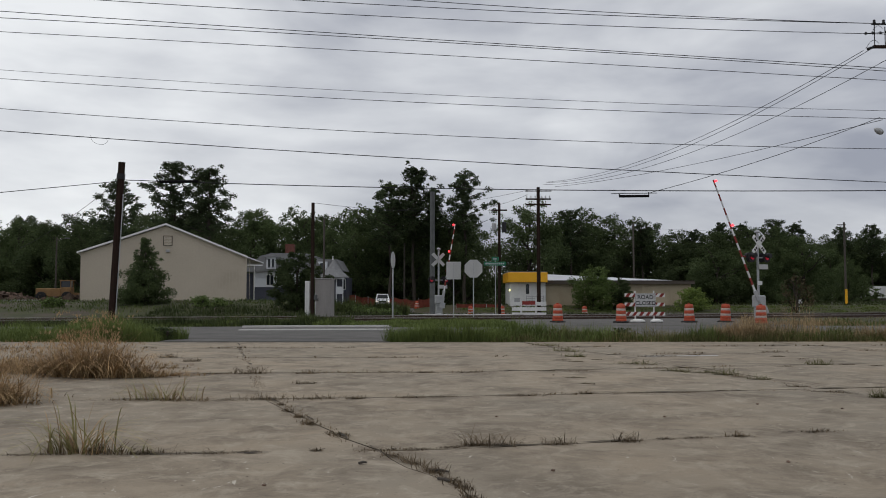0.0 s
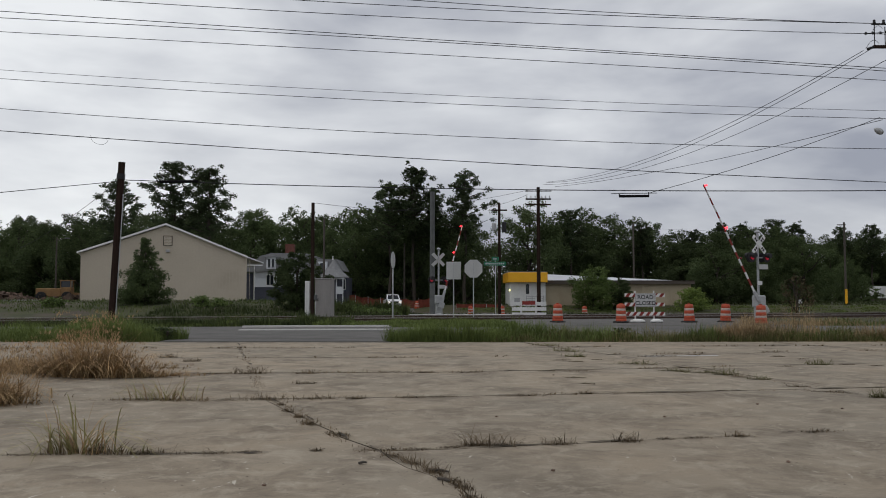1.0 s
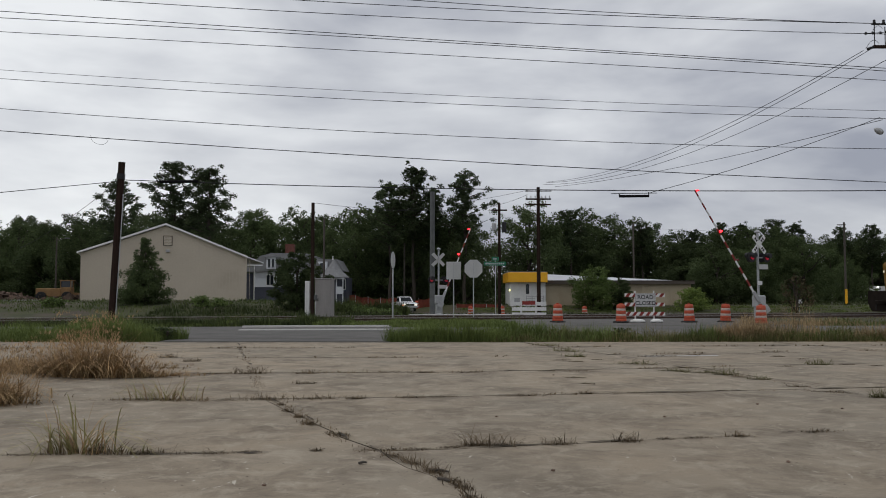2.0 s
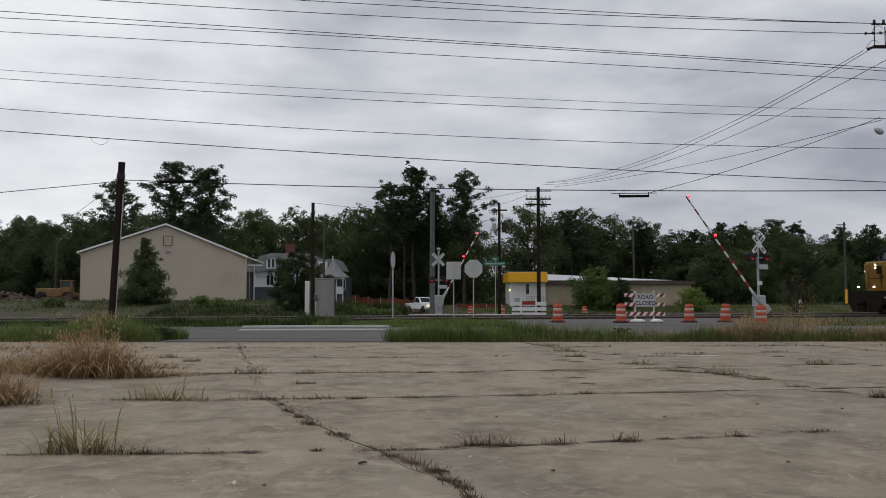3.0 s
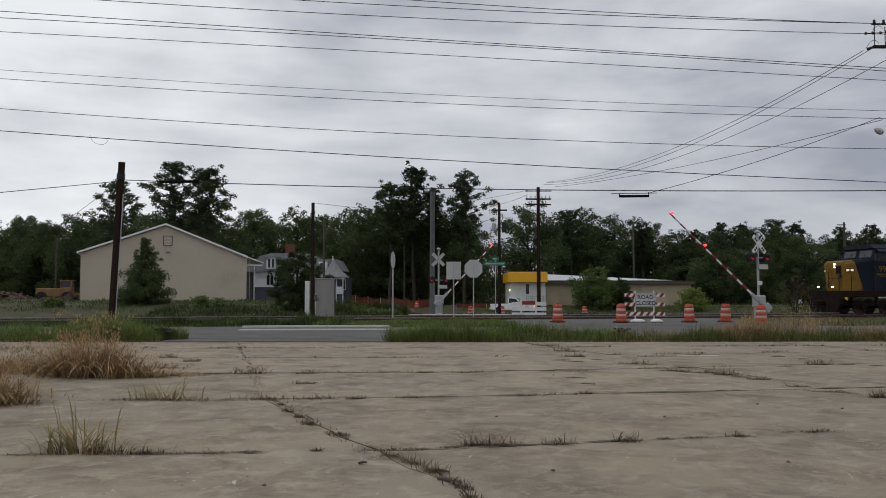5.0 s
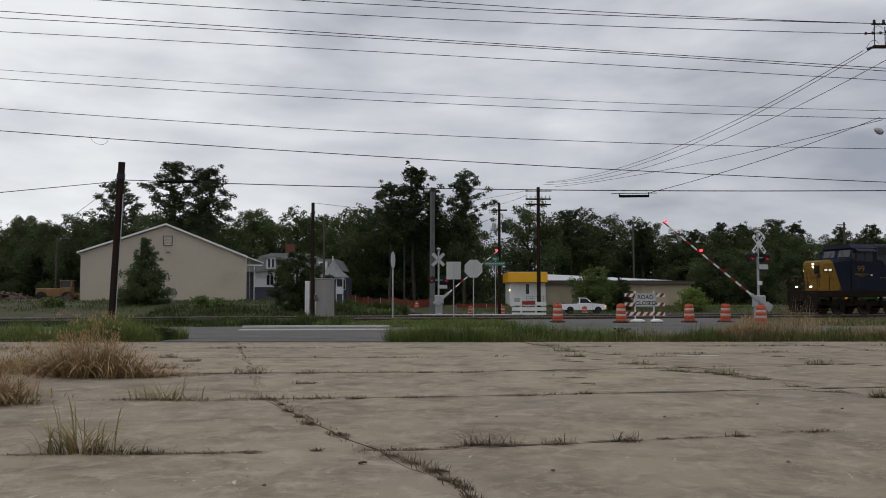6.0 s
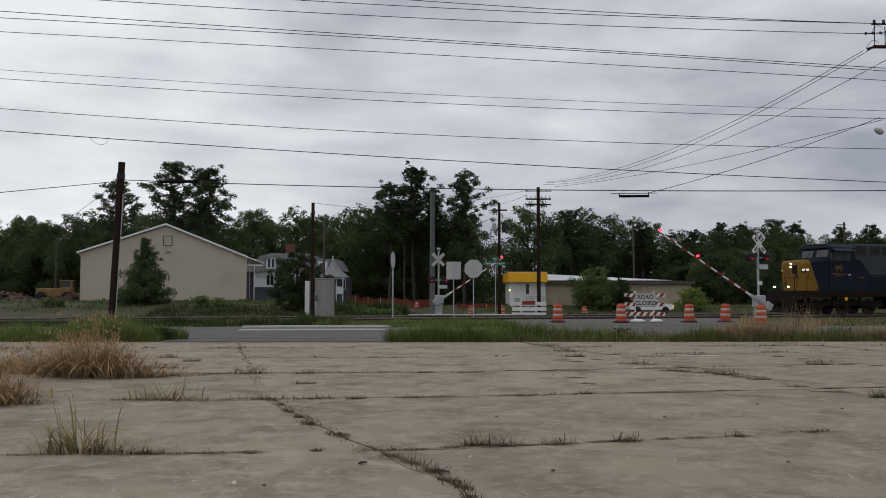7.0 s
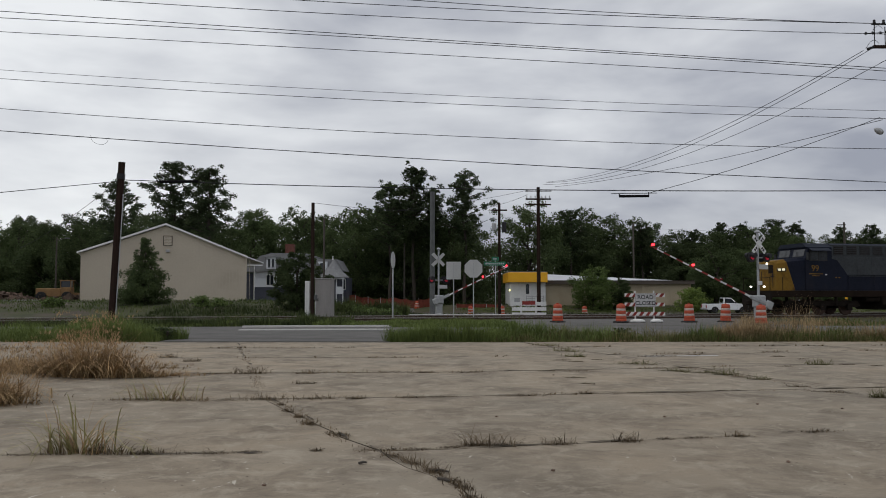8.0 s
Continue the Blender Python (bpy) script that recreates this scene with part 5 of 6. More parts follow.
s = sign_post(12.5 + 24.4, 88, 1.6, "small square sign on a post far off")
part("plate", boxed(-0.3, 0.3, -0.03, -0.01, 1.2, 1.6), SIGN_BACK, s)


def white_fence():
    root = thing("fence", "short white board barrier with a red patch", "barrier", pose(5.9, 58, ground_z(5.9, 58)))
    for z in (0.06, 0.42, 0.78):
        part("board", boxed(-1.2, 1.15, -0.03, 0.03, z, z + 0.24), WHITE_PAINT, root)
    for x in (-0.55, 0.45):
        part("post", boxed(x - 0.06, x + 0.06, 0.032, 0.13, -0.2, 1.3), WHITE_PAINT, root)
    part("red_panel", boxed(-0.5, 0.4, -0.045, -0.032, 0.83, 1.08), RED_PAINT, root, "red reflective panel")
    return root


white_fence()


def signal_hut():
    z = ground_z(-7.5, 53.5)
    root = thing("signal_hut", "grey steel railway signal hut", "signal hut", pose(-7.6, 54.0, z))
    part("body", boxed(-0.44, 0.58, -0.7, 0.9, 0.0, 2.45, bevel=0.02), HUT_GREY, root, "warm grey sheet steel cabinet")
    part("roof", boxed(-0.48, 0.62, -0.74, 0.94, 2.45, 2.52, bevel=0.02), HUT_GREY, root)
    d = part("door", boxed(-0.32, 0.5, -0.73, -0.703, 0.15, 2.4, bevel=0.008), HUT_GREY, root)
    part("door_handle", boxed(-0.26, -0.22, -0.78, -0.732, 1.1, 1.3), BLACK, d)
    part("foundation", boxed(-0.55, 0.75, -0.8, 1.0, -0.4, -0.002), CONCRETE_PALE, root)
    c = thing("equipment_cabinet", "narrow white equipment cabinet beside the hut", "cabinet", pose(-8.55, 53.6, z))
    part("body", boxed(-0.14, 0.14, -0.2, 0.2, -0.1, 2.35, bevel=0.02), WHITE_PAINT, c)
    m = thing("electric_meter", "round electric meter on the pole", "meter", pose(-7.85, 52.35, ground_z(-7.9, 52.4)))
    part("meter_box", boxed(-0.1, 0.1, -0.08, 0.08, 1.15, 1.5, bevel=0.03), DARK_STEEL, m)
    part("meter_pipe", rod(bmesh.new(), (0, 0, -0.1), (0, 0, 1.2), 0.03), GREY_METAL, m)


signal_hut()


# ---- the locomotive ----
def locomotive():
    """Front at x = 0, body towards +x, rail top at z = 0."""
    root = thing("locomotive", "dark blue and yellow diesel freight locomotive with lit headlights", "locomotive")
    W = 1.52
    part("frame", boxed(0.15, 22.0, -W, W, 1.2, 1.62, bevel=0.03), SILL_BROWN, root, "grimy brown underframe sill")
    for y in (-W - 0.006, W + 0.001):
        part("sill_stripe", boxed(9.6, 21.9, y, y + 0.005, 1.42, 1.54), LOCO_YELLOW, root, "yellow sill stripe")
    bm = prism(bmesh.new(), [(-W, 1.62), (W, 1.62), (W, 0.75), (1.15, 0.18), (-1.15, 0.18), (-W, 0.75)], 0.0, 0.2, axis="x")
    part("pilot", bm, GRIME, root, "black pilot plate")
    part("coupler", boxed(-0.65, 0.1, -0.16, 0.16, 0.68, 0.98, bevel=0.05), GRIME, root)
    for y in (-0.55, 0.55):
        part("air_hose", rod(bmesh.new(), (-0.12, y, 0.9), (-0.2, y, 0.3), 0.035), RUBBER, root)
    for y in (-1.3, 1.3):
        st = part("step", boxed(0.2, 1.0, y - 0.22, y + 0.22, 0.3, 0.36), GRIME, root)
        part("step", boxed(0.2, 1.0, y - 0.22, y + 0.22, 0.72, 0.78), GRIME, root)
        part("handrail", rod(bmesh.new(), (0.08, y * 1.12, 0.4), (0.08, y * 1.12, 2.5), 0.02), GRIME, root)
        part("handrail", rod(bmesh.new(), (1.0, y * 1.14, 0.4), (1.0, y * 1.14, 2.5), 0.02), GRIME, root)
    part("front_rail", rod(bmesh.new(), (0.08, -1.4, 2.45), (0.08, -0.4, 2.45), 0.018), GRIME, root)
    part("front_rail", rod(bmesh.new(), (0.08, 0.4, 2.45), (0.08, 1.4, 2.45), 0.018), GRIME, root)
    # nose: flat front, bevelled cheeks, top rising to the windshield
    def hull(name, rings, mat, parent, label):
        """Rings of equal count joined into a closed body, each ring a closed outline."""
        bm = bmesh.new()
        vs = [[bm.verts.new(p) for p in r] for r in rings]
        n = len(rings[0])
        for a, b in zip(vs, vs[1:]):
            for k in range(n):
                bm.faces.new((a[k], a[(k + 1) % n], b[(k + 1) % n], b[k]))
        bm.faces.new(vs[0][::-1])
        bm.faces.new(vs[-1])
        bmesh.ops.recalc_face_normals(bm, faces=bm.faces[:])
        return part(name, bm, mat, parent, label)

    BACK, SILL = 2.70, 1.625
    def nose_section(x, z, half):
        return [(x, -half, SILL), (x, half, SILL), (x, half, z - 0.18), (x, half - 0.2, z), (x, -half + 0.2, z), (x, -half, z - 0.18)]
    # the yellow front ends along a line that slants back towards the sill
    def slanted(x_low, x_high, z, half):
        q = nose_section(0, z, half)
        return [(x_low + (x_high - x_low) * (p[2] - SILL) / (3.7 - SILL), p[1], p[2]) for p in q]
    nose = hull("nose", [nose_section(0.95, 3.5, 0.86), nose_section(1.0, 3.56, 0.92), slanted(1.42, 1.22, 3.62, 1.45), slanted(1.95, 1.24, 3.64, 1.46)], LOCO_YELLOW, root, "yellow bevelled nose")
    hull("nose_back", [slanted(1.952, 1.242, 3.64, 1.46), nose_section(BACK, 3.78, 1.47)], LOCO_BLUE, root, "dark blue rear of the nose with a slanted edge")
    part("nose_door", boxed(0.925, 0.945, -0.32, 0.32, 1.7, 2.75, bevel=0.006), LOCO_YELLOW, nose)
    part("headlight_panel", boxed(0.925, 0.948, -0.6, -0.1, 2.75, 3.3), GRIME, nose, "dark headlight and emblem panel")
    for z in (3.4, 3.2):
        part("headlight", rod(bmesh.new(), (0.88, 0.0, z), (0.95, 0.0, z), 0.052, None, 16), WHITE_GLOW, nose, "lit headlight")
    for k in (2.62, 2.52):
        part("emblem_bar", boxed(0.925, 0.948, -0.7, -0.34, k, k + 0.05), LOCO_BLUE, nose)
    for s in (-1, 1):
        m = Matrix.Translation((1.14, s * 1.2, 2.98)) @ pose(0, 0, 0, 0, 0, -s * 33)
        nb = part("number_board", boxed(-0.02, 0.02, -0.3, 0.3, -0.11, 0.11, m=m), BLACK, nose, "number board")
        for k in (-0.14, 0.13):
            part("lettering_bar", boxed(-0.03, 0.02, k - 0.09, k + 0.09, -0.07, 0.07, m=m), BOARD_GLOW, nb, "lit number panel")
        part("ditch_light", rod(bmesh.new(), (0.1, s * 0.72, 1.88), (0.22, s * 0.72, 1.88), 0.045, None, 14), WHITE_GLOW, root, "lit ditch light")
        part("grab_iron", rod(bmesh.new(), (0.9, s * 0.6, 1.8), (0.9, s * 0.6, 2.9), 0.018), LOCO_BLUE, nose)
    # cab: upright sides, raked windshield band, visored windows
    bm = prism(bmesh.new(), [(BACK + 0.002, SILL), (4.7, SILL), (4.7, 4.45), (2.92, 4.45), (BACK + 0.002, 3.7)], -W, W)
    cab = part("cab", bm, LOCO_BLUE, root, "dark blue cab")
    bm = prism(bmesh.new(), [(-1.5, 4.453), (1.5, 4.453), (1.12, 4.72), (-1.12, 4.72)], 2.78, 4.8, axis="x")
    part("cab_roof", bm, LOCO_ROOF, cab)
    rake = math.degrees(math.atan2(0.218, 0.75))
    for s in (-1, 1):
        y = s * (W + 0.004)
        part("side_window", boxed(3.0, 4.35, min(y, y + s * 0.015), max(y, y + s * 0.015), 3.55, 4.28), BLACK, cab, "black window frame")
        for a, b in ((3.08, 3.64), (3.72, 4.27)):
            part("side_pane", boxed(a, b, min(y, y + s * 0.03), max(y, y + s * 0.03), 3.63, 4.2), LOCO_GLASS, cab)
        part("sunshade", prism(bmesh.new(), [(s * W, 4.36), (s * W, 4.41), (s * (W + 0.34), 4.22), (s * (W + 0.34), 4.18)], 2.95, 4.45, axis="x"), LOCO_ROOF, cab, "sloping window visor")
        m = Matrix.Translation((2.815, s * 0.74, 4.08)) @ pose(0, 0, 0, 0, rake, 0)
        part("windshield", boxed(-0.03, 0.0, -0.56, 0.56, -0.24, 0.24, m=m), WINDSHIELD, cab, "windshield reflecting the sky")
        part("wiper", rod(bmesh.new(), (2.66, s * 0.74, 3.8), (2.77, s * 0.5, 4.2), 0.012), BLACK, cab)
        part("mirror", boxed(2.72, 2.76, min(s * 1.58, s * 1.8), max(s * 1.58, s * 1.8), 3.6, 4.1), BLACK, cab)
    words(cab, "99", 3.42, -W - 0.004, 3.05, 0.58, LOCO_YELLOW)
    part("emblem_bar", boxed(2.95, 4.0, -W - 0.006, -W - 0.001, 2.68, 2.74), LOCO_YELLOW, cab, "thin yellow emblem bar")
    part("emblem_bar", boxed(3.2, 3.75, -W - 0.006, -W - 0.001, 2.56, 2.61), LOCO_YELLOW, cab)
    part("marker_plate", boxed(4.15, 4.32, -W - 0.006, -W - 0.001, 2.62, 2.69), WHITE_PAINT, cab)
    part("cab_side_door", boxed(2.96, 3.6, -W - 0.012, -W - 0.001, 1.68, 2.5, bevel=0.004), LOCO_BLUE, cab)
    # equipment body behind the cab: blue below a slanted edge, grey above
    part("blue_cab_body", prism(bmesh.new(), [(4.702, SILL), (6.5, SILL), (6.5, 2.55), (6.05, 2.55), (5.2, 3.6), (4.702, 3.72)], -1.42, 1.42), LOCO_BLUE, root, "dark blue equipment body with a slanted edge")
    part("grey_hood", prism(bmesh.new(), [(6.055, 2.553), (21.2, 2.553), (21.2, 4.62), (4.702, 4.62), (4.702, 3.724), (5.203, 3.604)], -1.36, 1.36), LOCO_GREY, root, "grey long hood")
    part("lower_hood", boxed(6.504, 21.2, -1.36, 1.36, SILL, 2.55), LOCO_BLUE, root, "dark blue lower band")
    part("hood_roof", prism(bmesh.new(), [(-1.35, 4.623), (1.35, 4.623), (1.1, 4.74), (-1.1, 4.74)], 4.72, 21.2, axis="x"), LOCO_ROOF, root)
    for k in range(8):
        x = 4.95 + k * 1.02
        g = part("intake_opening", boxed(x, x + 0.76, -1.385, -1.362, 3.98, 4.56), BLACK, root, "black intake opening")
        for q in range(4):
            part("slat", boxed(x + 0.02, x + 0.74, -1.395, -1.386, 4.05 + q * 0.13, 4.08 + q * 0.13), GRIME, g)
    part("exhaust_stack", boxed(13.5, 14.6, -0.4, 0.4, 4.7, 4.9, bevel=0.03), GRIME, root)
    part("radiator_wing", prism(bmesh.new(), [(-1.6, 4.2), (1.6, 4.2), (1.6, 4.65), (1.2, 4.85), (-1.2, 4.85), (-1.6, 4.65)], 17.6, 21.3, axis="x"), LOCO_GREY, root, "wide radiator section")
    for i in range(12):
        x = 6.75 + i * 1.15
        part("hood_door", boxed(x, x + 1.08, -1.378, -1.362, 2.62, 3.85, bevel=0.006), LOCO_GREY, root)
    for x in (5.0, 5.25):
        part("marker_plate", boxed(x, x + 0.14, -1.43, -1.421, 2.45, 2.51), LOCO_YELLOW, root)
    # walkway rails
    for s in (-1, 1):
        part("walkway_rail", rod(bmesh.new(), (6.0, s * 1.48, 2.65), (21.9, s * 1.48, 2.65), 0.02), LOCO_BLUE, root)
        for i in range(9):
            x = 6.0 + i * 1.98
            part("rail_stanchion", rod(bmesh.new(), (x, s * 1.48, 1.6), (x, s * 1.48, 2.65), 0.018), LOCO_BLUE, root)
    # underframe
    part("fuel_tank", prism(bmesh.new(), [(-1.45, 1.25), (1.45, 1.25), (1.45, 0.7), (1.0, 0.35), (-1.0, 0.35), (-1.45, 0.7)], 8.6, 13.4, axis="x"), GRIME, root, "black fuel tank")
    part("air_tank", rod(bmesh.new(), (7.4, -1.2, 1.05), (8.5, -1.2, 1.05), 0.18, None, 12), GRIME, root)
    for x0 in (1.9, 14.6):
        for s in (-1, 1):
            fr = part("bogie_frame", prism(bmesh.new(), [(x0 - 0.6, 0.62), (x0 - 0.45, 0.95), (x0 + 5.0, 0.95), (x0 + 5.2, 0.62), (x0 + 4.9, 0.52), (x0 + 3.3, 0.62), (x0 + 1.3, 0.62), (x0 - 0.3, 0.52)], s * 1.08 - 0.07, s * 1.08 + 0.07), GRIME, root, "grimy bogie side frame")
            for k in (0.25, 2.3, 4.35):
                part("axle_box", boxed(x0 + k - 0.2, x0 + k + 0.2, s * 1.17 - 0.08, s * 1.17 + 0.08, 0.33, 0.75, bevel=0.03), GRIME, fr)
            for k in (1.27, 3.32):
                part("spring", rod(bmesh.new(), (x0 + k, s * 1.17, 0.66), (x0 + k, s * 1.17, 1.2), 0.11, None, 10), GRIME, fr)
    wheels = []
    for x0 in (1.9, 14.6):
        for k in (0.25, 2.3, 4.35):
            bm = rod(bmesh.new(), (0, -0.78, 0), (0, 0.78, 0), 0.09, None, 10)
            ax = part("wheelset", bm, GRIME, root)
            for s in (-1, 1):
                prof = [(0.2, -0.06), (0.5, -0.06), (0.53, -0.03), (0.53, 0.05), (0.5, 0.07), (0.2, 0.04)]
                part("wheel", lathe(bmesh.new(), prof, 24, Matrix.Translation((0, s * 0.76, 0)) @ pose(0, 0, 0, 90, 0, 0)), RAIL_STEEL, ax, "steel wheel")
                part("wheel_spoke_mark", boxed(-0.45, 0.45, s * 0.84 - 0.01, s * 0.84 + 0.01, -0.04, 0.04), GRIME, ax)
            ax.matrix_basis = pose(x0 + k, 0, 0.53)
            wheels.append((ax, x0 + k))
    return root, wheels


loco, loco_wheels = locomotive()


# ---- the pickup ----
def pickup():
    """Front towards +x, origin on the road at its middle."""
    root = thing("pickup_truck", "white pickup truck driving along the far street", "pickup truck")
    body = bmesh.new()
    prism(body, [(-2.65, 0.5), (-2.7, 1.05), (-0.55, 1.08), (0.95, 1.12), (2.4, 1.02), (2.62, 0.85), (2.62, 0.48), (2.2, 0.38), (-2.5, 0.4)], -0.95, 0.95)
    bmesh.ops.bevel(body, geom=body.edges[:], offset=0.04, segments=2, affect="EDGES")
    b = part("body", body, TRUCK_WHITE, root, "white painted body", smooth=False)
    cabin = bmesh.new()
    vs = {}
    for s in (-1, 1):
        vs[s] = [cabin.verts.new(p) for p in ((-0.6, s * 0.9, 1.05), (1.05, s * 0.9, 1.1), (0.35, s * 0.74, 1.72), (-0.5, s * 0.74, 1.75))]
        cabin.faces.new(vs[s])
    for i in range(4):
        cabin.faces.new((vs[-1][i], vs[-1][(i + 1) % 4], vs[1][(i + 1) % 4], vs[1][i]))
    bmesh.ops.recalc_face_normals(cabin, faces=cabin.faces[:])
    c = part("cabin", cabin, TRUCK_WHITE, root)
    for s in (-1, 1):
        bm = bmesh.new()
        q = [(-0.48, 0.91, 1.14), (0.82, 0.905, 1.16), (0.30, 0.775, 1.64), (-0.42, 0.77, 1.66)]
        bm.faces.new([bm.verts.new((x, s * y, z)) for x, y, z in q])
        bmesh.ops.solidify(bm, geom=bm.faces[:], thickness=0.012)
        part("side_window", bm, GLASS, c, "dark side window")
    for q in ([(0.99, -0.74, 1.16), (0.99, 0.74, 1.16), (0.42, 0.64, 1.66), (0.42, -0.64, 1.66)], [(-0.62, -0.7, 1.18), (-0.62, 0.7, 1.18), (-0.545, 0.62, 1.66), (-0.545, -0.62, 1.66)]):
        bm = bmesh.new()
        bm.faces.new([bm.verts.new(p) for p in q])
        bmesh.ops.solidify(bm, geom=bm.faces[:], thickness=0.03)
        part("windscreen", bm, GLASS, c, "dark windscreen")
    part("bed", boxed(-2.55, -0.68, -0.82, 0.82, 1.06, 1.095), BLACK, root, "dark open load bed")
    part("bumper", boxed(2.58, 2.74, -0.93, 0.93, 0.42, 0.62, bevel=0.03), GREY_METAL, root, "chrome bumper")
    part("bumper", boxed(-2.82, -2.66, -0.93, 0.93, 0.42, 0.6, bevel=0.03), GREY_METAL, root, "chrome bumper")
    part("grille", boxed(2.6, 2.65, -0.5, 0.5, 0.66, 0.9), BLACK, root)
    for s in (-1, 1):
        part("headlight", boxed(2.56, 2.66, s * 0.74 - 0.16, s * 0.74 + 0.16, 0.68, 0.88, bevel=0.02), CAR_LAMP, root, "lit headlight")
        part("turn_signal", boxed(2.5, 2.6, s * 0.93 - 0.04, s * 0.93 + 0.04, 0.66, 0.84, bevel=0.01), AMBER_LAMP if s < 0 else ORANGE, root, "amber turn signal")
        part("tail_light", boxed(-2.72, -2.64, s * 0.85 - 0.08, s * 0.85 + 0.08, 0.65, 0.98, bevel=0.01), TAIL_RED, root, "red tail light")
        part("door_line", boxed(-0.52, -0.5, s * 0.952 - 0.004, s * 0.952 + 0.004, 0.5, 1.05), GREY_METAL, root)
        part("door_line", boxed(0.98, 1.0, s * 0.952 - 0.004, s * 0.952 + 0.004, 0.5, 1.08), GREY_METAL, root)
        part("side_mirror", boxed(0.7, 0.85, s * 1.08 - 0.1, s * 1.08 + 0.1, 1.12, 1.28, bevel=0.02), BLACK, root)
    wheels = []
    for x in (-1.65, 1.68):
        for s in (-1, 1):
            w = part("wheel", lathe(bmesh.new(), [(0.2, -0.1), (0.34, -0.11), (0.37, -0.07), (0.37, 0.07), (0.34, 0.11), (0.2, 0.1)], 20, pose(0, 0, 0, 90, 0, 0)), RUBBER, root, "black tyre")
            part("rim", lathe(bmesh.new(), [(0.19, -0.09), (0.2, -0.108), (0.2, 0.108), (0.19, 0.09)], 12, pose(0, 0, 0, 90, 0, 0)), GREY_METAL, w, "grey rim")
            part("hub_mark", boxed(-0.16, 0.16, s * 0.11 - 0.006, s * 0.11 + 0.006, -0.03, 0.03), BLACK, w)
            w.matrix_basis = pose(x, s * 0.88, 0.37)
            wheels.append((w, x, s * 0.88))
            # flat black half disc painted in for the shaded wheel well
            part("wheel_arch", prism(bmesh.new(), [(x + 0.43 * math.cos(math.pi * k / 10), 0.36 + 0.41 * math.sin(math.pi * k / 10)) for k in range(11)], s * 0.955 - 0.006, s * 0.955 + 0.006), BLACK, root)
    return root, wheels


truck, truck_wheels = pickup()
truck.scale = (0.91, 0.93, 0.98)
# ---- grass and weeds ----
class Blades:
    """Gathers bent grass blades into one mesh."""

    def __init__(self, seed):
        self.rng, self.v, self.f = random.Random(seed), [], []

    def blade(self, x, y, z, h, w, lean, turn, segs=3, droop=0.6):
        dx, dy = math.cos(turn), math.sin(turn)
        i = len(self.v)
        for k in range(segs):
            t = k / segs
            out, up = lean * h * t ** 1.6, h * (t - droop * lean * t ** 3 * 0.7)
            ww = w * (1 - 0.55 * t)
            self.v += [(x + dx * out - dy * ww, y + dy * out + dx * ww, z + up), (x + dx * out + dy * ww, y + dy * out - dx * ww, z + up)]
        self.v.append((x + dx * lean * h, y + dy * lean * h, z + h * (1 - droop * lean * 0.7)))
        for k in range(segs - 1):
            a = i + 2 * k
            self.f.append((a, a + 1, a + 3, a + 2))
        self.f.append((i + 2 * segs - 2, i + 2 * segs - 1, i + 2 * segs))

    def tuft(self, x, y, z, n, spread, h, w, lean=0.7, segs=3, droop=0.6):
        r = self.rng
        for _ in range(n):
            a = r.uniform(0, 2 * math.pi)
            d = spread * r.random() ** 0.7
            self.blade(x + d * math.cos(a), y + d * math.sin(a), z, h * r.uniform(0.35, 1.1), w * r.uniform(0.6, 1.2), lean * r.uniform(0.15, 1.2), a + r.gauss(0, 0.6), segs, droop)

    def make(self, name, mat, parent=None, label=""):
        return sheet(name, self.v, self.f, mat, parent, label)


def meadow(name, label, mat, seed, n, x0, x1, y0, y1, h, w, tint=None, keep=None, rise=None):
    """Standing grass over a stretch of ground, thicker in patches."""
    b = Blades(seed)
    r = b.rng
    done = 0
    while done < n:
        x, y = r.uniform(x0, x1), r.uniform(y0, y1)
        p = noise.noise((x * 0.35, y * 0.35, seed))
        if keep and not keep(x, y):
            done += 0.2
            continue
        if r.random() > 0.75 + p:
            done += 0.1
            continue
        hh = h * (0.7 + 1.3 * max(-0.4, noise.noise((x * 0.6, y * 0.8, seed + 9))) ) * r.uniform(0.5, 1.15)
        b.blade(x, y, ground_z(x, y) - (0.09 if y < 43 else 0.02), hh + (0.09 if y < 43 else 0), w * r.uniform(0.6, 1.3), r.uniform(0.1, 0.8), r.uniform(0, 6.283), 2)
        done += 1
    return tagged(b.make(name, mat), label, "grass", kind="stuff")


# verge between the lot and the road, open at the driveway
def verge_keep(x, y):
    return x > -1.9 + 0.25 * noise.noise((y, x, 0)) or x < -9.2 - 1.2 * smoothstep(30.8, 28.8, y)


meadow("verge_grass", "uneven green grass on the verge between lot and road", GRASS, 1, 34000, -30, 6, 29.0, 30.9, 0.74, 0.012, keep=verge_keep)
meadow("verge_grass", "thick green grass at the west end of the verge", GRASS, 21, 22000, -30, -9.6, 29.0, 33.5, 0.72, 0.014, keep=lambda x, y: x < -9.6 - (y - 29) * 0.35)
meadow("verge_grass", "green and straw-coloured verge grass along the road", MIXED_GRASS, 2, 18000, 1.5, 40, 29.0, 30.9, 0.64, 0.011)
meadow("verge_grass", "green undergrowth in the verge", GRASS, 3, 12000, 2, 40, 29.2, 31.0, 0.5, 0.013)
meadow("verge_grass", "tall straw-coloured dry grass in the verge", DRY_GRASS, 4, 5500, 9.5, 15.6, 29.4, 31.2, 0.66, 0.010)
meadow("verge_grass", "short dry grass along the lot edge", DRY_GRASS, 5, 3500, -42, 40, 28.85, 29.3, 0.14, 0.010, keep=lambda x, y: x > 1.0 or x < -9.5)
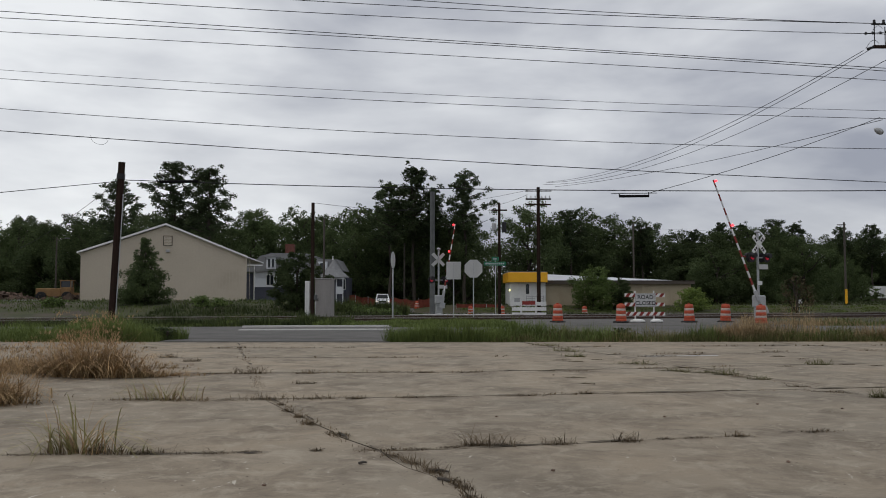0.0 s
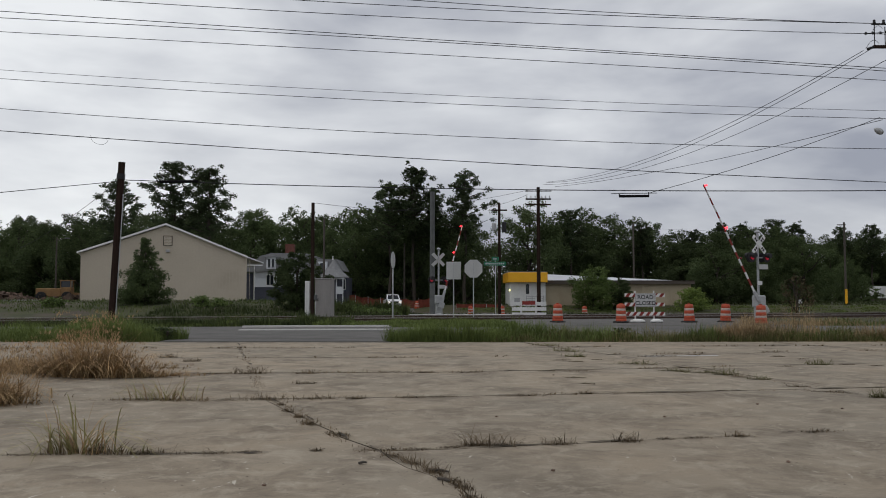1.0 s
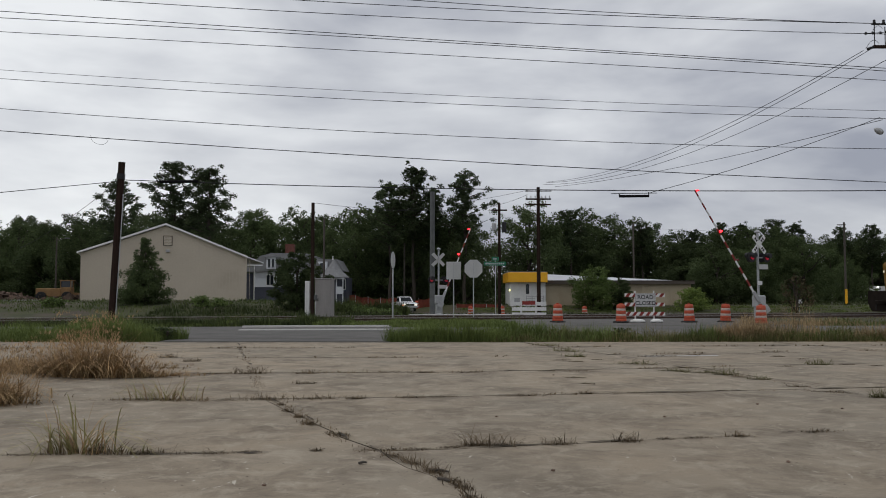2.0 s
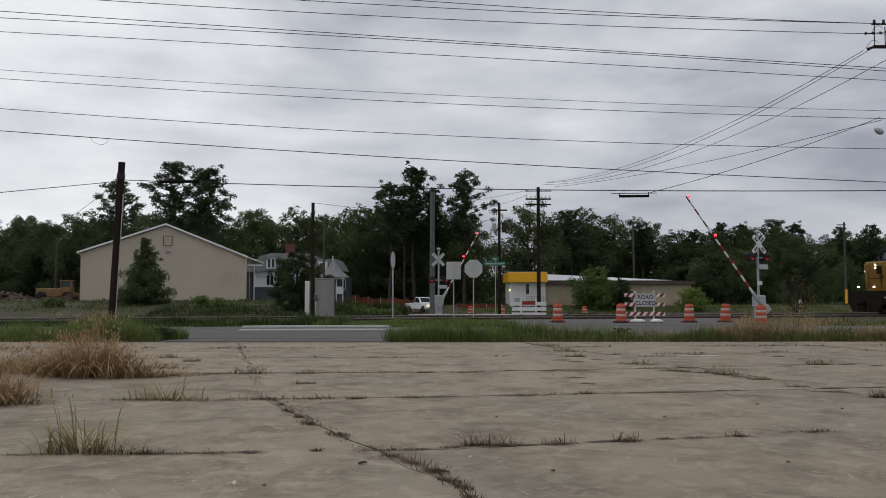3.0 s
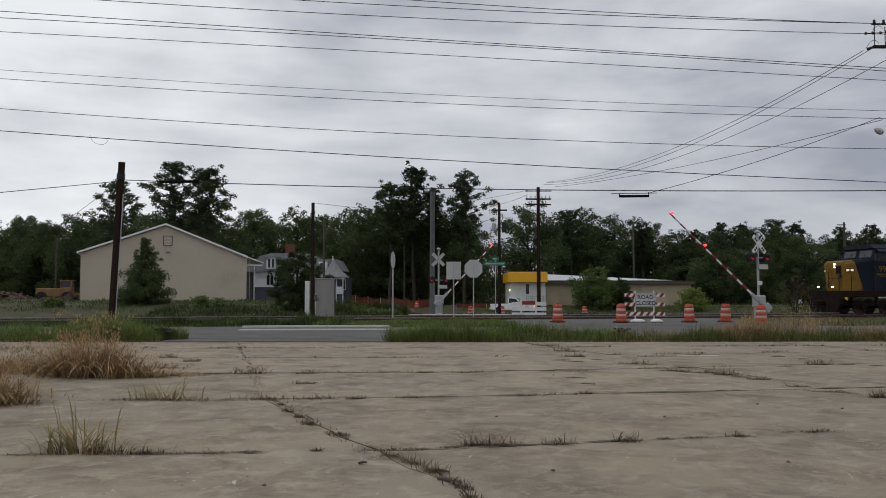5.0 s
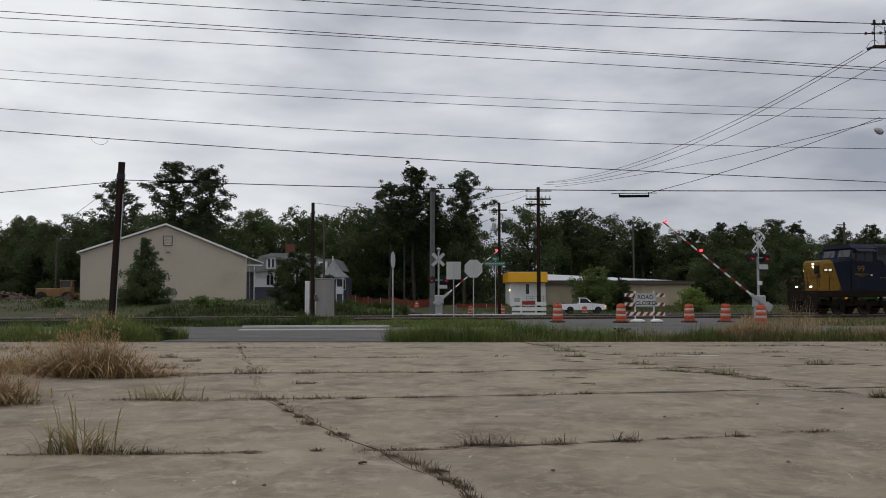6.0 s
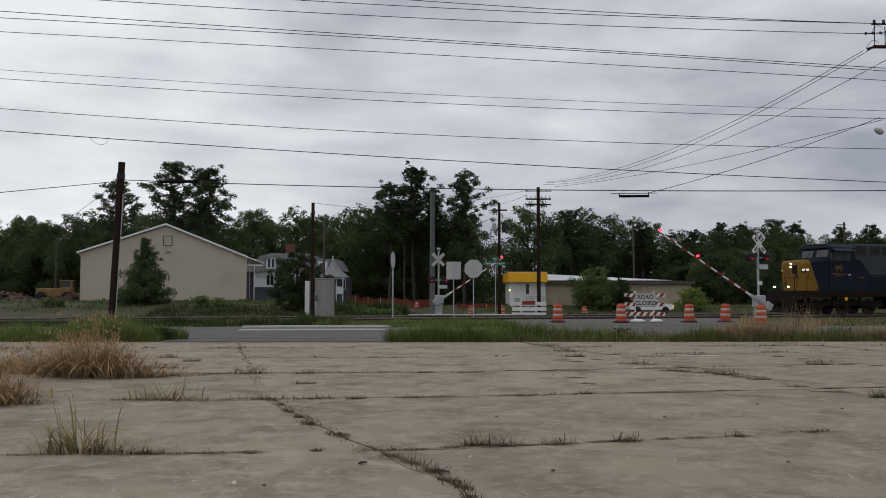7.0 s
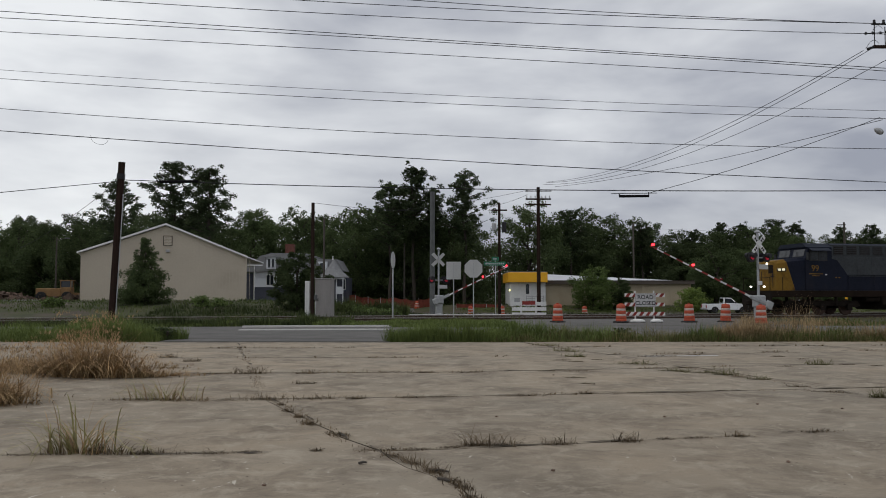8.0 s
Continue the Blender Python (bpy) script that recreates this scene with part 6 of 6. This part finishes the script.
meadow("bank_grass", "green grass bank between road and railway", GRASS, 6, 34000, -50, 3.4, 42.1, 49.5, 0.28, 0.022, keep=lambda x, y: y < track_y(x) - 2.3)
meadow("bank_grass", "green grass spilling over the road edge", GRASS, 20, 7000, -2.4, 3.6, 40.2, 42.2, 0.32, 0.02)
meadow("bank_grass", "green and dry grass beside the railway", MIXED_GRASS, 7, 5000, 18.2, 60, 42.4, 56, 0.22, 0.022, keep=lambda x, y: y < track_y(x) - 2.5)
meadow("bank_grass", "bright green grass patch beside the road", GRASS, 8, 5500, 19.5, 40, 42.2, 46, 0.3, 0.022)
meadow("bank_grass", "straw-coloured weeds beside the railway", DRY_GRASS, 9, 1100, 15.5, 21.5, 42.5, 45.0, 0.5, 0.014)
meadow("field_grass", "rough green grass beyond the tracks", FIELD_GRASS, 10, 9000, -46, 3, 57.5, 75, 0.30, 0.032, keep=lambda x, y: y > track_y(x) + 8 and not (-3 < x < 5.6 and y < 68))
meadow("field_grass", "rough green grass beyond the tracks", FIELD_GRASS, 11, 16000, -4, 60, 63, 90, 0.3, 0.036, keep=lambda x, y: y > track_y(x) + 8 and not (x > 26 and y < 82) and not (-3 < x < 5.6 and y < 68))
meadow("field_grass", "mown green grass before the long building", GRASS, 12, 14000, 2, 60, 97.2, 104, 0.25, 0.045)
meadow("field_grass", "dark grass under the woods", FIELD_GRASS, 13, 14000, -80, 80, 104.5, 140, 0.5, 0.07, keep=lambda x, y: not (-12.6 < x < -5.4) and not (11 < x < 32 and y < 119) and not (-25 < x < -8 and y < 115))
meadow("track_weeds", "low weeds growing between the rails", MIXED_GRASS, 14, 5000, -50, 3, 40, 60, 0.22, 0.02, keep=lambda x, y: abs(y - track_y(x) - 2.5) < 4.5)


meadow("field_weeds", "dark rank weeds hiding the side street", FIELD_GRASS, 19, 12000, -9.0, -2.6, 62.5, 70, 1.0, 0.03)


# weeds in the joints of the lot: single tufts
def weed(x, y, n, spread, h, w, mat, label, segs=3, seed=0, turn=0.0):
    root = thing("weed_tuft", label, "weeds", pose(x, y, -0.02, 0, 0, turn), "weeds in the joints")
    b = Blades(seed + int(x * 100) + int(y * 37))
    for _ in range(n):
        r = b.rng
        a = r.choice((0.0, math.pi)) + r.gauss(0, 0.8)
        knot = (r.choice((-0.8, 0.0, 0.0, 0.6)) * spread, r.choice((-0.3, 0.0, 0.2)) * spread)
        b.blade(knot[0] + r.gauss(0, spread * 0.3), knot[1] + r.gauss(0, spread * 0.16), 0, h * (0.12 + 1.0 * r.random() ** 2.2) + 0.012, w * r.uniform(0.5, 1.0), r.uniform(0.1, 2.2), a, segs, r.uniform(0.1, 0.6))
    tagged(b.make("leaf_tuft", mat, root), kind="stuff")
    # rotted leaves and bits of stem lying flat round the foot
    litter = Blades(seed + 5 + int(x * 31))
    for _ in range(int(50 + 260 * spread)):
        r = litter.rng
        litter.blade(r.gauss(0, spread * 0.55), r.gauss(0, 0.012 + 0.0016 * y), 0.008 * r.random() + 0.02, 0.006 + 0.012 * r.random(), w * 0.8, r.uniform(0.5, 4.5), r.uniform(0, 6.283), 2, 0.1)
    tagged(litter.make("litter", LITTER, root, "dark rotted leaves and stems"), kind="stuff")
    return root


BROWN = "brown and green weed tuft in a pavement joint"
CRACK = "brown weeds in the wide crack of the lot"
JOINT = "green and brown weeds along an open joint"
# first, second and third long joints, the wide crack, the open diagonal joint, the far joints
for tufts, label, seed in (
        ([(-2.35, 8.65, 0.21, 0.06), (-1.98, 8.72, 0.13, 0.03), (-1.30, 8.81, 0.05, 0.05), (-0.56, 8.84, 0.22, 0.05), (-0.21, 8.87, 0.07, 0.03), (0.08, 8.97, 0.10, 0.03), (0.35, 9.10, 0.11, 0.21), (0.67, 9.10, 0.18, 0.16), (1.25, 9.17, 0.13, 0.13), (2.01, 9.35, 0.14, 0.16), (2.46, 9.49, 0.09, 0.04), (2.85, 9.57, 0.13, 0.03), (3.33, 9.68, 0.10, 0.09), (4.37, 9.99, 0.14, 0.07), (-2.96, 8.65, 0.14, 0.10), (-4.18, 8.56, 0.24, 0.03)], BROWN, 1),
        ([(-2.36, 12.45, 0.06, 0.05), (-2.12, 11.75, 0.10, 0.07), (-1.88, 11.2, 0.10, 0.07), (-1.66, 10.6, 0.14, 0.08), (-1.19, 9.78, 0.16, 0.06), (-0.50, 8.5, 0.14, 0.06), (-0.28, 8.15, 0.12, 0.10), (-0.10, 7.75, 0.14, 0.12), (0.08, 7.4, 0.14, 0.07), (0.15, 7.15, 0.12, 0.08), (0.24, 6.75, 0.10, 0.09)], CRACK, 3),
        ([(-2.72, 13.10, 0.26, 0.13), (-1.97, 13.17, 0.24, 0.09), (-1.32, 13.17, 0.11, 0.09), (-0.50, 13.32, 0.15, 0.08), (-0.07, 13.39, 0.23, 0.04), (1.29, 13.54, 0.30, 0.05), (2.34, 13.84, 0.09, 0.11), (3.14, 13.92, 0.37, 0.04), (3.98, 14.00, 0.15, 0.03), (4.65, 14.25, 0.12, 0.03), (-3.29, 12.96, 0.17, 0.03)], BROWN, 5),
        ([(-4.57, 17.28, 0.29, 0.06), (-3.91, 17.41, 0.25, 0.19), (-2.73, 17.41, 0.20, 0.12), (-0.39, 17.53, 0.17, 0.06), (0.48, 17.53, 0.29, 0.04), (2.21, 17.92, 0.12, 0.04), (2.83, 17.92, 0.27, 0.03), (-2.44, 15.42, 0.15, 0.07), (-6.09, 18.61, 0.49, 0.06), (-7.02, 21.78, 0.18, 0.17), (-6.03, 20.49, 0.14, 0.11)], BROWN, 7),
        ([(3.27, 26.84, 0.31, 0.14), (3.50, 24.16, 0.28, 0.16), (3.44, 21.98, 0.22, 0.15), (4.48, 19.66, 0.36, 0.13), (4.91, 17.92, 0.21, 0.12), (5.32, 17.53, 0.32, 0.09), (5.65, 17.04, 0.17, 0.20), (5.76, 16.58, 0.10, 0.07), (5.98, 16.14, 0.14, 0.13), (6.18, 14.86, 0.17, 0.06), (6.37, 14.08, 0.30, 0.06), (6.80, 13.32, 0.10, 0.21), (8.61, 19.50, 0.19, 0.18), (8.65, 21.98, 0.11, 0.07), (2.55, 16.47, 0.14, 0.04), (2.60, 15.33, 0.10, 0.05)], JOINT, 9),
        ([(2.91, 20.84, 0.14, 0.06), (3.18, 20.32, 0.13, 0.05), (3.81, 21.02, 0.10, 0.04), (5.68, 22.18, 0.44, 0.07), (6.68, 22.59, 0.15, 0.08), (8.14, 23.02, 0.27, 0.03), (9.12, 23.46, 0.47, 0.03), (8.98, 21.21, 0.11, 0.04), (9.25, 19.50, 0.13, 0.04), (7.65, 19.05, 0.13, 0.03), (5.29, 18.75, 0.12, 0.04), (9.77, 19.20, 0.10, 0.04)], BROWN, 11)):
    for x, y, s, h in tufts:
        green = label == JOINT and h > 0.085
        weed(x, y, int(60 + 480 * s + 200 * h), s * 1.25, h * 1.15, 0.0035 + 0.00025 * y, MIXED_GRASS if green else DEAD_GRASS, label, seed=seed, turn=-58.0 if label == CRACK else -20.0 if label == JOINT else 6.0)


def small_growth():
    """Thin broken growth and debris all along the joints."""
    b = Blades(31)
    r = b.rng
    for line in ROW_LINES[1:]:
        x = -14.0
        while x < 18:
            x += r.uniform(0.02, 0.12)
            y = along(line, x)
            if noise.noise((x * 0.9, y, 4)) > 0.1 and y < 28.5:
                b.tuft(x, y + r.gauss(0, 0.015 + 0.002 * y), -0.015, r.randint(2, 5), 0.06, 0.035 + 0.0025 * y, 0.004 + 0.0004 * y, 1.1, 2)
    for i in range(len(CROSS_X)):
        y = 4.0
        while y < 28:
            y += r.uniform(0.03, 0.15)
            if noise.noise((i * 7.3, y * 0.6, 4)) > 0.0:
                b.tuft(cross_x(i, y) + r.gauss(0, 0.06), y, -0.015, r.randint(3, 8), 0.08, 0.06, 0.006, 1.0, 2)
    tagged(b.make("joint_growth", DEAD_GRASS), "sparse brown growth along the pavement joints", "weeds", kind="stuff")


small_growth()


def arching_clump(x, y, label, seed, leaves):
    """Single long leaves that rise, bend over and hang, each with its own bend."""
    root = thing("grass_clump", label, "grass", pose(x, y, -0.01), "grass clumps on the lot")
    r = random.Random(seed)
    for n, h, w, lean, spread, mat, name in leaves:
        b = Blades(r.randint(0, 9999))
        for _ in range(n):
            a = r.uniform(0, 6.283)
            dx = r.gauss(0, spread)
            side = 0.0 if dx > 0 else math.pi
            b.blade(dx, r.gauss(0, spread * 0.25), 0, h * r.uniform(0.45, 1.1), w * r.uniform(0.6, 1.2), lean * r.uniform(0.35, 1.6), side + r.gauss(0, 0.8), 7, r.uniform(0.45, 1.1))
        tagged(b.make(name, mat, root), kind="stuff")
    return root


arching_clump(-3.68, 8.68, "tall arching green and straw grass clump in a joint", 51,
              [(58, 0.62, 0.008, 1.15, 0.19, LIME_STRAW, "pale_leaf"), (36, 0.60, 0.007, 0.9, 0.19, STRAW, "dry_leaf"), (14, 0.40, 0.009, 0.9, 0.2, MIXED_GRASS, "green_leaf"), (44, 0.2, 0.007, 1.0, 0.26, DEAD_GRASS, "dead_leaf"), (10, 0.66, 0.005, 0.45, 0.14, DRY_GRASS, "stalk"), (4, 0.9, 0.011, 0.5, 0.04, LIME_STRAW, "broad_leaf")])
arching_clump(-3.25, 8.66, "low brown grass beside the tall clump", 52, [(70, 0.15, 0.005, 1.1, 0.22, DEAD_GRASS, "dead_leaf"), (14, 0.2, 0.005, 1.0, 0.2, MIXED_GRASS, "green_leaf")])
arching_clump(-4.25, 13.0, "arching straw-coloured grass clump in a joint", 53, [(50, 0.52, 0.008, 1.0, 0.24, LIME_STRAW, "pale_leaf"), (44, 0.38, 0.009, 1.1, 0.28, DRY_GRASS, "dry_leaf"), (14, 0.6, 0.005, 0.7, 0.2, DRY_GRASS, "stalk")])
arching_clump(-4.1, 12.97, "low brown grass beside a joint", 54, [(110, 0.13, 0.006, 1.1, 0.36, DEAD_GRASS, "dead_leaf")])
for i, (x, y, s, h, n) in enumerate([(-6.9, 16.9, 0.32, 1.2, 240), (-7.25, 16.7, 0.35, 0.85, 220), (-6.5, 16.5, 0.35, 0.72, 220), (-6.05, 16.6, 0.35, 0.42, 130), (-7.9, 17.3, 0.4, 0.62, 170), (-8.7, 17.6, 0.45, 0.5, 150), (-5.5, 16.9, 0.35, 0.22, 70), (-9.6, 18.6, 0.5, 0.5, 130), (-6.65, 12.6, 0.3, 0.62, 170), (-6.95, 12.3, 0.35, 0.7, 150), (-7.1, 13.4, 0.4, 0.6, 120)]):
    root = arching_clump(x, y, "dense tuft of dry tan grass at the lot's edge", 60 + i, [(n * 2, h * 0.9, 0.009, 1.0, s * 0.9, STRAW, "dry_leaf"), (n // 2, h * 1.05, 0.005, 0.5, s * 0.7, DRY_GRASS, "stalk"), (n // 2, h * 0.3, 0.009, 1.2, s, DEAD_GRASS, "thatch")])
    # loose pale seed heads on the stalks
    r = random.Random(90 + i)
    b = Blades(90 + i)
    for _ in range(n // 2):
        px, pz = r.gauss(0, s * 0.9), h * r.uniform(0.55, 1.05)
        for _ in range(4):
            b.blade(px, r.gauss(0, s * 0.3), pz, 0.09, 0.006, r.uniform(0.4, 1.4), r.uniform(0, 6.283), 2, 0.5)
    tagged(b.make("seed_head", STRAW, root), kind="stuff")

meadow("bank_grass", "tall rank green weeds hiding the rails", FIELD_GRASS, 15, 16000, -22, -5, 42.1, 49.0, 0.55, 0.022, keep=lambda x, y: y < track_y(x) - 1.8 + noise.noise((x * 0.3, y, 2)))
meadow("bank_grass", "tall rank green weeds beyond the rails", FIELD_GRASS, 16, 5000, -20, -3, 52, 62, 0.5, 0.026, keep=lambda x, y: y > track_y(x) + 7.2 and x < -3.2)
meadow("verge_stalks", "tall sparse straw-coloured stalks in the verge", DRY_GRASS, 17, 420, 11.6, 14.6, 29.6, 31.4, 1.25, 0.007)
meadow("verge_stalks", "tall sparse green and straw stalks in the verge", MIXED_GRASS, 18, 500, 9.0, 16.0, 29.6, 31.2, 0.85, 0.008)
# worn paint on the lot
strip("lot_line", "worn white painted line on the lot", "road marking", LINE_PAINT, lambda x: 22.0 + 0.1 * (x - 5), lambda x: 22.18 + 0.1 * (x - 5), 5.2, 7.2, 0.012, rows=1)


def joint_debris():
    """Dark earth and rotted leaves lying in broken patches along the joints."""
    rng = random.Random(71)
    verts, faces = [], []

    def patch(a, b, wide):
        k = len(verts)
        d = (b - a).normalized()
        n = Vector((-d.y, d.x, 0))
        m = 6
        for i in range(m + 1):
            t = i / m
            w = wide * (math.sin(math.pi * (0.08 + 0.84 * t)) ** 0.7) * rng.uniform(0.5, 1.2)
            c = a.lerp(b, t)
            verts.extend((c - n * w * rng.uniform(0.3, 1.0) + Vector((0, 0, 0.014)), c + n * w * rng.uniform(0.3, 1.0) + Vector((0, 0, 0.014))))
        for i in range(m):
            faces.append((k + 2 * i, k + 2 * i + 2, k + 2 * i + 3, k + 2 * i + 1))

    for line in ROW_LINES[4:-1]:
        x = -12.0
        while x < 17:
            y = along(line, x)
            long = rng.uniform(0.15, 0.9) * (0.6 + y * 0.03)
            if rng.random() < 0.6:
                patch(Vector((x, y, 0)), Vector((x + long, along(line, x + long), 0)), 0.02 + 0.0042 * y * rng.random())
            x += long + rng.uniform(0.05, 0.8)
    for i, y0, y1, thick in ((3, 6.0, 13.2, 0.035), (4, 13.6, 28.0, 0.06), (2, 14, 28, 0.05), (3, 18, 28, 0.05), (5, 16, 28, 0.05)):
        y = y0
        while y < y1:
            long = rng.uniform(0.2, 0.8)
            if rng.random() < 0.7:
                patch(Vector((cross_x(i, y), y, 0)), Vector((cross_x(i, y + long), y + long, 0)), thick * rng.uniform(0.4, 1.1))
            y += long + rng.uniform(0.0, 0.4)
    tagged(sheet("joint_debris", verts, faces, DIRT), "dark earth and rotted leaves along the joints", "debris", kind="stuff")


joint_debris()
for x, y, a, ln in ((-0.75, 8.1, 35, 0.05), (-0.02, 7.72, -15, 0.11), (0.02, 7.35, -35, 0.08)):
    st = thing("stick", "short dark broken stick lying on the concrete", "stick", pose(x, y, 0.018, 0, 0, a))
    bm = bmesh.new()
    rod(bm, (-ln, 0, 0), (0, 0.012, 0.004), 0.012, 0.014, 6)
    rod(bm, (0, 0.012, 0.004), (ln * 0.7, -0.01, 0), 0.014, 0.008, 6)
    part("twig", bm, WOOD_GREY, st)
for x, y in ((1.0, 7.8), (2.9, 11.2), (4.6, 12.5), (-1.5, 7.2), (0.7, 11.2), (3.3, 8.2), (5.6, 12.0), (2.2, 17.0)):
    pb = thing("pebble", "small dark pebble on the concrete", "pebble", pose(x, y, 0.008))
    bm = bmesh.new()
    bmesh.ops.create_icosphere(bm, subdivisions=1, radius=0.022)
    for v in bm.verts:
        v.co.z *= 0.6
    part("stone", bm, RUBBLE, pb)


# ---- what moves ----
def motions():
    # the locomotive rolls slowly in from the east
    path = [(0.0, 33.25), (1.5, 31.02), (2.8, 29.04), (4.5, 26.40), (6.0, 23.95), (7.0, 22.30), (8.0, 20.55)]
    walk(loco, [(t, pose(x, track_y(x), 0.253, 0, 0, TRACK_TURN)) for t, x in path])
    for ax, x in loco_wheels:
        rows = []
        for i in range(21):
            t = i * 0.4
            run = (33.25 - along(path, t)) * 1.031
            rows.append((t, pose(x, 0, 0.53, 0, -math.degrees(run / 0.53), 0)))
        walk(ax, rows)
    # the gates come down
    near = [(0.0, 68.0), (1.0, 62.6), (1.5, 60.1), (2.8, 53.5), (3.5, 49.8), (4.5, 44.0), (6.0, 36.4), (6.5, 33.8), (7.0, 31.7), (7.5, 28.6), (8.0, 24.3)]
    walk(near_arm, [(t, pose(-0.25, -0.22, 1.22, 0, 0, TRACK_TURN - 28) @ pose(0, 0, 0, 0, a, 0)) for t, a in near])
    far = [(0.0, 80.2), (1.0, 74.4), (1.5, 71.0), (3.5, 57.0), (4.5, 49.3), (6.5, 36.5), (7.5, 29.0), (8.0, 25.0)]
    walk(far_arm, [(t, pose(0.25, -0.28, 1.3) @ pose(0, 0, 0, 0, -a, 0)) for t, a in far])
    # the pickup comes out of the side street, turns and drives off to the east
    drive = [(0.0, -7.55, 106.0, -86), (1.0, -6.2, 104.0, -80), (1.5, -5.35, 102.5, -75), (2.2, -4.3, 100.2, -68), (2.8, -3.0, 98.0, -60), (3.2, -1.6, 96.5, -54), (3.6, 0.05, 95.0, -44), (4.0, 2.05, 94.0, -32), (4.5, 4.35, 93.3, -17),
             (5.2, 9.2, 93.0, -5), (6.0, 15.3, 93.0, 0), (6.5, 18.9, 93.0, 0), (7.0, 22.6, 93.0, 0), (8.0, 31.0, 93.0, 0)]
    walk(truck, [(t, pose(x, y, ground_z(x, y) + 0.08, 0, 0, a)) for t, x, y, a in drive])
    runs, total = [(0.0, 0.0)], 0.0
    for (t0, xa, ya, _), (t1, xb, yb, _) in zip(drive, drive[1:]):
        total += math.hypot(xb - xa, yb - ya)
        runs.append((t1, total))
    for w, x, y in truck_wheels:
        walk(w, [(i * 0.06, pose(x, y, 0.37, 0, math.degrees(along(runs, i * 0.06) / 0.333), 0)) for i in range(134)])


motions()
